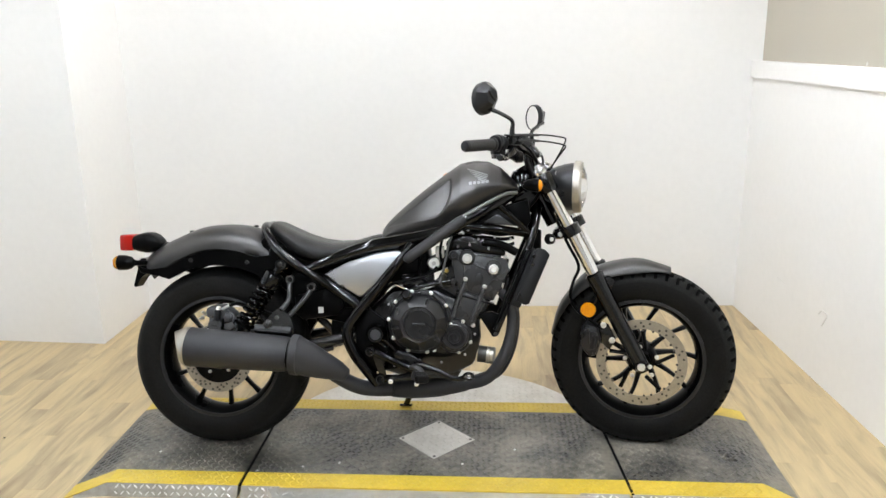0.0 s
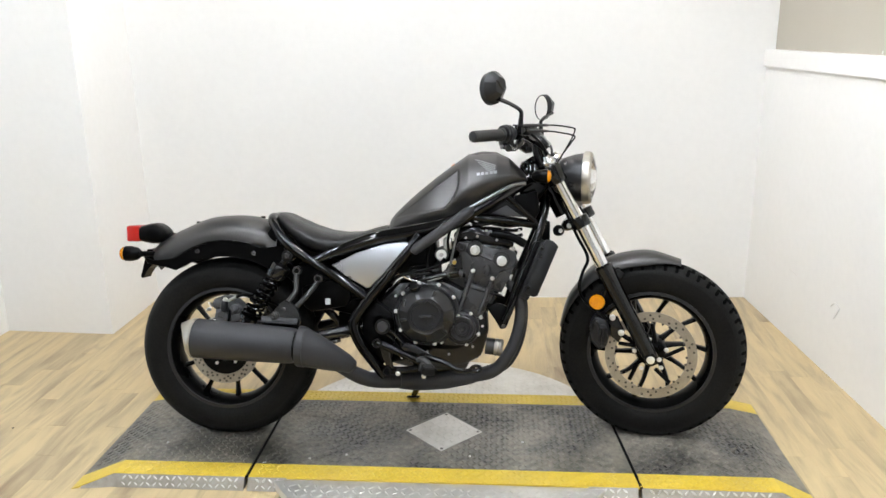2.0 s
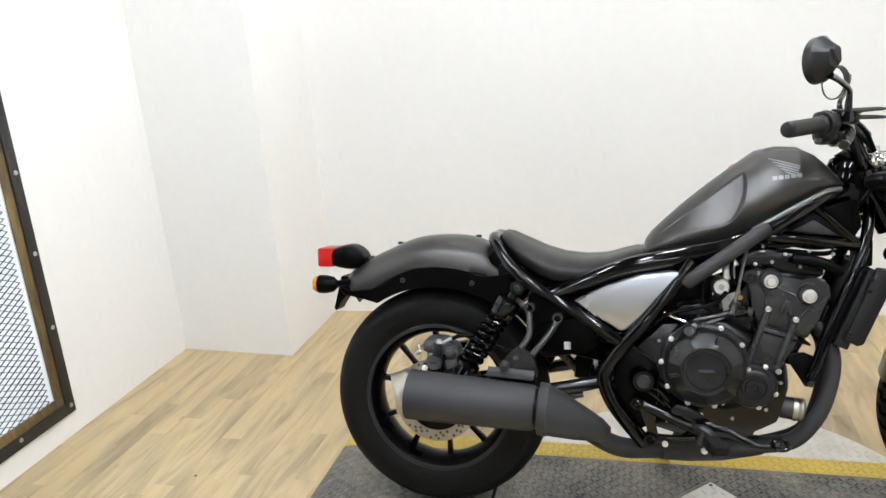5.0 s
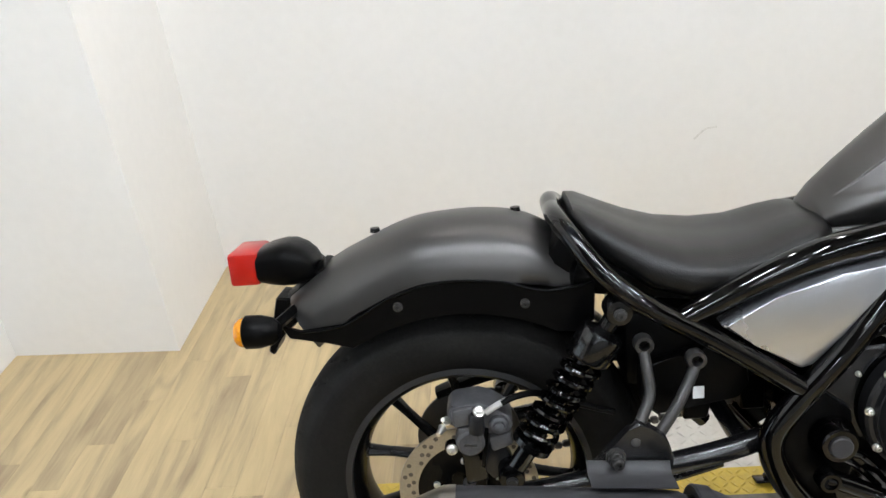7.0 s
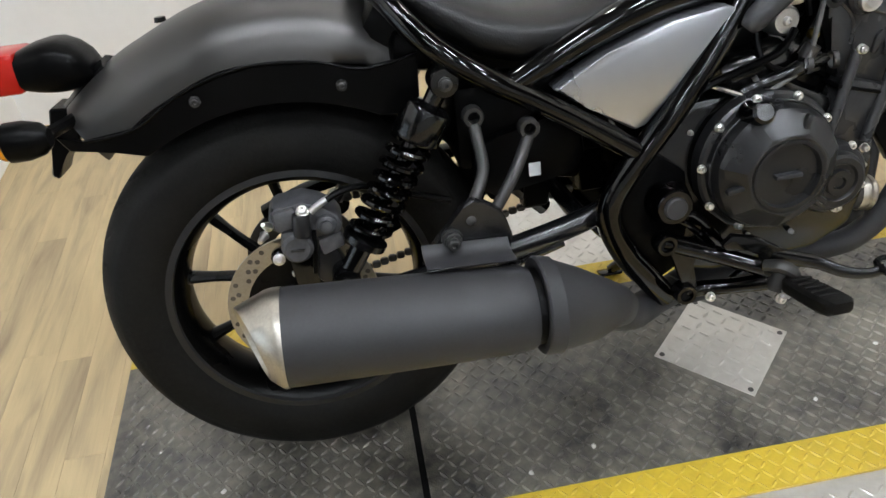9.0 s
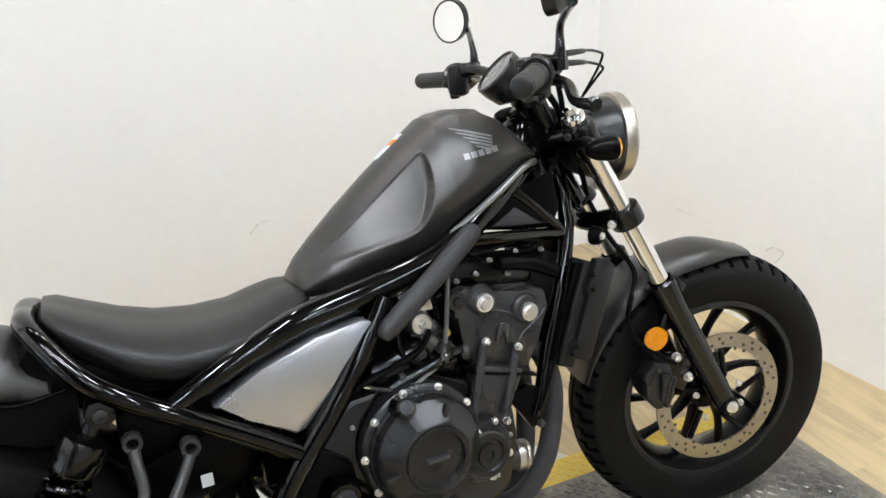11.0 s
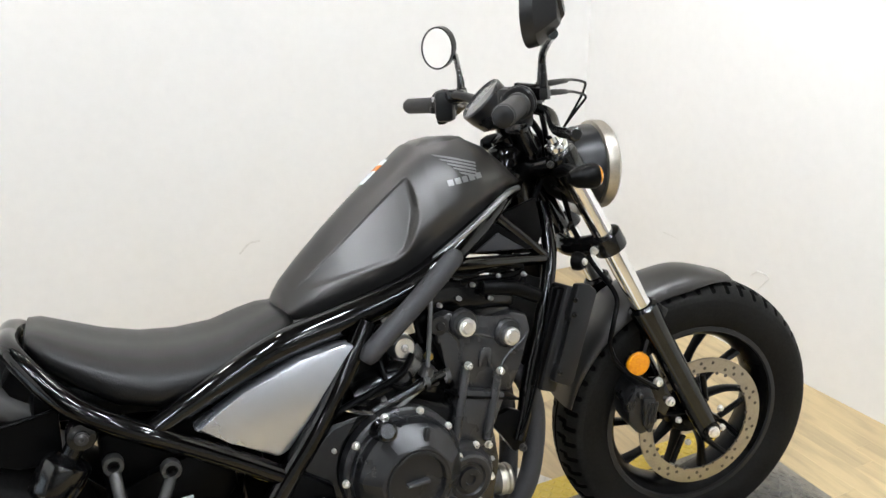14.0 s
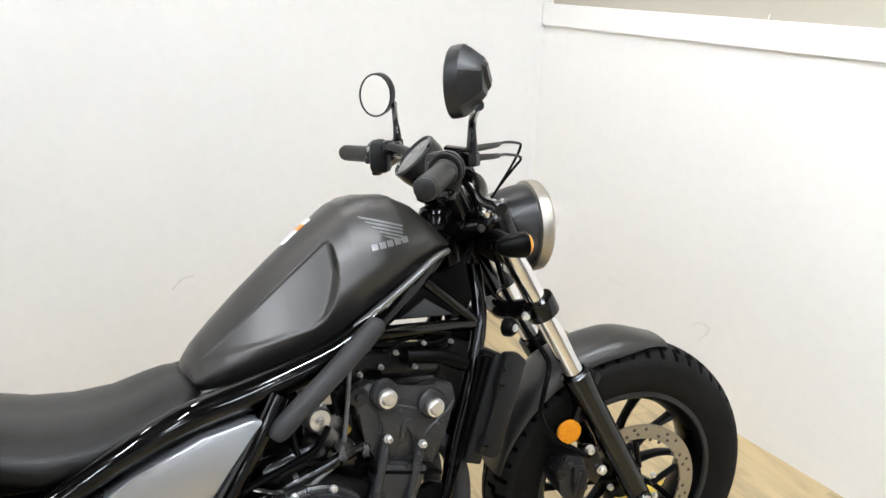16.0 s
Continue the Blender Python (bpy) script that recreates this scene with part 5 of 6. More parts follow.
d = MF - MR
muffler = P("muffler", loft([muffler_ring(MR + d * t, d, rv, rh) for t, rv, rh in ((0.0, 0.0625, 0.070), (0.3, 0.0612, 0.069), (0.6, 0.0595, 0.067), (0.90, 0.057, 0.064), (0.955, 0.0555, 0.0625), (0.98, 0.052, 0.059))]), MATT, BIKE, "matt black oval muffler with bright end cap")
jc = [(MF + Vector((0.004, 0, 0.001)), d, 0.050, 0.058), (MF + Vector((0.003, 0, 0.001)), d, 0.0625, 0.070), (MF + Vector((0.006, 0, 0.001)), d, 0.0645, 0.072), (MF + Vector((0.026, 0.001, -0.003)), d, 0.0635, 0.071), (MF + Vector((0.0265, 0.001, -0.003)), d, 0.0605, 0.068), (Vector((-0.375, -0.300, 0.357)), Vector((1, 0.12, -0.3)), 0.054, 0.060), (Vector((-0.328, -0.278, 0.331)), Vector((1, 0.3, -0.5)), 0.043, 0.048), (Vector((-0.290, -0.245, 0.307)), Vector((1, 0.45, -0.6)), 0.032, 0.036), (Vector((-0.268, -0.231, 0.289)), Vector((1, 0.5, -0.65)), 0.024, 0.026), (Vector((-0.262, -0.227, 0.285)), Vector((1, 0.5, -0.65)), 0.012, 0.014)]
P("joint_cover", loft([muffler_ring(*q) for q in jc]), MATT, muffler, "matt black tapered joint cover")
# black neck; the shade of the gap is put into its colour
P("joint_gap", loft([muffler_ring(MF + Vector((dx, 0, 0.001)), d, 0.050, 0.057) for dx in (-0.03, 0.010)]), PLASTIC, muffler)
low = Vector((0, 0, -1))
cap = [(MR, 0.0632, 0.0707, 0, 0), (MR - d * 0.02, 0.0632, 0.0707, 0.02, 0.04), (MR - d * 0.04, 0.0622, 0.0695, 0.05, 0.08), (MR - d * 0.130 + low * 0.004, 0.0475, 0.053, 0.22, 0.36), (MR - d * 0.132 + low * 0.004, 0.0455, 0.051, 0.22, 0.36), (MR - d * 0.126 + low * 0.004, 0.0435, 0.049, 0.22, 0.36), (MR - d * 0.05, 0.038, 0.042, 0.1, 0.2)]
endcap = P("end_cap", loft([muffler_ring(c, d, a, b, tilt, yaw) for c, a, b, tilt, yaw in cap]), BRUSHED, muffler, "bright steel end cap")
# black plug, coloured as the darkness inside the outlet
P("outlet", loft([muffler_ring(MR - d * t, d, a, b) for t, a, b in ((0.058, 0.038, 0.042), (0.045, 0.036, 0.040))]), BLACKGAP, endcap)

# ---- hanger and passenger peg bracket ----
hanger = P("muffler_hanger", prism([(-0.566, 0.425), (-0.445, 0.415), (-0.436, 0.45), (-0.444, 0.478), (-0.452, 0.494), (-0.472, 0.500), (-0.487, 0.514), (-0.502, 0.502), (-0.528, 0.474), (-0.552, 0.447)], -0.242, -0.225, 0.004), ARM, BIKE, "black steel muffler hanger")
saddle_line = ((-0.243, 0.455), (-0.245, 0.448), (-0.252, 0.441), (-0.264, 0.439), (-0.280, 0.4425), (-0.298, 0.4445), (-0.300, 0.4475), (-0.280, 0.4465), (-0.264, 0.4435), (-0.255, 0.446), (-0.249, 0.452), (-0.247, 0.457))
P("saddle", loft([[(x, y, z - 0.07 * (x + 0.505)) for y, z in saddle_line] for x in (-0.564, -0.562, -0.447, -0.445)]), MATT, hanger, "matt black bent saddle plate")
P("hanger_tube", tube([(-0.464, -0.172, 0.589), (-0.463, -0.185, 0.57), (-0.462, -0.20, 0.535), (-0.482, -0.225, 0.505)], 0.0085, 12, 5), DULL, hanger, "grey steel bracket tube")
P("hanger_tube", tube([(-0.393, -0.182, 0.565), (-0.402, -0.19, 0.55), (-0.425, -0.21, 0.52), (-0.455, -0.228, 0.487)], 0.0085, 12, 5), DULL, hanger, "grey steel bracket tube")
for x, y, z in ((-0.464, -0.171, 0.602), (-0.390, -0.181, 0.577)):
    P("bracket_eye", lathe([(0.0085, -0.012), (0.0085, 0.006), (0.0135, 0.006), (0.0145, 0.004), (0.0145, -0.012)], (x, y, z), (0, -1, 0), 24, True), DULL, hanger)
P("hanger_bolt", join(bolt((-0.521, -0.242, 0.462), r=0.012, h=0.014), bolt((-0.521, -0.256, 0.462), r=0.0085, h=0.012)), DULL, hanger)
P("hanger_hole", lathe([(0, 0.0045), (0.007, 0.001), (0.007, -0.002), (0, -0.002)], (-0.492, -0.242, 0.483), (0, -1, 0), 14), STEEL, hanger)

# ---- swing arm, chain and rear brake ----
swing = P("swing_arm", join(tube([(-0.19, -0.10, 0.425), (-0.30, -0.125, 0.395), (-0.45, -0.13, 0.365), (-0.745, -0.125, 0.314)], 0.0185, 16, 4), tube([(-0.19, 0.10, 0.425), (-0.30, 0.125, 0.395), (-0.45, 0.13, 0.365), (-0.745, 0.125, 0.314)], 0.0185, 16, 4), tube([(-0.30, -0.118, 0.395), (-0.30, 0.118, 0.395)], 0.015, 14, 2)), ARM, BIKE, "satin black tubular swing arm")
P("axle_plate", prism([(-0.70, 0.345), (-0.79, 0.335), (-0.80, 0.295), (-0.70, 0.30)], -0.14, -0.115, 0.004), SATIN, swing)
P("axle_nut", bolt((-0.745, -0.14, 0.314), r=0.014, h=0.014), ZINC, swing)
P("rear_axle", tube([(-0.745, -0.14, 0.314), (-0.745, 0.14, 0.314)], 0.011, 12, 2), ALLOY, swing)
P("cross_brace", tube([(-0.33, -0.115, 0.36), (-0.42, -0.12, 0.338), (-0.50, -0.118, 0.330)], 0.009, 10, 3), ARM, swing)
for z0, z1 in ((0.46, 0.40), (0.375, 0.24)):
    links_pts = [(-0.16 + (-0.745 + 0.16) * k / 38, z0 + (z1 - z0) * k / 38) for k in range(39)]
    P("chain_run", join(*[box((0.0150, 0.012, 0.013), (x, 0.095, z), 0.003, segs=1) for x, z in links_pts]), STEEL, swing, "steel drive chain")
P("sprocket", lathe([(0.10, -0.003), (0.10, 0.003), (0.06, 0.003), (0.06, -0.003)], (-0.745, 0.095, 0.314), (0, -1, 0), 42, True), STEEL, swing)
P("chain_guard", tube([(-0.40, 0.11, 0.46), (-0.55, 0.11, 0.455), (-0.70, 0.11, 0.435), (-0.80, 0.11, 0.40)], 0.012, 8, 4, flat=1.8), PLASTIC, swing)
def barrel(p, r, h, axis=(0, -1, 0), n=24):
    return lathe([(0, h), (r * 0.72, h), (r * 0.93, h * 0.86), (r, h * 0.55), (r, 0), (0, 0)], p, axis, n)


caliper = P("rear_caliper", join(
    prism([(-0.770, 0.472), (-0.764, 0.498), (-0.752, 0.504), (-0.715, 0.508), (-0.690, 0.498), (-0.668, 0.480), (-0.662, 0.462), (-0.672, 0.446), (-0.700, 0.448), (-0.752, 0.462)], -0.140, -0.075, 0.008),
    prism([(-0.760, 0.500), (-0.725, 0.505), (-0.722, 0.476), (-0.758, 0.468)], -0.150, -0.135, 0.006),
    prism([(-0.704, 0.446), (-0.668, 0.452), (-0.664, 0.430), (-0.700, 0.418)], -0.142, -0.09, 0.005)), CAST, BIKE, "grey cast rear brake caliper")
P("piston_housing", join(barrel((-0.733, -0.118, 0.441), 0.0245, 0.034), box((0.040, 0.025, 0.020), (-0.733, -0.135, 0.459), 0.006)), CAST, caliper)
P("maker_plate", box((0.020, 0.002, 0.005), (-0.733, -0.1525, 0.440), 0.0006, (0, 6, 0), 1), DULL, caliper)
P("slide_pin_boss", join(barrel((-0.686, -0.130, 0.469), 0.0155, 0.020), barrel((-0.686, -0.149, 0.469), 0.009, 0.006)), CAST, caliper)
P("banjo_boss", lathe([(0, 0.0), (0.0125, 0.0), (0.0125, 0.030), (0.010, 0.034), (0, 0.034)], (-0.722, -0.150, 0.463), (0.1, -0.1, 1), 18), CASE, caliper)
P("banjo", bolt((-0.716, -0.152, 0.497), (0.1, -0.5, 0.9), 0.0075, 0.010), ZINC, caliper)
P("hose_ferrule", tube([(-0.705, -0.152, 0.496), (-0.690, -0.150, 0.505), (-0.672, -0.146, 0.512)], 0.0052, 10, 3), ALLOY, caliper)
P("brake_hose", tube([(-0.680, -0.148, 0.509), (-0.655, -0.142, 0.516), (-0.62, -0.13, 0.512), (-0.56, -0.12, 0.485), (-0.50, -0.11, 0.46)], 0.0055, 8, 5), PLASTIC, caliper)
for x, z, tilt_z in ((-0.768, 0.478, 0.6), (-0.776, 0.466, -0.1)):
    P("bleed_screw", lathe([(0, 0.018), (0.0035, 0.018), (0.005, 0.012), (0.0055, 0.004), (0.0075, 0), (0, 0)], (x, -0.138, z), (-0.3, -0.8, tilt_z), 12), ZINC, caliper)
P("caliper_bracket", prism([(-0.752, 0.430), (-0.715, 0.430), (-0.710, 0.36), (-0.745, 0.35)], -0.128, -0.10, 0.004), SATIN, caliper)
P("bracket_arm", prism([(-0.705, 0.43), (-0.682, 0.43), (-0.668, 0.40), (-0.675, 0.375), (-0.70, 0.36), (-0.715, 0.38)], -0.132, -0.11, 0.005), CASE, caliper)
# near-black bar; the shade of a slot is put into its colour
P("caliper_slot", box((0.007, 0.01, 0.070), (-0.7105, -0.139, 0.428), 0.002, (0, 8, 0)), PLASTIC, caliper)
P("pin_collar", barrel((-0.765, -0.112, 0.418), 0.0125, 0.012), SATIN, caliper)
P("caliper_pin", bolt((-0.765, -0.124, 0.418), (0, -1, 0.2), 0.0075, 0.008), ZINC, caliper)

# ---- rear shocks ----
for s in (-1, 1):
    t0, t1 = Vector((-0.497, s * 0.150, 0.652)), Vector((-0.672, s * 0.152, 0.383))
    ax = t1 - t0
    L = ax.length
    shock = P("shock_absorber", join(lathe([(0.011, 0.034), (0.024, 0.036), (0.033, 0.041), (0.035, 0.046), (0.035, 0.084), (0.032, 0.089), (0.024, 0.092), (0.012, 0.094)], t0, ax, 28), lathe([(0, 0.0), (0.014, 0.01), (0.0125, 0.06), (0.0125, L - 0.075), (0.033, L - 0.072), (0.033, L - 0.062), (0.016, L - 0.055), (0.015, L), (0, L)], t0, ax, 24)), SATIN, BIKE, "black rear shock absorber with coil spring")
    z = ax.normalized()
    xdir = z.orthogonal().normalized()
    ydir = z.cross(xdir)
    coil = [t0 + z * (0.09 + (L - 0.165) * k / 120) + 0.0275 * (xdir * math.cos(k / 120 * 2 * math.pi * 7.5) + ydir * math.sin(k / 120 * 2 * math.pi * 7.5)) for k in range(121)]
    P("coil_spring", tube(coil, 0.0054, 8, straight=True), GLOSS, shock)
    for q in (t0, t1):
        P("shock_eye", lathe([(0, 0.024), (0.008, 0.024), (0.010, 0.018), (0.019, 0.017), (0.021, 0.012), (0.021, -0.02), (0, -0.02)], q, (0, s, 0), 24), SATIN, shock)
        P("shock_nut", bolt(q + Vector((0, s * 0.022, 0)), (0, s, 0), 0.008, 0.008), DULL, shock)

# ---- rider's pegs and pedal ----
pegset = P("footpeg_bracket", join(
    tube([(-0.192, -0.178, 0.363), (-0.15, -0.186, 0.348), (-0.113, -0.196, 0.334), (-0.07, -0.212, 0.318), (-0.034, -0.228, 0.305)], [0.0155, 0.015, 0.014, 0.0135, 0.014], 14, 5),
    tube([(-0.158, -0.178, 0.270), (-0.12, -0.188, 0.272), (-0.085, -0.206, 0.278), (-0.045, -0.228, 0.290)], [0.0135, 0.0125, 0.0125, 0.014], 14, 5)), GLOSS, BIKE, "gloss black footpeg bracket of two forged arms")
P("web", prism([(-0.190, 0.362), (-0.158, 0.272), (-0.135, 0.275), (-0.150, 0.318), (-0.145, 0.337), (-0.112, 0.330), (-0.055, 0.300), (-0.085, 0.282), (-0.045, 0.290), (-0.034, 0.305), (-0.10, 0.332), (-0.150, 0.352)], -0.192, -0.180, 0.003), SATIN, pegset)
for x, z in ((-0.192, 0.3635), (-0.158, 0.270)):
    P("arm_eye", lathe([(0.0105, -0.012), (0.0105, 0.012), (0.0155, 0.012), (0.0175, 0.008), (0.0175, -0.012)], (x, -0.186, z), (0, -1, 0), 24, True), GLOSS, pegset)
    # solid black plug carries the shade inside the bore
    P("arm_bore", lathe([(0, 0.006), (0.0105, 0.006), (0.0105, -0.01), (0, -0.01)], (x, -0.186, z), (0, -1, 0), 16), BLACKGAP, pegset)
for pts in ([(-0.155, -0.176, 0.402), (-0.143, -0.178, 0.399), (-0.124, -0.178, 0.381), (-0.095, -0.178, 0.344)], [(-0.165, -0.174, 0.392), (-0.152, -0.176, 0.384), (-0.130, -0.176, 0.362), (-0.110, -0.176, 0.340)]):
    P("brake_pipe", tube(pts, 0.0055, 10, 5), GLOSS, pegset)
P("heel_guard", join(
    prism([(-0.112, 0.356), (-0.096, 0.371), (-0.060, 0.362), (-0.010, 0.330), (0.020, 0.308), (0.012, 0.298), (-0.030, 0.308), (-0.050, 0.322), (-0.042, 0.328), (-0.072, 0.345), (-0.085, 0.340), (-0.105, 0.345)], -0.212, -0.200, 0.004)), SATIN, pegset, "black heel guard")
P("peg_clevis", join(
    tube([(-0.050, -0.228, 0.318), (-0.036, -0.246, 0.324), (-0.018, -0.252, 0.312), (-0.014, -0.250, 0.292), (-0.028, -0.240, 0.280)], 0.0085, 10, 5, flat=1.3),
    lathe([(0, 0.016), (0.012, 0.016), (0.014, 0.010), (0.014, -0.016), (0, -0.016)], (-0.034, -0.238, 0.297), (0.3, 0, 1), 16)), DULL, pegset, "grey steel peg clevis")
P("footpeg", loft([[(x0 + dx * w, y, z0 + dz * h) for dx, dz in ((-1, -0.5), (-0.7, -1), (0.7, -1), (1, -0.5), (1, 0.6), (0.8, 1), (-0.8, 1), (-1, 0.6))] for x0, y, z0, w, h in ((-0.022, -0.252, 0.296, 0.013, 0.011), (-0.018, -0.262, 0.296, 0.021, 0.013), (-0.010, -0.325, 0.302, 0.023, 0.014), (-0.007, -0.345, 0.305, 0.021, 0.013), (-0.005, -0.352, 0.306, 0.015, 0.009))]), RUBBER, pegset, "black rubber footpeg")
for k in range(5):
    P("peg_rib", box((0.034, 0.005, 0.005), (-0.017 + 0.0016 * k, -0.270 - 0.014 * k, 0.3105 + 0.0013 * k), 0.0015, (3, 0, 0), 1), RUBBER, pegset)
for x, y, z in ((-0.032, -0.246, 0.268), (-0.122, -0.200, 0.264)):
    P("peg_bolt", bolt((x, y, z), r=0.0065, h=0.009), ZINC, pegset)
P("peg_spring", lathe([(0.005, -0.012), (0.008, -0.010), (0.006, -0.004), (0.008, 0.0), (0.006, 0.005), (0.008, 0.009), (0.005, 0.012)], (-0.027, -0.252, 0.283), (0.2, 0.1, 1), 14, True), ALLOY, pegset)
pedal = P("brake_pedal", join(
    tube([(-0.03, -0.205, 0.322), (0.020, -0.214, 0.308), (0.046, -0.222, 0.300), (0.075, -0.240, 0.289), (0.105, -0.252, 0.287), (0.128, -0.258, 0.294)], [0.013, 0.012, 0.010, 0.0085, 0.0085], 12, 5, flat=0.7)), SATIN, BIKE, "black brake pedal with an open toe pad")
P("pedal_pad", join(
    tube([(0.124, -0.244, 0.298), (0.140, -0.246, 0.304), (0.152, -0.262, 0.301), (0.150, -0.282, 0.297), (0.132, -0.284, 0.294), (0.122, -0.266, 0.294)], 0.0055, 8, 4, closed=True),
    *[box((0.006, 0.006, 0.007), (x, y, 0.306), 0.0015, segs=1) for x, y in ((0.140, -0.247), (0.152, -0.264), (0.149, -0.280), (0.133, -0.283))]), SATIN, pedal)
P("side_stand", tube([(-0.03, 0.11, 0.26), (-0.07, 0.18, 0.16), (-0.112, 0.262, 0.068)], [0.014, 0.012, 0.011], 12, 4), SATIN, BIKE, "black side stand")
P("stand_foot", box((0.05, 0.035, 0.008), (-0.114, 0.266, 0.0595), 0.003, (-11.5, 0, 0)), SATIN, BIKE)
P("left_peg", tube([(-0.05, 0.20, 0.31), (-0.02, 0.34, 0.305)], 0.016, 12, 2), RUBBER, BIKE)

# ---- front fork ----
for s in (-1, 1):
    ax0 = FC + Vector((0, s * 0.105, 0))
    fork = P("fork_leg", lathe([(0, -0.025), (0.018, -0.025), (0.024, -0.012), (0.025, 0.0), (0.0265, 0.05), (0.0275, 0.26), (0.029, 0.30), (0.031, 0.335), (0.031, 0.35), (0.024, 0.356)], ax0, AXIS, 28), SATIN, BIKE, "black fork slider with chrome tube", True)
    P("fork_tube", lathe([(0.0208, 0.34), (0.0208, 0.742), (0, 0.742)], ax0, AXIS, 28), CHROME, fork, "chrome fork tube", True)
    P("fork_cap", lathe([(0.0208, 0.736), (0.0225, 0.741), (0.0225, 0.752), (0.020, 0.756), (0.0135, 0.758), (0.012, 0.768), (0, 0.768)], ax0, AXIS, 24), CHROME, fork, "", True)
    P("lower_clamp_ring", lathe([(0.021, 0.50), (0.033, 0.502), (0.034, 0.508), (0.034, 0.532), (0.033, 0.538), (0.021, 0.54)], ax0, AXIS, 28), SATIN, fork, "", True)
    P("upper_clamp_ring", lathe([(0.021, 0.668), (0.030, 0.671), (0.032, 0.676), (0.032, 0.728), (0.030, 0.733), (0.021, 0.735)], ax0, AXIS, 28), SATIN, fork, "", True)
    P("clamp_bolt", bolt(ax0 + AXIS * 0.52 + Vector((-0.033, -0.01, -0.012)), (-0.6, -0.8, 0), 0.007, 0.008), ZINC, fork, "", True)
    P("axle_lug", lathe([(0, 0.018), (0.016, 0.018), (0.02, 0.012), (0.021, -0.02), (0, -0.02)], ax0 + Vector((0, s * 0.012, 0)), (0, s, 0), 24), SATIN, fork, "", True)
    P("axle_bolt", bolt(ax0 + Vector((0, s * 0.028, 0)), (0, s, 0), 0.011, 0.01), ZINC, fork, "bright axle bolt", True)
    P("pinch_bolt", bolt(ax0 + Vector((0.028, s * 0.016, 0.0)), (0.2, s, 0), 0.0065, 0.008), ZINC, fork, "", True)
    P("fender_mount", prism([(0.585, 0.60), (0.63, 0.62), (0.655, 0.60), (0.62, 0.52), (0.595, 0.53)], s * 0.078, s * 0.09, 0.003), SATIN, fork, "", True)
    P("reflector_stay", tube([ax0 + AXIS * 0.30 + Vector((0.0, s * 0.0, 0)), ax0 + AXIS * 0.25 + Vector((-0.045, s * 0.005, -0.01))], 0.009, 8, 2), SATIN, fork, "", True)
    rc = Vector((0.566, s * 0.118, 0.503))
    P("reflector_base", lathe([(0, -0.006), (0.028, -0.006), (0.028, 0.001), (0, 0.001)], rc, (0, s, 0), 32), SATIN, fork, "", True)
    P("amber_reflector", lathe([(0.026, 0.001), (0.026, 0.006), (0.024, 0.008), (0.012, 0.0082), (0, 0.009)], rc, (0, s, 0), 32), AMBER, fork, "round amber reflector", True)
clampl = FC + AXIS * 0.52
P("lower_triple_clamp", tube([clampl + Vector((0, -0.105, 0)), clampl + Vector((-0.045, -0.05, -0.02)), clampl + Vector((-0.05, 0, -0.024)), clampl + Vector((-0.045, 0.05, -0.02)), clampl + Vector((0, 0.105, 0))], 0.02, 12, 4), SATIN, BIKE, "", True)
clampu = FC + AXIS * 0.712
P("upper_triple_clamp", tube([clampu + Vector((0, -0.105, 0)), clampu + Vector((-0.04, -0.05, -0.02)), clampu + Vector((-0.045, 0, -0.024)), clampu + Vector((-0.04, 0.05, -0.02)), clampu + Vector((0, 0.105, 0))], 0.02, 12, 4), SATIN, BIKE, "", True)
P("upper_clamp_bolt", bolt(tuple(clampu + Vector((-0.036, -0.122, 0.0))), (-0.45, -0.9, 0), 0.006, 0.006), DULL, BIKE, "", True)
P("steering_stem", tube([HEAD - AXIS * 0.21, HEAD + AXIS * 0.02], 0.03, 16, 2), GLOSS, BIKE, "", True)
cal = P("front_caliper", join(prism([(0.560, 0.455), (0.598, 0.445), (0.612, 0.40), (0.600, 0.345), (0.572, 0.335), (0.545, 0.37), (0.540, 0.42)], -0.128, -0.055, 0.010), prism([(0.572, 0.43), (0.60, 0.425), (0.606, 0.38), (0.594, 0.35), (0.575, 0.36)], -0.138, -0.125, 0.005)), CASE, BIKE, "black front brake caliper", True)
for k in range(3):
    P("caliper_rib", box((0.007, 0.006, 0.052), (0.579 + 0.009 * k, -0.139, 0.392), 0.002, (0, 14, 0), 1), CASE, cal, "", True)
for x, z in ((0.566, 0.435), (0.588, 0.352)):
    P("caliper_pin", barrel((x, -0.128, z), 0.006, 0.010), DULL, cal, "", True)
P("caliper_arm", prism([(0.60, 0.455), (0.635, 0.45), (0.66, 0.40), (0.64, 0.36), (0.605, 0.39)], -0.112, -0.09, 0.004), SATIN, cal, "", True)
for x, z in ((0.618, 0.45), (0.648, 0.398)):
    P("caliper_bolt", bolt((x, -0.113, z), r=0.0085, h=0.012), ZINC, cal, "", True)
P("brake_line", tube([(0.615, -0.118, 0.437), (0.575, -0.122, 0.465), (0.525, -0.12, 0.505), (0.505, -0.115, 0.55), (0.515, -0.11, 0.60), (0.53, -0.09, 0.65), (0.49, -0.06, 0.72), (0.45, -0.05, 0.80)], 0.0055, 8, 6), PLASTIC, cal, "black brake hose", True)

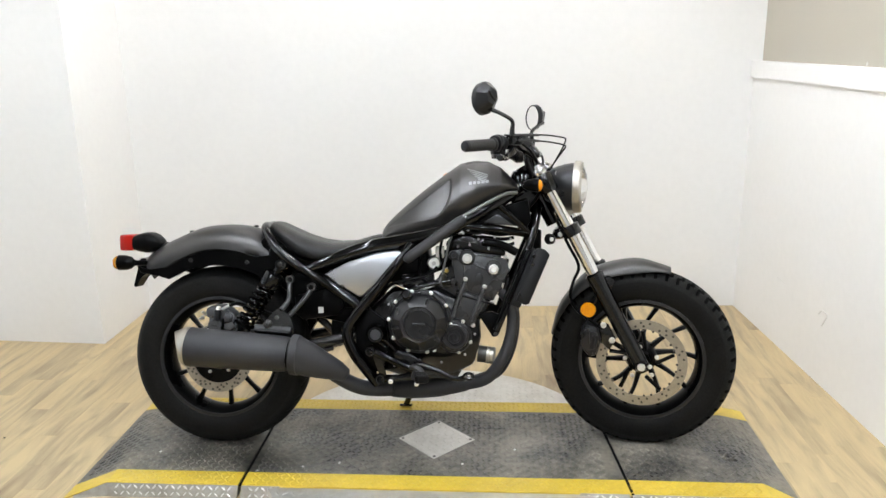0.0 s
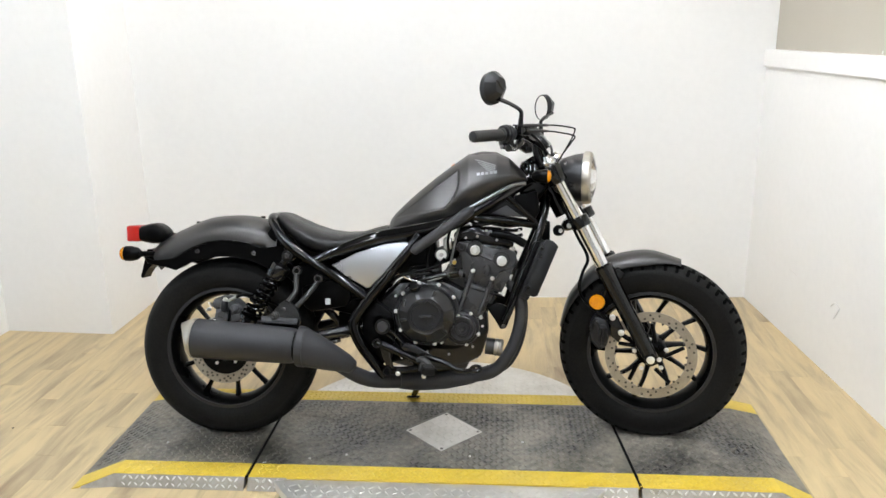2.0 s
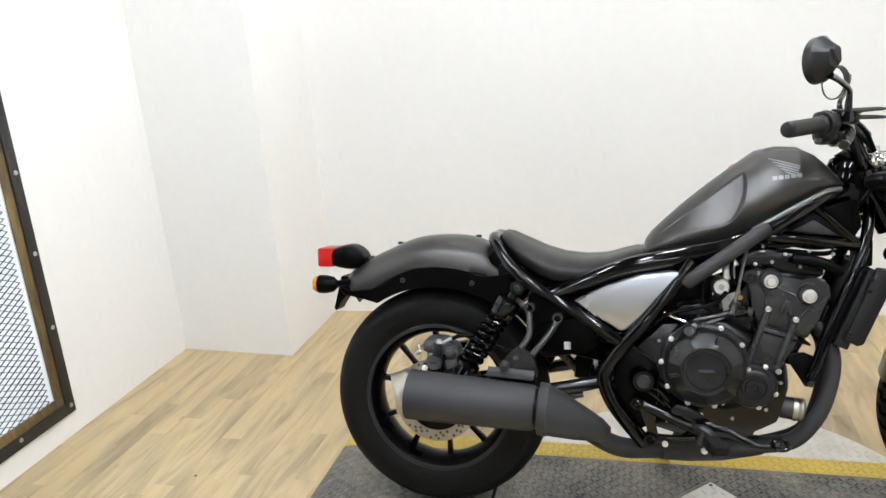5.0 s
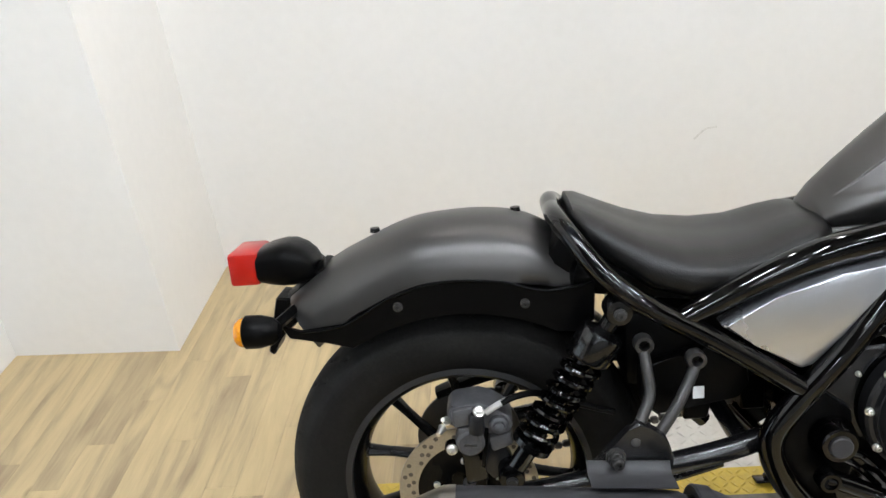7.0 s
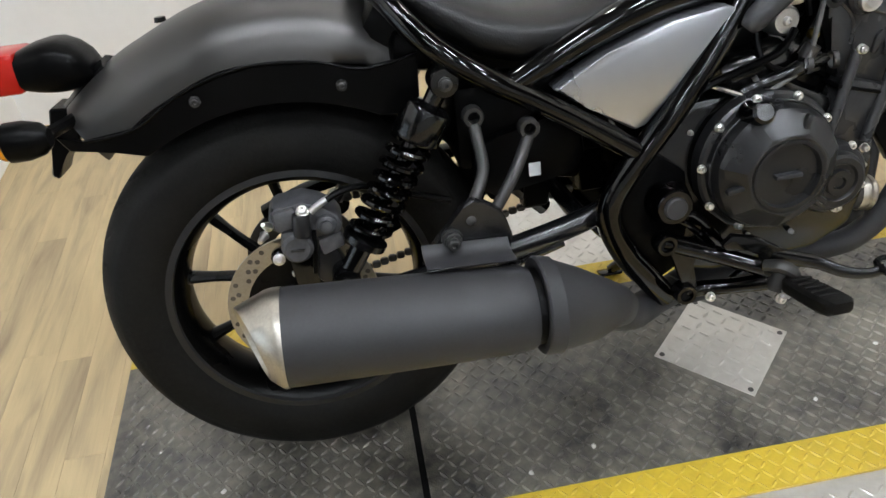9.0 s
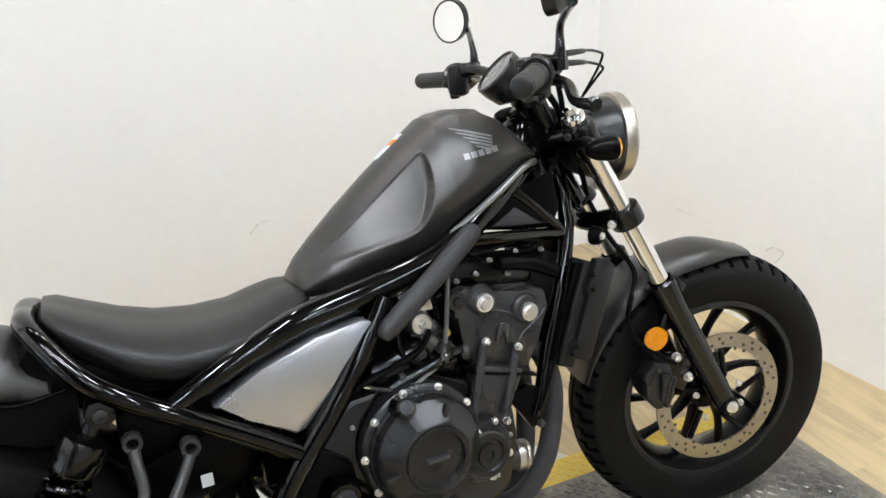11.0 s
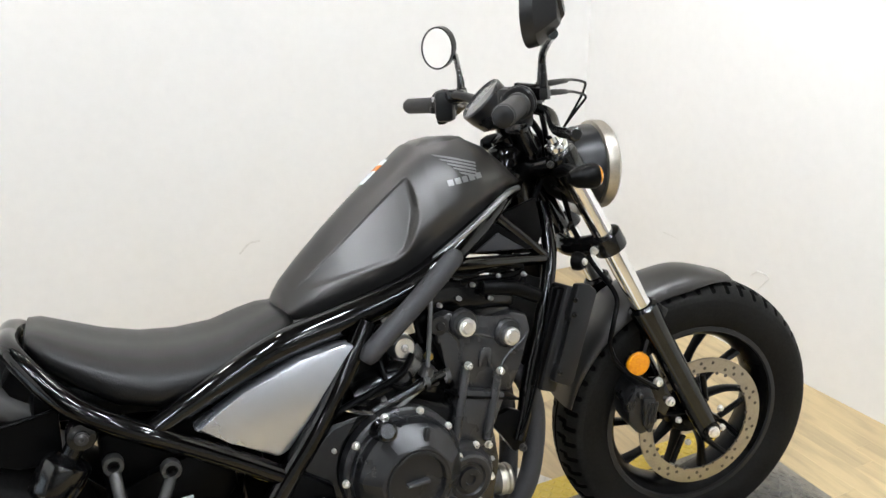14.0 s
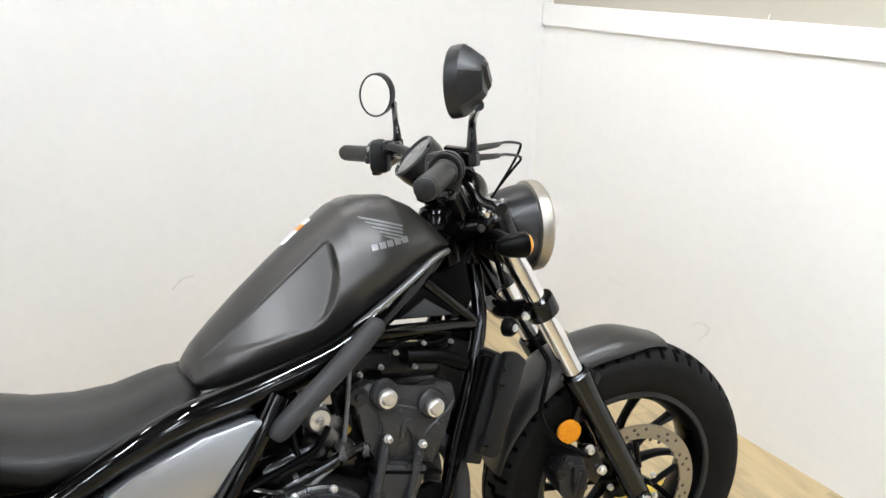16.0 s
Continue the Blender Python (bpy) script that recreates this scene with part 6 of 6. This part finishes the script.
# ---- headlight and front signals ----
hl = (0.495, -0.017, 0.914)  # centre of the lamp
head_lamp = P("headlight", lathe([(0.0, -0.105), (0.022, -0.103), (0.0495, -0.085), (0.0682, -0.055), (0.0792, -0.02), (0.083, 0.0), (0.083, 0.012)], hl, (1, 0, -0.02), 48), CASE, BIKE, "round black headlight with bright ring", True)
P("headlight_ring", lathe([(0.083, 0.010), (0.0897, 0.012), (0.0908, 0.018), (0.0897, 0.034), (0.0847, 0.040), (0.0792, 0.040), (0.0781, 0.030)], hl, (1, 0, -0.02), 48), BRUSHED, head_lamp, "bright headlight ring", True)
P("headlight_lens", lathe([(0.0792, 0.034), (0.066, 0.045), (0.0385, 0.054), (0.0, 0.057)], hl, (1, 0, -0.02), 48), LENS, head_lamp, "clear headlight lens", True)
P("reflector_bowl", lathe([(0.077, 0.034), (0.0605, 0.012), (0.033, -0.005), (0.0, -0.012)], hl, (1, 0, -0.02), 40), CHROME, head_lamp, "", True)
P("headlight_bracket", prism([(0.478, 0.850), (0.530, 0.842), (0.524, 0.832), (0.486, 0.808), (0.478, 0.814)], -0.022, 0.022, 0.003), ALLOY, head_lamp, "", True)
P("headlight_stay", tube([(0.395, -0.085, 0.925), (0.43, -0.075, 0.925), (0.47, -0.07, 0.925)], 0.010, 10, 3), SATIN, head_lamp, "", True)
P("headlight_stay", tube([(0.395, 0.085, 0.925), (0.43, 0.075, 0.925), (0.47, 0.07, 0.925)], 0.010, 10, 3), SATIN, head_lamp, "", True)
for s in (-1, 1):
    o = (0.394, s * 0.240, 0.938)
    sig = P("turn_signal", lathe([(0, -0.036), (0.010, -0.034), (0.018, -0.020), (0.0215, 0), (0.0225, 0.014), (0.0205, 0.018)], o, (1, 0, 0), 28), PLASTIC, BIKE, "black turn signal with amber lens", True)
    P("amber_lens", lathe([(0, 0.029), (0.010, 0.027), (0.017, 0.023), (0.0205, 0.017), (0.0205, 0.008), (0, 0.008)], o, (1, 0, 0), 28), AMBER, sig, "amber lens", True)
    P("stalk", tube([(o[0] - 0.004, s * (abs(o[1]) - 0.02), o[2]), (o[0], s * 0.16, o[2]), (0.395, s * 0.115, 0.925)], 0.011, 10, 2), PLASTIC, sig, "", True)

# ---- handlebar and controls ----
bar_pts = [(0.200, -0.382, 1.045), (0.25, -0.30, 1.050), (0.292, -0.215, 1.056), (0.325, -0.14, 1.045), (0.34, -0.06, 1.03), (0.342, 0, 1.028)]
bar = P("handlebar", tube(bar_pts + [(x, -y, z) for x, y, z in bar_pts[-2:1:-1]] + [(0.275, 0.290, 1.034), (0.243, 0.404, 1.031)], 0.0112, 14, 6), SATIN, BIKE, "black handlebar with rubber grips", 2)
for s in (-1, 1):
    g0, g1 = Vector((0.200, -0.382, 1.045)) if s < 0 else Vector((0.240, 0.412, 1.030)), Vector((0.263, -0.272, 1.0515)) if s < 0 else Vector((0.277, 0.284, 1.034))
    gd = g1 - g0
    gl = gd.length
    prof = [(0, -0.006), (0.008, -0.008), (0.009, -0.004), (0.0172, -0.004), (0.0185, 0.0)]
    for k in range(11):
        prof += [(0.0185, 0.004 + k * 0.011), (0.0177, 0.009 + k * 0.011)]
    prof += [(0.0175, gl - 0.004), (0.021, gl), (0.021, gl + 0.006), (0.012, gl + 0.008)]
    P("grip", lathe(prof, g0, gd, 24), GRIP, bar, "black rubber grip", 2)
    P("bar_end", lathe([(0, -0.010), (0.012, -0.010), (0.0165, -0.007), (0.017, -0.002), (0, -0.002)], g0, gd, 24), CASE, bar, "", 2)
    sw = Vector((0.277, -0.243, 1.054)) if s < 0 else Vector((0.288, 0.258, 1.040))
    P("switch_housing", join(lathe([(0.012, -0.02), (0.024, -0.02), (0.027, -0.012), (0.027, 0.016), (0.023, 0.024), (0.012, 0.024)], sw, gd, 20), box((0.044, 0.052, 0.070), tuple(sw + Vector((-0.003, s * -0.010, -0.008))), 0.012, (0, 0, s * -25)), box((0.02, 0.02, 0.016), tuple(sw + Vector((-0.024, s * 0.012, -0.016))), 0.004)), SHROUD, bar, "black switch housing", 2)
    for k, r in ((-0.016, 0.0285), (-0.004, 0.0300), (0.008, 0.0285)):
        P("switch_collar", lathe([(0.020, k - 0.004), (r - 0.002, k - 0.004), (r, k - 0.002), (r, k + 0.002), (r - 0.002, k + 0.004), (0.020, k + 0.004)], sw, gd, 24), CASE, bar, "", 2)
    P("switch_lug", box((0.022, 0.040, 0.018), tuple(sw + Vector((-0.008, s * 0.004, -0.040))), 0.006, (0, 0, s * -25)), SATIN, bar, "", 2)
    P("switch_button", box((0.010, 0.012, 0.012), tuple(sw + Vector((-0.026, 0, 0.008))), 0.003), ALLOY if s > 0 else SATIN, bar, "", 2)
    P("lever", tube([(0.30, s * 0.215, 1.045), (0.326, s * 0.25, 1.034), (0.314, s * 0.31, 1.010), (0.308, s * 0.384, 1.010)], [0.011, 0.0095, 0.0085, 0.0085], 10, 5, flat=1.3), SATIN, bar, "black hand lever", 2)
    P("lever_ball", barrel((0.308, s * 0.384, 1.010), 0.0115, 0.014, (0, s, 0), 14), SATIN, bar, "", 2)
    P("lever_perch", box((0.04, 0.04, 0.03), (0.303, s * 0.215, 1.054), 0.008, (0, 0, s * -25)), SATIN, bar, "", 2)
    mir = Vector((0.276, -0.338, 1.200)) + Vector((-0.020, -0.040, -0.010)) if s < 0 else Vector((0.314, 0.378, 1.164))
    look_dir = Vector((-0.80, 0.58, -0.15) if s < 0 else (-0.72, -0.68, -0.15)).normalized()
    up = Vector((0, 0, 1)) if s < 0 else Vector((0.06, -0.07, 1)).normalized()
    right = look_dir.cross(up).normalized()

    def oval(scale_, depth, sides=0):
        """A ring of the mirror: round, or with flats where sides are given."""
        out = []
        for k in range(42):
            a = 2 * math.pi * k / 42
            q = 1.0
            if sides:
                w = 2 * math.pi / sides
                q = math.cos(w / 2) / math.cos((a + 0.35) % w - w / 2)
            out.append(mir + look_dir * depth + (right * 0.0445 * math.cos(a) + up * 0.050 * math.sin(a)) * scale_ * q)
        return out
    mirror_ob = P("mirror", loft([oval(0.50, -0.037, 6), oval(0.54, -0.0365, 6), oval(0.90, -0.017, 6), oval(0.985, -0.008), oval(1.0, 0.0), oval(1.0, 0.010), oval(0.965, 0.012), oval(0.925, 0.012), oval(0.915, 0.008)]), CASE, BIKE, "round black mirror on a bent stem", 2, 14)
    P("mirror_glass", loft([oval(0.915, 0.0075), oval(0.915, 0.0095)]), MIRROR, mirror_ob, "mirror glass", 2)
    ridge = [mir - look_dir * 0.0365 + right * 0.021 * u + up * v for u, v in ((-1, 0.016), (-0.5, 0.022), (0.2, 0.008), (0.9, -0.008), (0.6, -0.020), (-0.3, -0.004))]
    P("shell_facet", loft([ridge, [q - look_dir * 0.006 - (q - (mir - look_dir * 0.0365)) * 0.3 for q in ridge]]), CASE, mirror_ob, "", 2, 14)
    root = Vector((0.321, -0.240, 1.064)) if s < 0 else Vector((0.322, 0.240, 1.056))
    joint = mir - look_dir * 0.026 - up * 0.037 if s < 0 else mir - look_dir * 0.016 - right * 0.036 - up * 0.022
    bend = root + (Vector((0.0, -0.004, 0.062)) if s < 0 else Vector((0.0, 0.010, 0.050)))
    P("mirror_stem", tube([root, root + Vector((0, s * 0.001, 0.030)), bend, bend.lerp(joint, 0.5) + Vector((0, 0, 0.004)), joint], [0.010, 0.009, 0.0068, 0.0065, 0.0065, 0.008], 12, 6), SATIN, mirror_ob, "", 2)
    P("stem_nut", lathe([(0, -0.008), (0.0125, -0.008), (0.0135, 0.0), (0.0125, 0.012), (0.0085, 0.016)], root, (0, 0, 1), 6), SATIN, mirror_ob, "", 2)
    P("riser", tube([(0.372, s * 0.05, 0.945), (0.352, s * 0.05, 0.99), (0.345, s * 0.05, 1.03)], 0.018, 14, 2), SATIN, bar, "", 2)
P("master_cylinder", join(box((0.052, 0.036, 0.026), (0.320, -0.190, 1.064), 0.007, (0, 8, -25)), box((0.055, 0.040, 0.006), (0.320, -0.190, 1.079), 0.002, (0, 8, -25))), PLASTIC, bar, "black brake fluid reservoir", 2)
gauge = P("gauge", lathe([(0, -0.05), (0.03, -0.048), (0.045, -0.035), (0.050, -0.01), (0.051, 0.012), (0.048, 0.016), (0.045, 0.013)], (0.304, 0.016, 1.044), (-0.72, 0, 0.70), 40), CASE, BIKE, "round black instrument with grey glass", 2)
P("gauge_glass", lathe([(0.046, 0.012), (0.03, 0.014), (0, 0.0145)], (0.304, 0.016, 1.044), (-0.72, 0, 0.70), 40), DIAL, gauge, "grey instrument glass", 2)
P("gauge_bracket", box((0.05, 0.07, 0.05), (0.355, 0, 1.02), 0.01, (0, -40, 0)), SATIN, gauge, "", 2)
P("ignition_block", box((0.06, 0.07, 0.06), (0.37, 0, 0.955), 0.012, (0, 28, 0)), PLASTIC, BIKE, "", 2)
for s, z in ((-1, 0.0), (1, 0.012)):
    P("throttle_cable", tube([(0.300, -0.225, 1.066 + z), (0.377, -0.187, 1.064 + 1.5 * z), (0.425, -0.13, 1.060 + 1.8 * z), (0.472, -0.080, 1.050 + 2.0 * z), (0.478, -0.074, 1.042 + 2.0 * z), (0.468, -0.068, 1.028 + z), (0.436, -0.056, 0.985), (0.40, -0.048, 0.93), (0.34, -0.05, 0.86)], 0.0026, 8, 6), PLASTIC, bar, "thin black control cable", 2)
    P("cable_ferrule", tube([(0.325, -0.212, 1.0655 + 1.2 * z), (0.377, -0.187, 1.064 + 1.5 * z), (0.398, -0.165, 1.0625 + 1.6 * z)], [0.0065, 0.005, 0.004], 10, 3), DULL, bar, "grey cable ferrule", 2)
P("clutch_cable", tube([(0.31, 0.20, 1.05), (0.36, 0.14, 1.03), (0.385, 0.07, 1.00), (0.39, 0.0, 0.96), (0.39, -0.03, 0.90), (0.36, -0.04, 0.82)], 0.0045, 8, 6), PLASTIC, bar, "", 2)
P("wire_loom", tube([(0.34, -0.07, 1.03), (0.375, -0.06, 1.0), (0.40, -0.05, 0.95), (0.385, -0.05, 0.88), (0.34, -0.06, 0.82)], 0.007, 8, 6), PLASTIC, bar, "", 2)
P("brake_hose_top", tube([(0.335, -0.165, 1.060), (0.365, -0.12, 1.03), (0.385, -0.09, 0.99), (0.40, -0.07, 0.93), (0.43, -0.06, 0.86), (0.45, -0.05, 0.80)], 0.0055, 8, 6), PLASTIC, bar, "", 2)

# ---- caged opening in the side wall ----
def build_cage():
    cage = tagged(new("window_cage"), "dark steel framed expanded metal cage over a wall opening", "cage")
    x = WX
    y0, y1, z0, z1 = OY0 - 0.085, 0.198, 0.056, 1.302
    # smooth outer bars, and a worn strip inside them that clamps the mesh
    wide, inner = 0.043, 0.037
    for size, at in (((0.016, y1 - y0, wide), (x + 0.009, (y0 + y1) / 2, z1 - wide / 2)),
                     ((0.016, y1 - y0, wide), (x + 0.009, (y0 + y1) / 2, z0 + wide / 2)),
                     ((0.016, wide, z1 - z0 - 2 * wide), (x + 0.009, y1 - wide / 2, (z0 + z1) / 2)),
                     ((0.016, wide, z1 - z0 - 2 * wide), (x + 0.009, y0 + wide / 2, (z0 + z1) / 2))):
        part("frame_bar", box(size, at, 0.003), BARSTEEL, cage, "smooth dark steel bar")
    ya, yb, za, zb = y0 + wide, y1 - wide, z0 + wide, z1 - wide
    for size, at in (((0.009, yb - ya, inner), (x + 0.006, (ya + yb) / 2, zb - inner / 2)),
                     ((0.009, yb - ya, inner), (x + 0.006, (ya + yb) / 2, za + inner / 2)),
                     ((0.009, inner, zb - za - 2 * inner), (x + 0.006, yb - inner / 2, (za + zb) / 2)),
                     ((0.009, inner, zb - za - 2 * inner), (x + 0.006, ya + inner / 2, (za + zb) / 2))):
        part("clamp_strip", box(size, at, 0.002), RUSTY, cage, "brown worn clamping strip")
    for yy, zz in [(y1 - 0.02, z1 - 0.03), (y1 - 0.02, z0 + 0.03), (y1 - 0.02, 0.97), (y1 - 0.02, 0.68), (y1 - 0.02, 0.40), (y1 - 0.27, z1 - 0.03), (y1 - 0.27, z0 + 0.03), (y1 - 0.55, z0 + 0.03), (y1 - 0.55, z1 - 0.03)]:
        part("screw", bolt((x + 0.017, yy, zz), (1, 0, 0), 0.007, 0.004), ALLOY, cage)
    # strands of expanded metal, pulled into diamonds
    verts, faces = [], []
    dy, dz, t = 0.046, 0.0115, 0.0013
    rows, cols = int((OZ1 - OZ0 + 0.02) / dz), int((OY1 - OY0 + 0.02) / (dy / 2))
    for r in range(rows):
        zc = OZ0 - 0.01 + r * dz
        for c in range(cols):
            ya, yb = OY0 - 0.01 + c * dy / 2, OY0 - 0.01 + (c + 1) * dy / 2
            up = (c + r) % 2
            za, zb = (zc, zc + dz) if up else (zc + dz, zc)
            b = len(verts)
            verts += [(x - 0.004, ya, za - t), (x - 0.004, yb, zb - t), (x - 0.004, yb, zb + t), (x - 0.004, ya, za + t),
                      (x - 0.007, ya, za - t), (x - 0.007, yb, zb - t), (x - 0.007, yb, zb + t), (x - 0.007, ya, za + t)]
            faces += [(b, b + 1, b + 2, b + 3), (b + 7, b + 6, b + 5, b + 4), (b + 3, b + 2, b + 6, b + 7), (b + 4, b + 5, b + 1, b)]
    tagged(mesh_part("expanded_metal", verts, faces, MESHSTEEL, cage, "dark expanded metal"), kind="stuff")


BARSTEEL = material("dark_steel_bar", (0.035, 0.034, 0.033), 0.42, metal=0.5, stain=0.3, stain_scale=5, grain=0.3, grain_scale=60, rough_var=0.1, bump=0.1)
RUSTY = material("worn_dark_steel", (0.045, 0.034, 0.022), 0.5, metal=0.2, stain=0.8, stain_scale=5, grain=0.6, grain_scale=40, stretch=(1, 1, 0.25), dark=(0.20, 0.135, 0.05), rough_var=0.1, bump=0.2)
MESHSTEEL = material("grey_expanded_metal", (0.05, 0.05, 0.055), 0.5, metal=0.4, stain=0.3, grain=0.2)
build_cage()
# deep reveal behind the cage with a framed bright pane at its back
RX = -2.60
slab("reveal_far", [(WX - 0.16, OY1), (RX, OY1), (RX, OY1 + 0.05), (WX - 0.16, OY1 + 0.05)], OZ0 - 0.05, OZ1 + 0.05, WALL, "white side of the deep wall opening", category="reveal")
slab("reveal_near", [(WX - 0.16, OY0 - 0.05), (RX, OY0 - 0.05), (RX, OY0), (WX - 0.16, OY0)], OZ0 - 0.05, OZ1 + 0.05, WALL, "white side of the deep wall opening", category="reveal")
slab("reveal_sill", [(WX - 0.16, OY0), (RX, OY0), (RX, OY1), (WX - 0.16, OY1)], OZ0 - 0.05, OZ0, WALL, "white sill of the deep wall opening", category="reveal")
slab("reveal_head", [(WX - 0.16, OY0), (RX, OY0), (RX, OY1), (WX - 0.16, OY1)], OZ1, OZ1 + 0.05, WALL, "white head of the deep wall opening", category="reveal")
pane = tagged(part("window_1", box((0.01, OY1 - OY0, OZ1 - OZ0 + 0.1), (RX - 0.03, (OY0 + OY1) / 2, (OZ0 + OZ1) / 2), 0.002), glow("bright_daylight_pane", (0.78, 0.89, 1.0), 2.0), smooth=False), "bright daylit window pane behind the cage", "window", kind="structure")
for yy in (OY1 - 0.035, OY0 + 0.035):
    part("window_frame", box((0.035, 0.05, OZ1 - OZ0), (RX - 0.005, yy, (OZ0 + OZ1) / 2), 0.004), RUSTY, pane)
for zz in (OZ0 + 0.02, OZ1 - 0.02):
    part("window_frame", box((0.035, OY1 - OY0 - 0.12, 0.04), (RX - 0.005, (OY0 + OY1) / 2, zz), 0.004), RUSTY, pane)

# ---- small things on the floor and walls ----
def scuff(name, pts, r, label):
    ob = part(name, tube(pts, r, 6, 4, flat=0.35), SCUFF)
    return tagged(ob, label, "scuff mark")


SCUFF = material("grey_scuff", (0.77, 0.755, 0.725), 0.6, grain=0.3, grain_scale=120)
scuff("wall_scuff", [(1.576, 1.053, 0.284), (1.5785, 1.01, 0.283), (1.581, 0.972, 0.279)], 0.0035, "thin grey scrape on the white side wall")
scuff("wall_scuff", [(1.6000, 0.628, 0.256), (1.6008, 0.612, 0.272), (1.6017, 0.598, 0.280), (1.6028, 0.575, 0.279), (1.6038, 0.557, 0.272), (1.603, 0.572, 0.245), (1.602, 0.594, 0.214)], 0.0045, "faint curled grey smear on the white side wall")
scuff("wall_scuff", [(0.029, 1.5205, 0.301), (0.050, 1.5212, 0.322), (0.071, 1.5219, 0.337), (0.106, 1.5231, 0.340)], 0.004, "faint pale smear on the white back wall")
scuff("wall_scuff", [(1.6395, 0.567, 1.278), (1.6392, 0.563, 1.292)], 0.003, "small dark tick above the white ledge")
rnd = random.Random(9)
for x, y, z in ((-0.42, -0.24, 0.001), (-0.30, -0.21, 0.001), (0.12, -0.20, 0.001), (0.3, -0.1, 0.001), (-1.62, -0.02, FLOOR_Z), (-0.95, -0.16, 0.001)):
    bm = bmesh.new()
    bmesh.ops.create_icosphere(bm, subdivisions=1, radius=0.0055)
    for v in bm.verts:
        v.co *= 0.6 + 0.6 * rnd.random()
        v.co.z *= 0.6
    tagged(part("crumb", bm, SCUFF if x > -1.5 else PLASTIC, None, "", Matrix.Translation((x, y, z + 0.0025)), False), "tiny crumb of grit lying on the ground", "grit", "scattered grit")
floor_planks()
